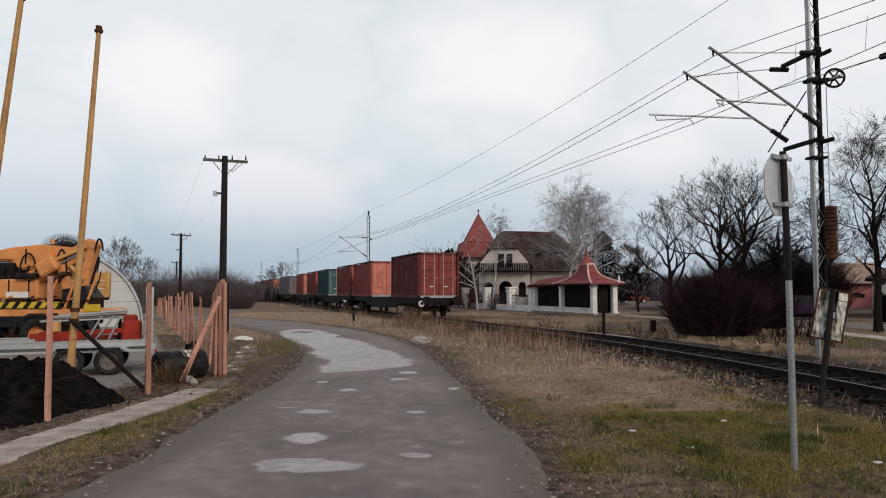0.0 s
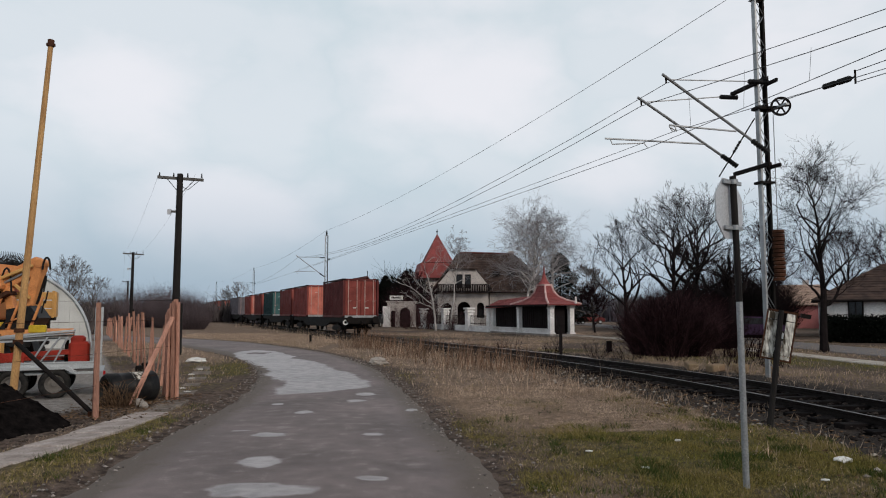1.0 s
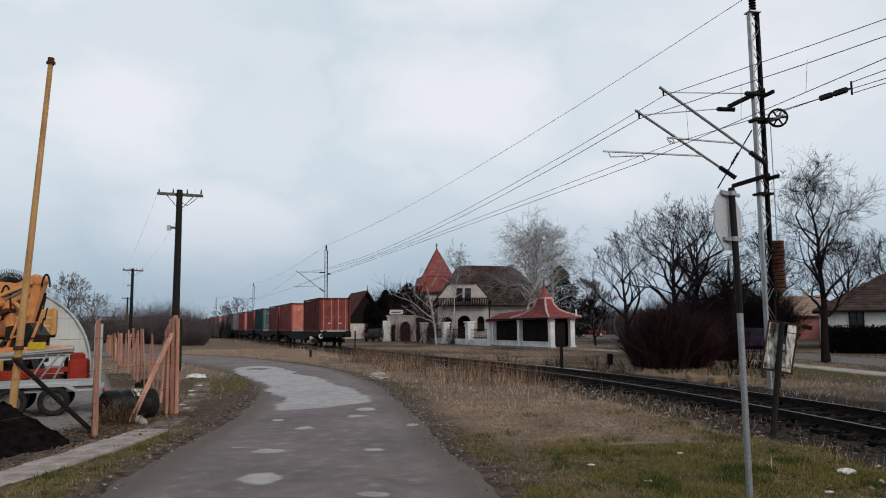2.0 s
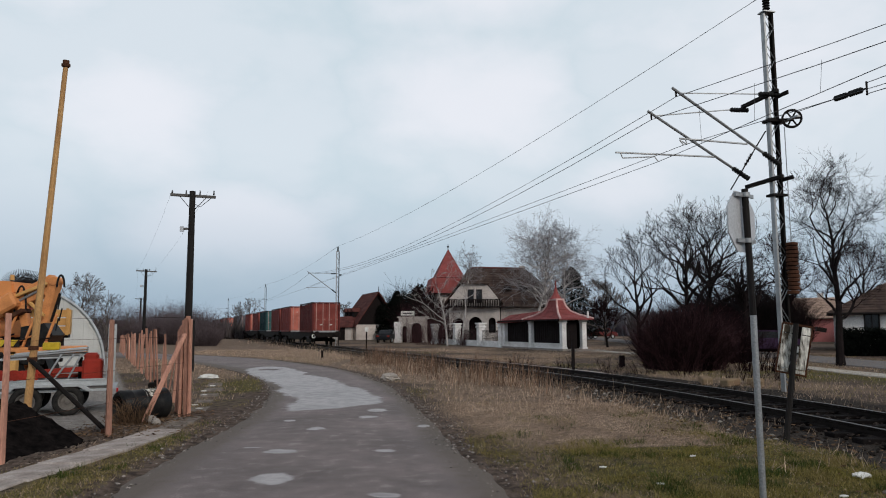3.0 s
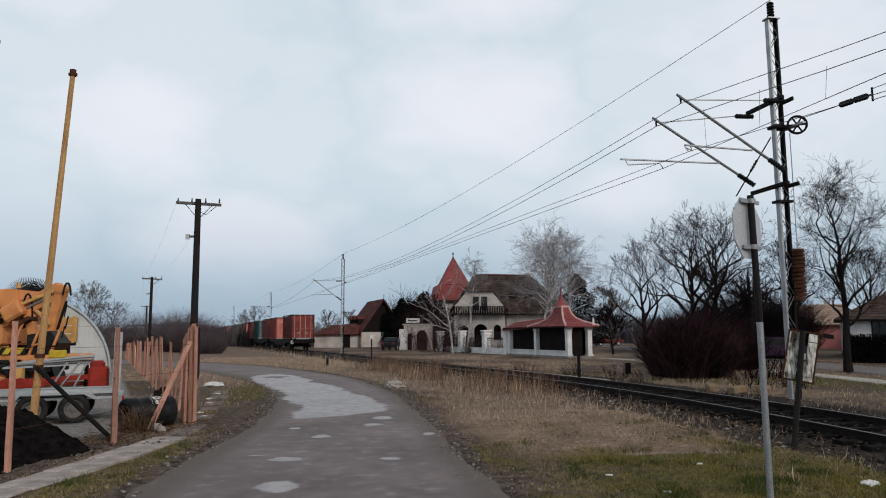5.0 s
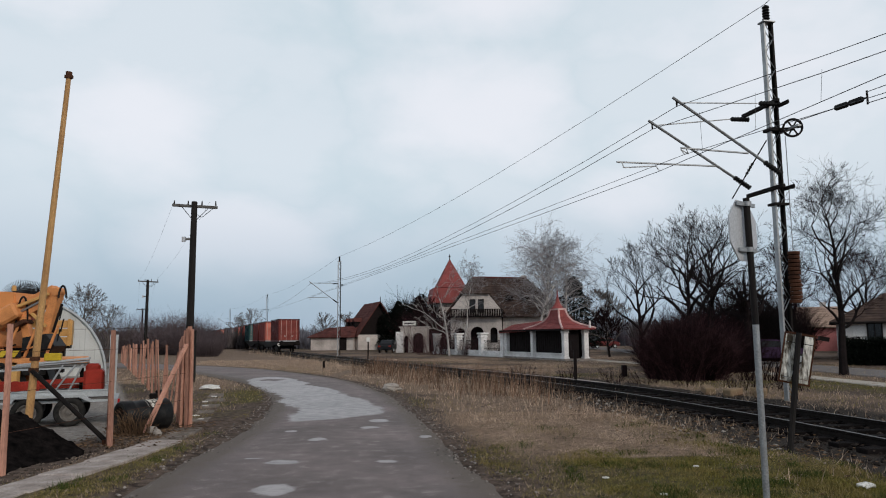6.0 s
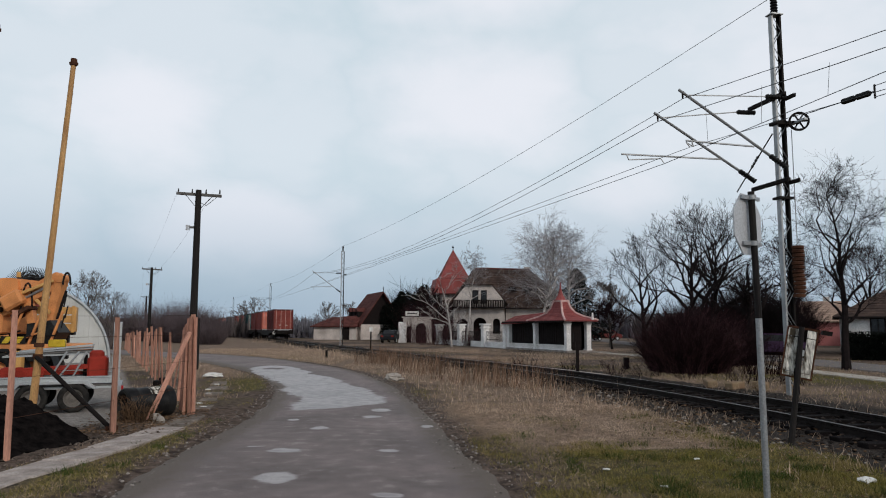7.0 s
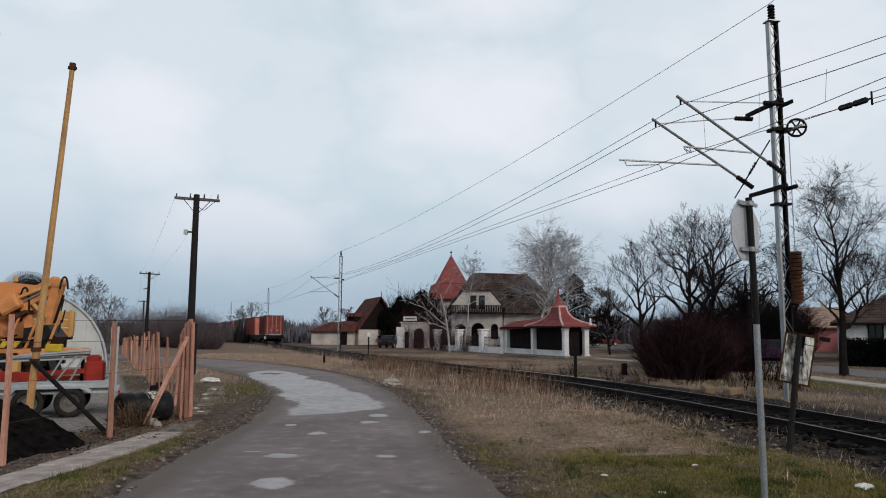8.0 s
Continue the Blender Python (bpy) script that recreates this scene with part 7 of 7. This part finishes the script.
def shrub(name, m, rx, ry, h, shoots, seed, mat, label, thin=0.008, arch=0.5, kind="", seg=3, forks=2):
    """A thicket of arching shoots."""
    rng = random.Random(seed)
    segs = []
    for _ in range(shoots):
        a, u = rng.uniform(0, 6.283), math.sqrt(rng.random())
        p = Vector((rx * u * math.cos(a) * 0.85, ry * u * math.sin(a) * 0.85, -0.05))
        hh = h * rng.uniform(0.5, 1.0) * (1 - 0.45 * u * u)
        q = Vector((math.cos(a) * u * arch + rng.gauss(0, 0.2), math.sin(a) * u * arch + rng.gauss(0, 0.2), 1)).normalized()
        r = thin * rng.uniform(1.0, 2.0)
        for i in range(seg):
            e = p + q * (hh / seg)
            segs.append((p, e, r, r * 0.7))
            for _f in range(forks):
                w = (q + Vector((rng.gauss(0, 0.6), rng.gauss(0, 0.6), rng.gauss(0, 0.3)))).normalized()
                o = p.lerp(e, rng.random())
                segs.append((o, o + w * hh * rng.uniform(0.15, 0.35), r * 0.6, thin * 0.4))
            p, r = e, r * 0.7
            q = (q + Vector((rng.gauss(0, 0.22), rng.gauss(0, 0.22), -0.05))).normalized()
    if kind == "stuff":
        ob = tubes(name, segs, mat)
        ob.matrix_basis = m
        return tagged(ob, label, "thicket", kind="stuff")
    t = thing(name, m, label, "bush", "bare bushes")
    n = 14 if shoots > 300 else 5
    step = len(segs) // n + 1
    for k in range(n):
        tubes("branch", segs[k * step:(k + 1) * step], mat, t)["kind"] = "stuff"
    return t


shrub("bush", pose(9.3, 27.8, 0), 1.5, 1.5, 2.5, 2300, 3, TWIG, "large dense purple-brown bare bush beside the track", 0.009, 0.3, forks=3)
shrub("bush", pose(9.4, 27.75, 0), 1.7, 1.6, 2.9, 700, 4, REDSCRUB, "finer red-brown shoots standing out of the large bush", 0.005, 0.5, seg=4, forks=3)
shrub("bush", pose(-5.42, 12.75, 0), 0.34, 0.3, 0.55, 70, 9, LEAFLITTER, "brown dead growth in front of the drum", 0.006, 0.7, forks=3)
shrub("bush", pose(11.7, 26.6, 0), 0.9, 0.8, 2.2, 60, 5, TWIG, "thin bare saplings beside the large bush", 0.008, 0.4)
shrub("bush", pose(12.3, 33, 0), 2.2, 1.6, 2.9, 700, 6, TWIG, "dark bare bush behind the track", 0.011, 0.35)
for k, (x, y, rx, h) in enumerate(((6.2, 26.3, 0.5, 0.9), (7.0, 25.2, 0.6, 1.0), (8.1, 24.0, 0.5, 0.8), (9.3, 22.2, 0.7, 1.2), (10.4, 21.6, 0.6, 1.1), (5.2, 29.5, 0.5, 0.8), (3.7, 33, 0.6, 0.9))):
    shrub("bush", pose(x, y, 0), rx, rx, h, 26, 30 + k, TWIG, "small bare scrub bush on the far side of the track", 0.006, 0.6)
for k, (x, y, rx, h, n) in enumerate(((-4.5, 108, 4.5, 9.0, 700), (0.5, 112, 4.0, 8.5, 500), (-8.2, 104, 1.8, 6.0, 400), (6, 118, 5, 9.0, 500), (-1.6, 91, 1.8, 6.0, 350), (-3.6, 93, 1.8, 5.6, 300))):
    shrub("thicket", pose(x, y, 0), rx, rx * 0.7, h, n, 50 + k, (BARK, TWIG)[k in (1, 4, 5)], "dark bare trees and shrubs packed together", 0.03, 0.25, "stuff")
# Twig colour lightened: the haze of distance is painted in.
SCRUB = material("hazed_purple_twigs", (0.13, 0.10, 0.105), 0.95, 0, (0.08, 0.062, 0.066), 1, 0.7, 0.0, island=0.4)
for k, (x, y, rx, h, n) in enumerate(((-26.2, 76, 3.0, 4.4, 900), (-29.5, 80, 3.5, 4.8, 800), (-32, 84, 4, 5.2, 800), (-38, 88, 5, 5.2, 800), (-45, 86, 5, 5.0, 700), (-23.0, 69, 1.7, 2.6, 500))):
    shrub("thicket", pose(x, y, 0), rx, rx * 0.6, h, n, 60 + k, SCRUB, "purple-brown bare thicket beside the bend of the track, distance haze in its colour", 0.009, 0.4, "stuff", 3, 4)

for k, (x, y, rx, h, n) in enumerate(((18.6, 47.5, 2.4, 5.0, 1400), (22.6, 50.5, 2.6, 5.6, 1300), (24.8, 52, 2.0, 5.0, 900), (15.6, 45.5, 2.0, 4.2, 900), (20.8, 46.5, 2.2, 4.4, 1100), (17.0, 45.2, 1.8, 4.0, 900))):
    shrub("thicket", pose(x, y, 0), rx, rx * 0.7, h, n, 120 + k, (BARK, TWIG)[k % 2], "dark bare shrubs packed behind the side road", 0.012, 0.3, "stuff")
for k, (x, y, rx, h, n) in enumerate(((-0.9, 70.0, 1.9, 6.2, 130), (0.9, 71, 1.5, 5.6, 90), (2.6, 66.0, 1.2, 2.2, 120), (5.5, 60.5, 1.2, 1.6, 110), (-3.0, 78, 1.3, 5.8, 90))):
    shrub("bush", pose(x, y, 0), rx, rx * 0.6, h, n, 140 + k, REDSCRUB, "thin purple-brown garden shrub before the villa", 0.007, 0.5)

# hedge and fir


def hedge(m, l, w, h, count, seed, label):
    """A clipped hedge of many small dark leaves."""
    rng = random.Random(seed)
    verts, faces = [], []
    for _ in range(count):
        c = Vector((rng.uniform(-l / 2, l / 2), rng.uniform(-w / 2, w / 2), rng.uniform(0, h) * (0.94 + 0.1 * math.sin(rng.random() * 6))))
        a, b = (Vector((rng.gauss(0, 1), rng.gauss(0, 1), rng.gauss(0, 1))).normalized() * rng.uniform(0.08, 0.18) for _k in range(2))
        k = len(verts)
        verts += [c, c + a, c + b]
        faces.append((k, k + 1, k + 2))
    ob = link("hedge", verts, faces, FIRLEAF)
    ob.matrix_basis = m
    return tagged(ob, label, "hedge", kind="stuff")


hedge(pose(28.0, 36.3, 0, 0, 0, -28), 13.5, 1.1, 1.45, 42000, 77, "dark clipped hedge before the white bungalow")


def build_fir(m, h, r, seed, label):
    rng = random.Random(seed)
    t = thing("fir_tree", m, label, "tree")
    tubes("trunk", [(Vector((0, 0, -0.1)), Vector((0, 0, h * 0.9)), 0.2, 0.04)], BARK, t)
    verts, faces = [], []
    for _ in range(8000):
        z = h * (0.06 + 0.94 * rng.random() ** 1.25)
        rr = r * (1 - z / h) ** 0.8 * (0.35 + 0.65 * math.sqrt(rng.random())) * (1 + 0.25 * math.sin(z * 3 + seed))
        a = rng.uniform(0, 6.283)
        c = Vector((rr * math.cos(a), rr * math.sin(a), z))
        d = Vector((math.cos(a), math.sin(a), -0.35 + rng.gauss(0, 0.3))).normalized() * rng.uniform(0.25, 0.5)
        s = Vector((-math.sin(a), math.cos(a), rng.gauss(0, 0.4))).normalized() * 0.1
        k = len(verts)
        verts += [c - s, c + s, c + d]
        faces.append((k, k + 1, k + 2))
    link("needles", verts, faces, FIRLEAF, t)
    return t


build_fir(pose(16.6, 90, 0), 9.2, 4.6, 2, "dark green fir behind the birches")
def evergreen(m, rx, ry, h, count, seed):
    """A rounded dark evergreen bush of small sprays on a short stem."""
    rng = random.Random(seed)
    t = thing("evergreen_bush", m, "dark rounded evergreen packed between the houses", "bush", "evergreens by the gateway")
    tubes("stem", [(Vector((0, 0, -0.1)), Vector((0, 0, h * 0.6)), 0.12, 0.05)], BARK, t)
    verts, faces = [], []
    for _ in range(count):
        a, b = rng.uniform(0, 6.283), math.asin(rng.uniform(-0.6, 1))
        k = (0.55 + 0.45 * rng.random() ** 0.5) * (1 + 0.22 * noise.noise((math.cos(a) * 2 + seed, math.sin(a) * 2, b * 2)))
        c = Vector((rx * k * math.cos(a) * math.cos(b), ry * k * math.sin(a) * math.cos(b), max(0.05, h * 0.45 + h * 0.52 * k * math.sin(b))))
        e, f = (Vector((rng.gauss(0, 1), rng.gauss(0, 1), rng.gauss(0.3, 1))).normalized() * rng.uniform(0.15, 0.45) for _k in range(2))
        j = len(verts)
        verts += [c, c + e, c + f * 0.6]
        faces.append((j, j + 1, j + 2))
    link("foliage", verts, faces, FIRLEAF, t)["kind"] = "stuff"
    return t


for k, (x, y, rx, h) in enumerate(((-7.4, 101, 2.0, 5.4), (-5.2, 104, 2.4, 7.0), (-3.2, 98, 2.0, 5.6), (-2.6, 106, 2.6, 8.2), (-0.6, 100, 1.8, 6.2), (-1.6, 90, 1.5, 4.2))):
    evergreen(pose(x, y, 0), rx, rx * 0.8, h, 3800, 200 + k)
build_fir(pose(-6.2, 101, 0), 6.8, 2.8, 5, "dark fir beside the station house")
build_fir(pose(-3.2, 99, 0), 7.4, 2.6, 7, "dark fir behind the gateway")

# far woods round the horizon
def far_woods(name, r0, r1, lo, hi, height, count, seed, mat, label):
    rng = random.Random(seed)
    verts, faces = [], []
    for _ in range(count):
        a, r = radians(rng.uniform(lo, hi)), rng.uniform(r0, r1)
        x, y = r * math.sin(a), r * math.cos(a)
        hh = height * (0.35 + 0.65 * rng.random()) * (0.75 + 0.45 * noise.noise((x * 0.03, y * 0.03, seed)))
        w = rng.uniform(0.25, 0.7) * r / 200
        tilt = rng.gauss(0, 0.22) * hh
        z0 = hh * rng.uniform(-0.1, 0.4)
        k = len(verts)
        verts += [(x - w / 2, y, z0 - 0.3), (x + w / 2, y + rng.uniform(-1, 1), z0 - 0.3), (x + tilt + w * 0.08, y, hh)]
        faces.append((k, k + 1, k + 2))
    return tagged(link(name, verts, faces, mat), label, "woods", kind="stuff")


# Paler, bluish twigs: horizon haze is put into the colour itself.
HAZE = material("hazed_far_twigs", (0.15, 0.145, 0.165), 0.95, 0, (0.10, 0.095, 0.11), 0.05, 0.7, 0.0, 1.0, island=0.4)
HAZED = material("far_dark_twigs", (0.10, 0.085, 0.085), 0.95, 0, (0.06, 0.052, 0.052), 0.05, 0.7, 0.0, 1.0, island=0.4)
far_woods("far_woods", 170, 260, -50, 50, 6.5, 22000, 1, HAZE, "grey bare woods along the horizon")
far_woods("far_woods", 120, 165, -34, -12, 4.6, 9000, 2, HAZED, "dark bare scrub at the end of the lane")
far_woods("far_woods", 125, 165, 2, 45, 7.0, 12000, 4, HAZE, "grey bare trees behind the villa and houses")
far_woods("far_woods", 60, 85, -46, -25, 3.0, 7000, 3, HAZED, "dark scrub behind the yard")
far_woods("far_woods", 62, 90, 15, 25.5, 4.4, 6000, 6, HAZED, "bare garden trees behind the side road")
far_woods("far_woods", 62, 90, 30.5, 40, 4.6, 5000, 7, HAZED, "bare garden trees behind the bungalow")
far_woods("far_woods", 115, 150, -15, -3, 5.2, 5000, 8, HAZE, "grey bare shrubs beyond the track")
far_woods("far_woods", 200, 260, 50, 310, 8, 5000, 5, HAZE, "grey bare woods behind the lane")


# ---- grass and straw ----
def blades(name, count, region, height, width, mat, label, seed, keep, lean=0.5):
    rng = np.random.RandomState(seed)
    x = rng.uniform(region[0], region[1], count)
    y = rng.uniform(region[2], region[3], count)
    z, g, s, gr, yd = zones(x, y)
    dr = np.abs(ROAD.distance(x, y)) - np.interp(y, [-40, 7, 9, 11, 14, 18, 24, 30, 38, 60], [2.05, 2.03, 1.97, 1.83, 1.68, 1.62, 1.75, 2.0, 2.2, 2.2])
    dt = TRACK.distance(x, y)
    ok = rng.uniform(0, 1, count) < keep(x, y, g, s, gr, yd, dr, dt)
    x, y, z = x[ok], y[ok], z[ok]
    n = len(x)
    a = rng.uniform(0, 6.283, n)
    h = height * rng.uniform(0.4, 1.2, n)
    w = width * rng.uniform(0.6, 1.3, n)
    lx, ly = rng.normal(0, lean, n) * h, rng.normal(0, lean, n) * h
    v = np.zeros((n, 3, 3))
    v[:, 0] = np.stack([x - np.cos(a) * w, y - np.sin(a) * w, z - 0.02], 1)
    v[:, 1] = np.stack([x + np.cos(a) * w, y + np.sin(a) * w, z - 0.02], 1)
    v[:, 2] = np.stack([x + lx, y + ly, z + h], 1)
    f = np.arange(3 * n).reshape(n, 3)
    return tagged(link(name, v.reshape(-1, 3).tolist(), f.tolist(), mat), label, "grass", kind="stuff")


def keep_green(x, y, g, s, gr, yd, dr, dt):
    return np.clip(g * 1.3 - 0.15, 0, 1) * (1 - gr) * (1 - yd) * (dr > 0.1) * (np.abs(x + 4.7) > 0.3)


def keep_straw(x, y, g, s, gr, yd, dr, dt):
    return np.clip(s * 0.9, 0, 1) * (1 - gr) * (1 - yd) * (dr > 0.15) * (np.abs(x + 4.7) > 0.3)


def keep_clump(x, y, g, s, gr, yd, dr, dt):
    return np.clip(g * 1.2 - 0.2, 0, 1) * (fbm(x, y, 2.0, 31) > 0.15) * (1 - gr) * (dr > 0.25) * (np.abs(x + 4.7) > 0.3)


def keep_weeds(x, y, g, s, gr, yd, dr, dt):
    return np.clip(0.15 + 0.8 * fbm(x, y, 1.2, 47), 0, 1) * (np.abs(dt) > 1.3) * (np.abs(dt) < 3.8)


def keep_tall(x, y, g, s, gr, yd, dr, dt):
    band = np.clip(1 - np.abs(dt - 3.6) / 1.5, 0, 1) * (dr > 0.6)
    return band * np.clip(0.25 + 0.9 * fbm(x, y, 0.8, 41), 0, 1)


blades("green_grass", 420000, (-6.0, 7.0, 5.5, 16), 0.036, 0.0045, GRASSM, "short winter grass on the verge", 1, keep_green, 0.8)
blades("dry_grass", 260000, (-6.0, 7.0, 5.5, 16), 0.04, 0.003, STRAW, "dry straw-coloured grass on the verge", 2, keep_straw, 1.3)
blades("green_grass", 110000, (-14, 22, 16, 42), 0.06, 0.009, GRASSM, "winter grass along the track and lane", 3, keep_green)
blades("dry_grass", 170000, (-18, 22, 14, 56), 0.10, 0.008, STRAW, "dry straw along the track and lane", 4, keep_straw, 0.6)
blades("tall_straw", 60000, (-12, 6.5, 15, 46), 0.55, 0.006, STRAW, "tall dry stalks standing beside the track", 5, keep_tall, 0.25)
blades("tall_straw", 20000, (-26, 0, 46, 90), 0.6, 0.012, STRAW, "tall dry stalks along the bend of the track", 6, keep_tall, 0.25)
blades("green_grass", 140000, (0.3, 7.0, 5.5, 13), 0.06, 0.005, GRASSM, "tufts of fresh green grass on the verge", 7, keep_clump, 0.6)
blades("dry_weeds", 60000, (-6, 9.5, 8, 42), 0.16, 0.006, STRAW, "dry weeds growing beside the rails", 8, keep_weeds, 0.6)
BROWNSTALK = material("brown_stalk", (0.22, 0.135, 0.09), 0.95, 0, (0.09, 0.055, 0.038), 1.2, 0.9, 0.0, island=0.5)
blades("tall_weeds", 26000, (-4.5, 5.0, 18, 36), 0.95, 0.010, BROWNSTALK, "tall brown dead weed stalks beside the track", 9, keep_tall, 0.16)
DARKGRASS = material("dark_green_tufts", (0.036, 0.058, 0.013), 0.9, 0, (0.075, 0.082, 0.024), 1.4, 0.8, 0.0, island=0.4)


def keep_tuft(x, y, g, s, gr, yd, dr, dt):
    return np.clip(g * 1.3 - 0.1, 0, 1) * (fbm(x, y, 3.4, 53) > 0.28) * (1 - gr) * (dr > 0.3) * (np.abs(x + 4.7) > 0.3)


blades("green_tufts", 200000, (-4.6, 7.0, 5.5, 14), 0.085, 0.006, DARKGRASS, "dark green tufts scattered in the winter grass", 11, keep_tuft, 0.7)


# ---- what moves: the train rolls away along its curved track ----
def motions():
    times = [round(0.25 * k, 2) for k in range(33)]
    for ob, car, off in MOVERS:
        walk(ob, [(t, car_pose(train_rear(t) - 0.55 + car * WAGON, WAGON) @ off) for t in times])
    turning = [o for o in wagon.children_recursive if o.name.startswith("wheelset")]
    for ob in turning:
        y = ob.location.y
        walk(ob, [(k / 15, pose(0, y, 0.46, -math.degrees((train_rear(k / 15) - train_rear(0)) / 0.46))) for k in range(121)])


motions()
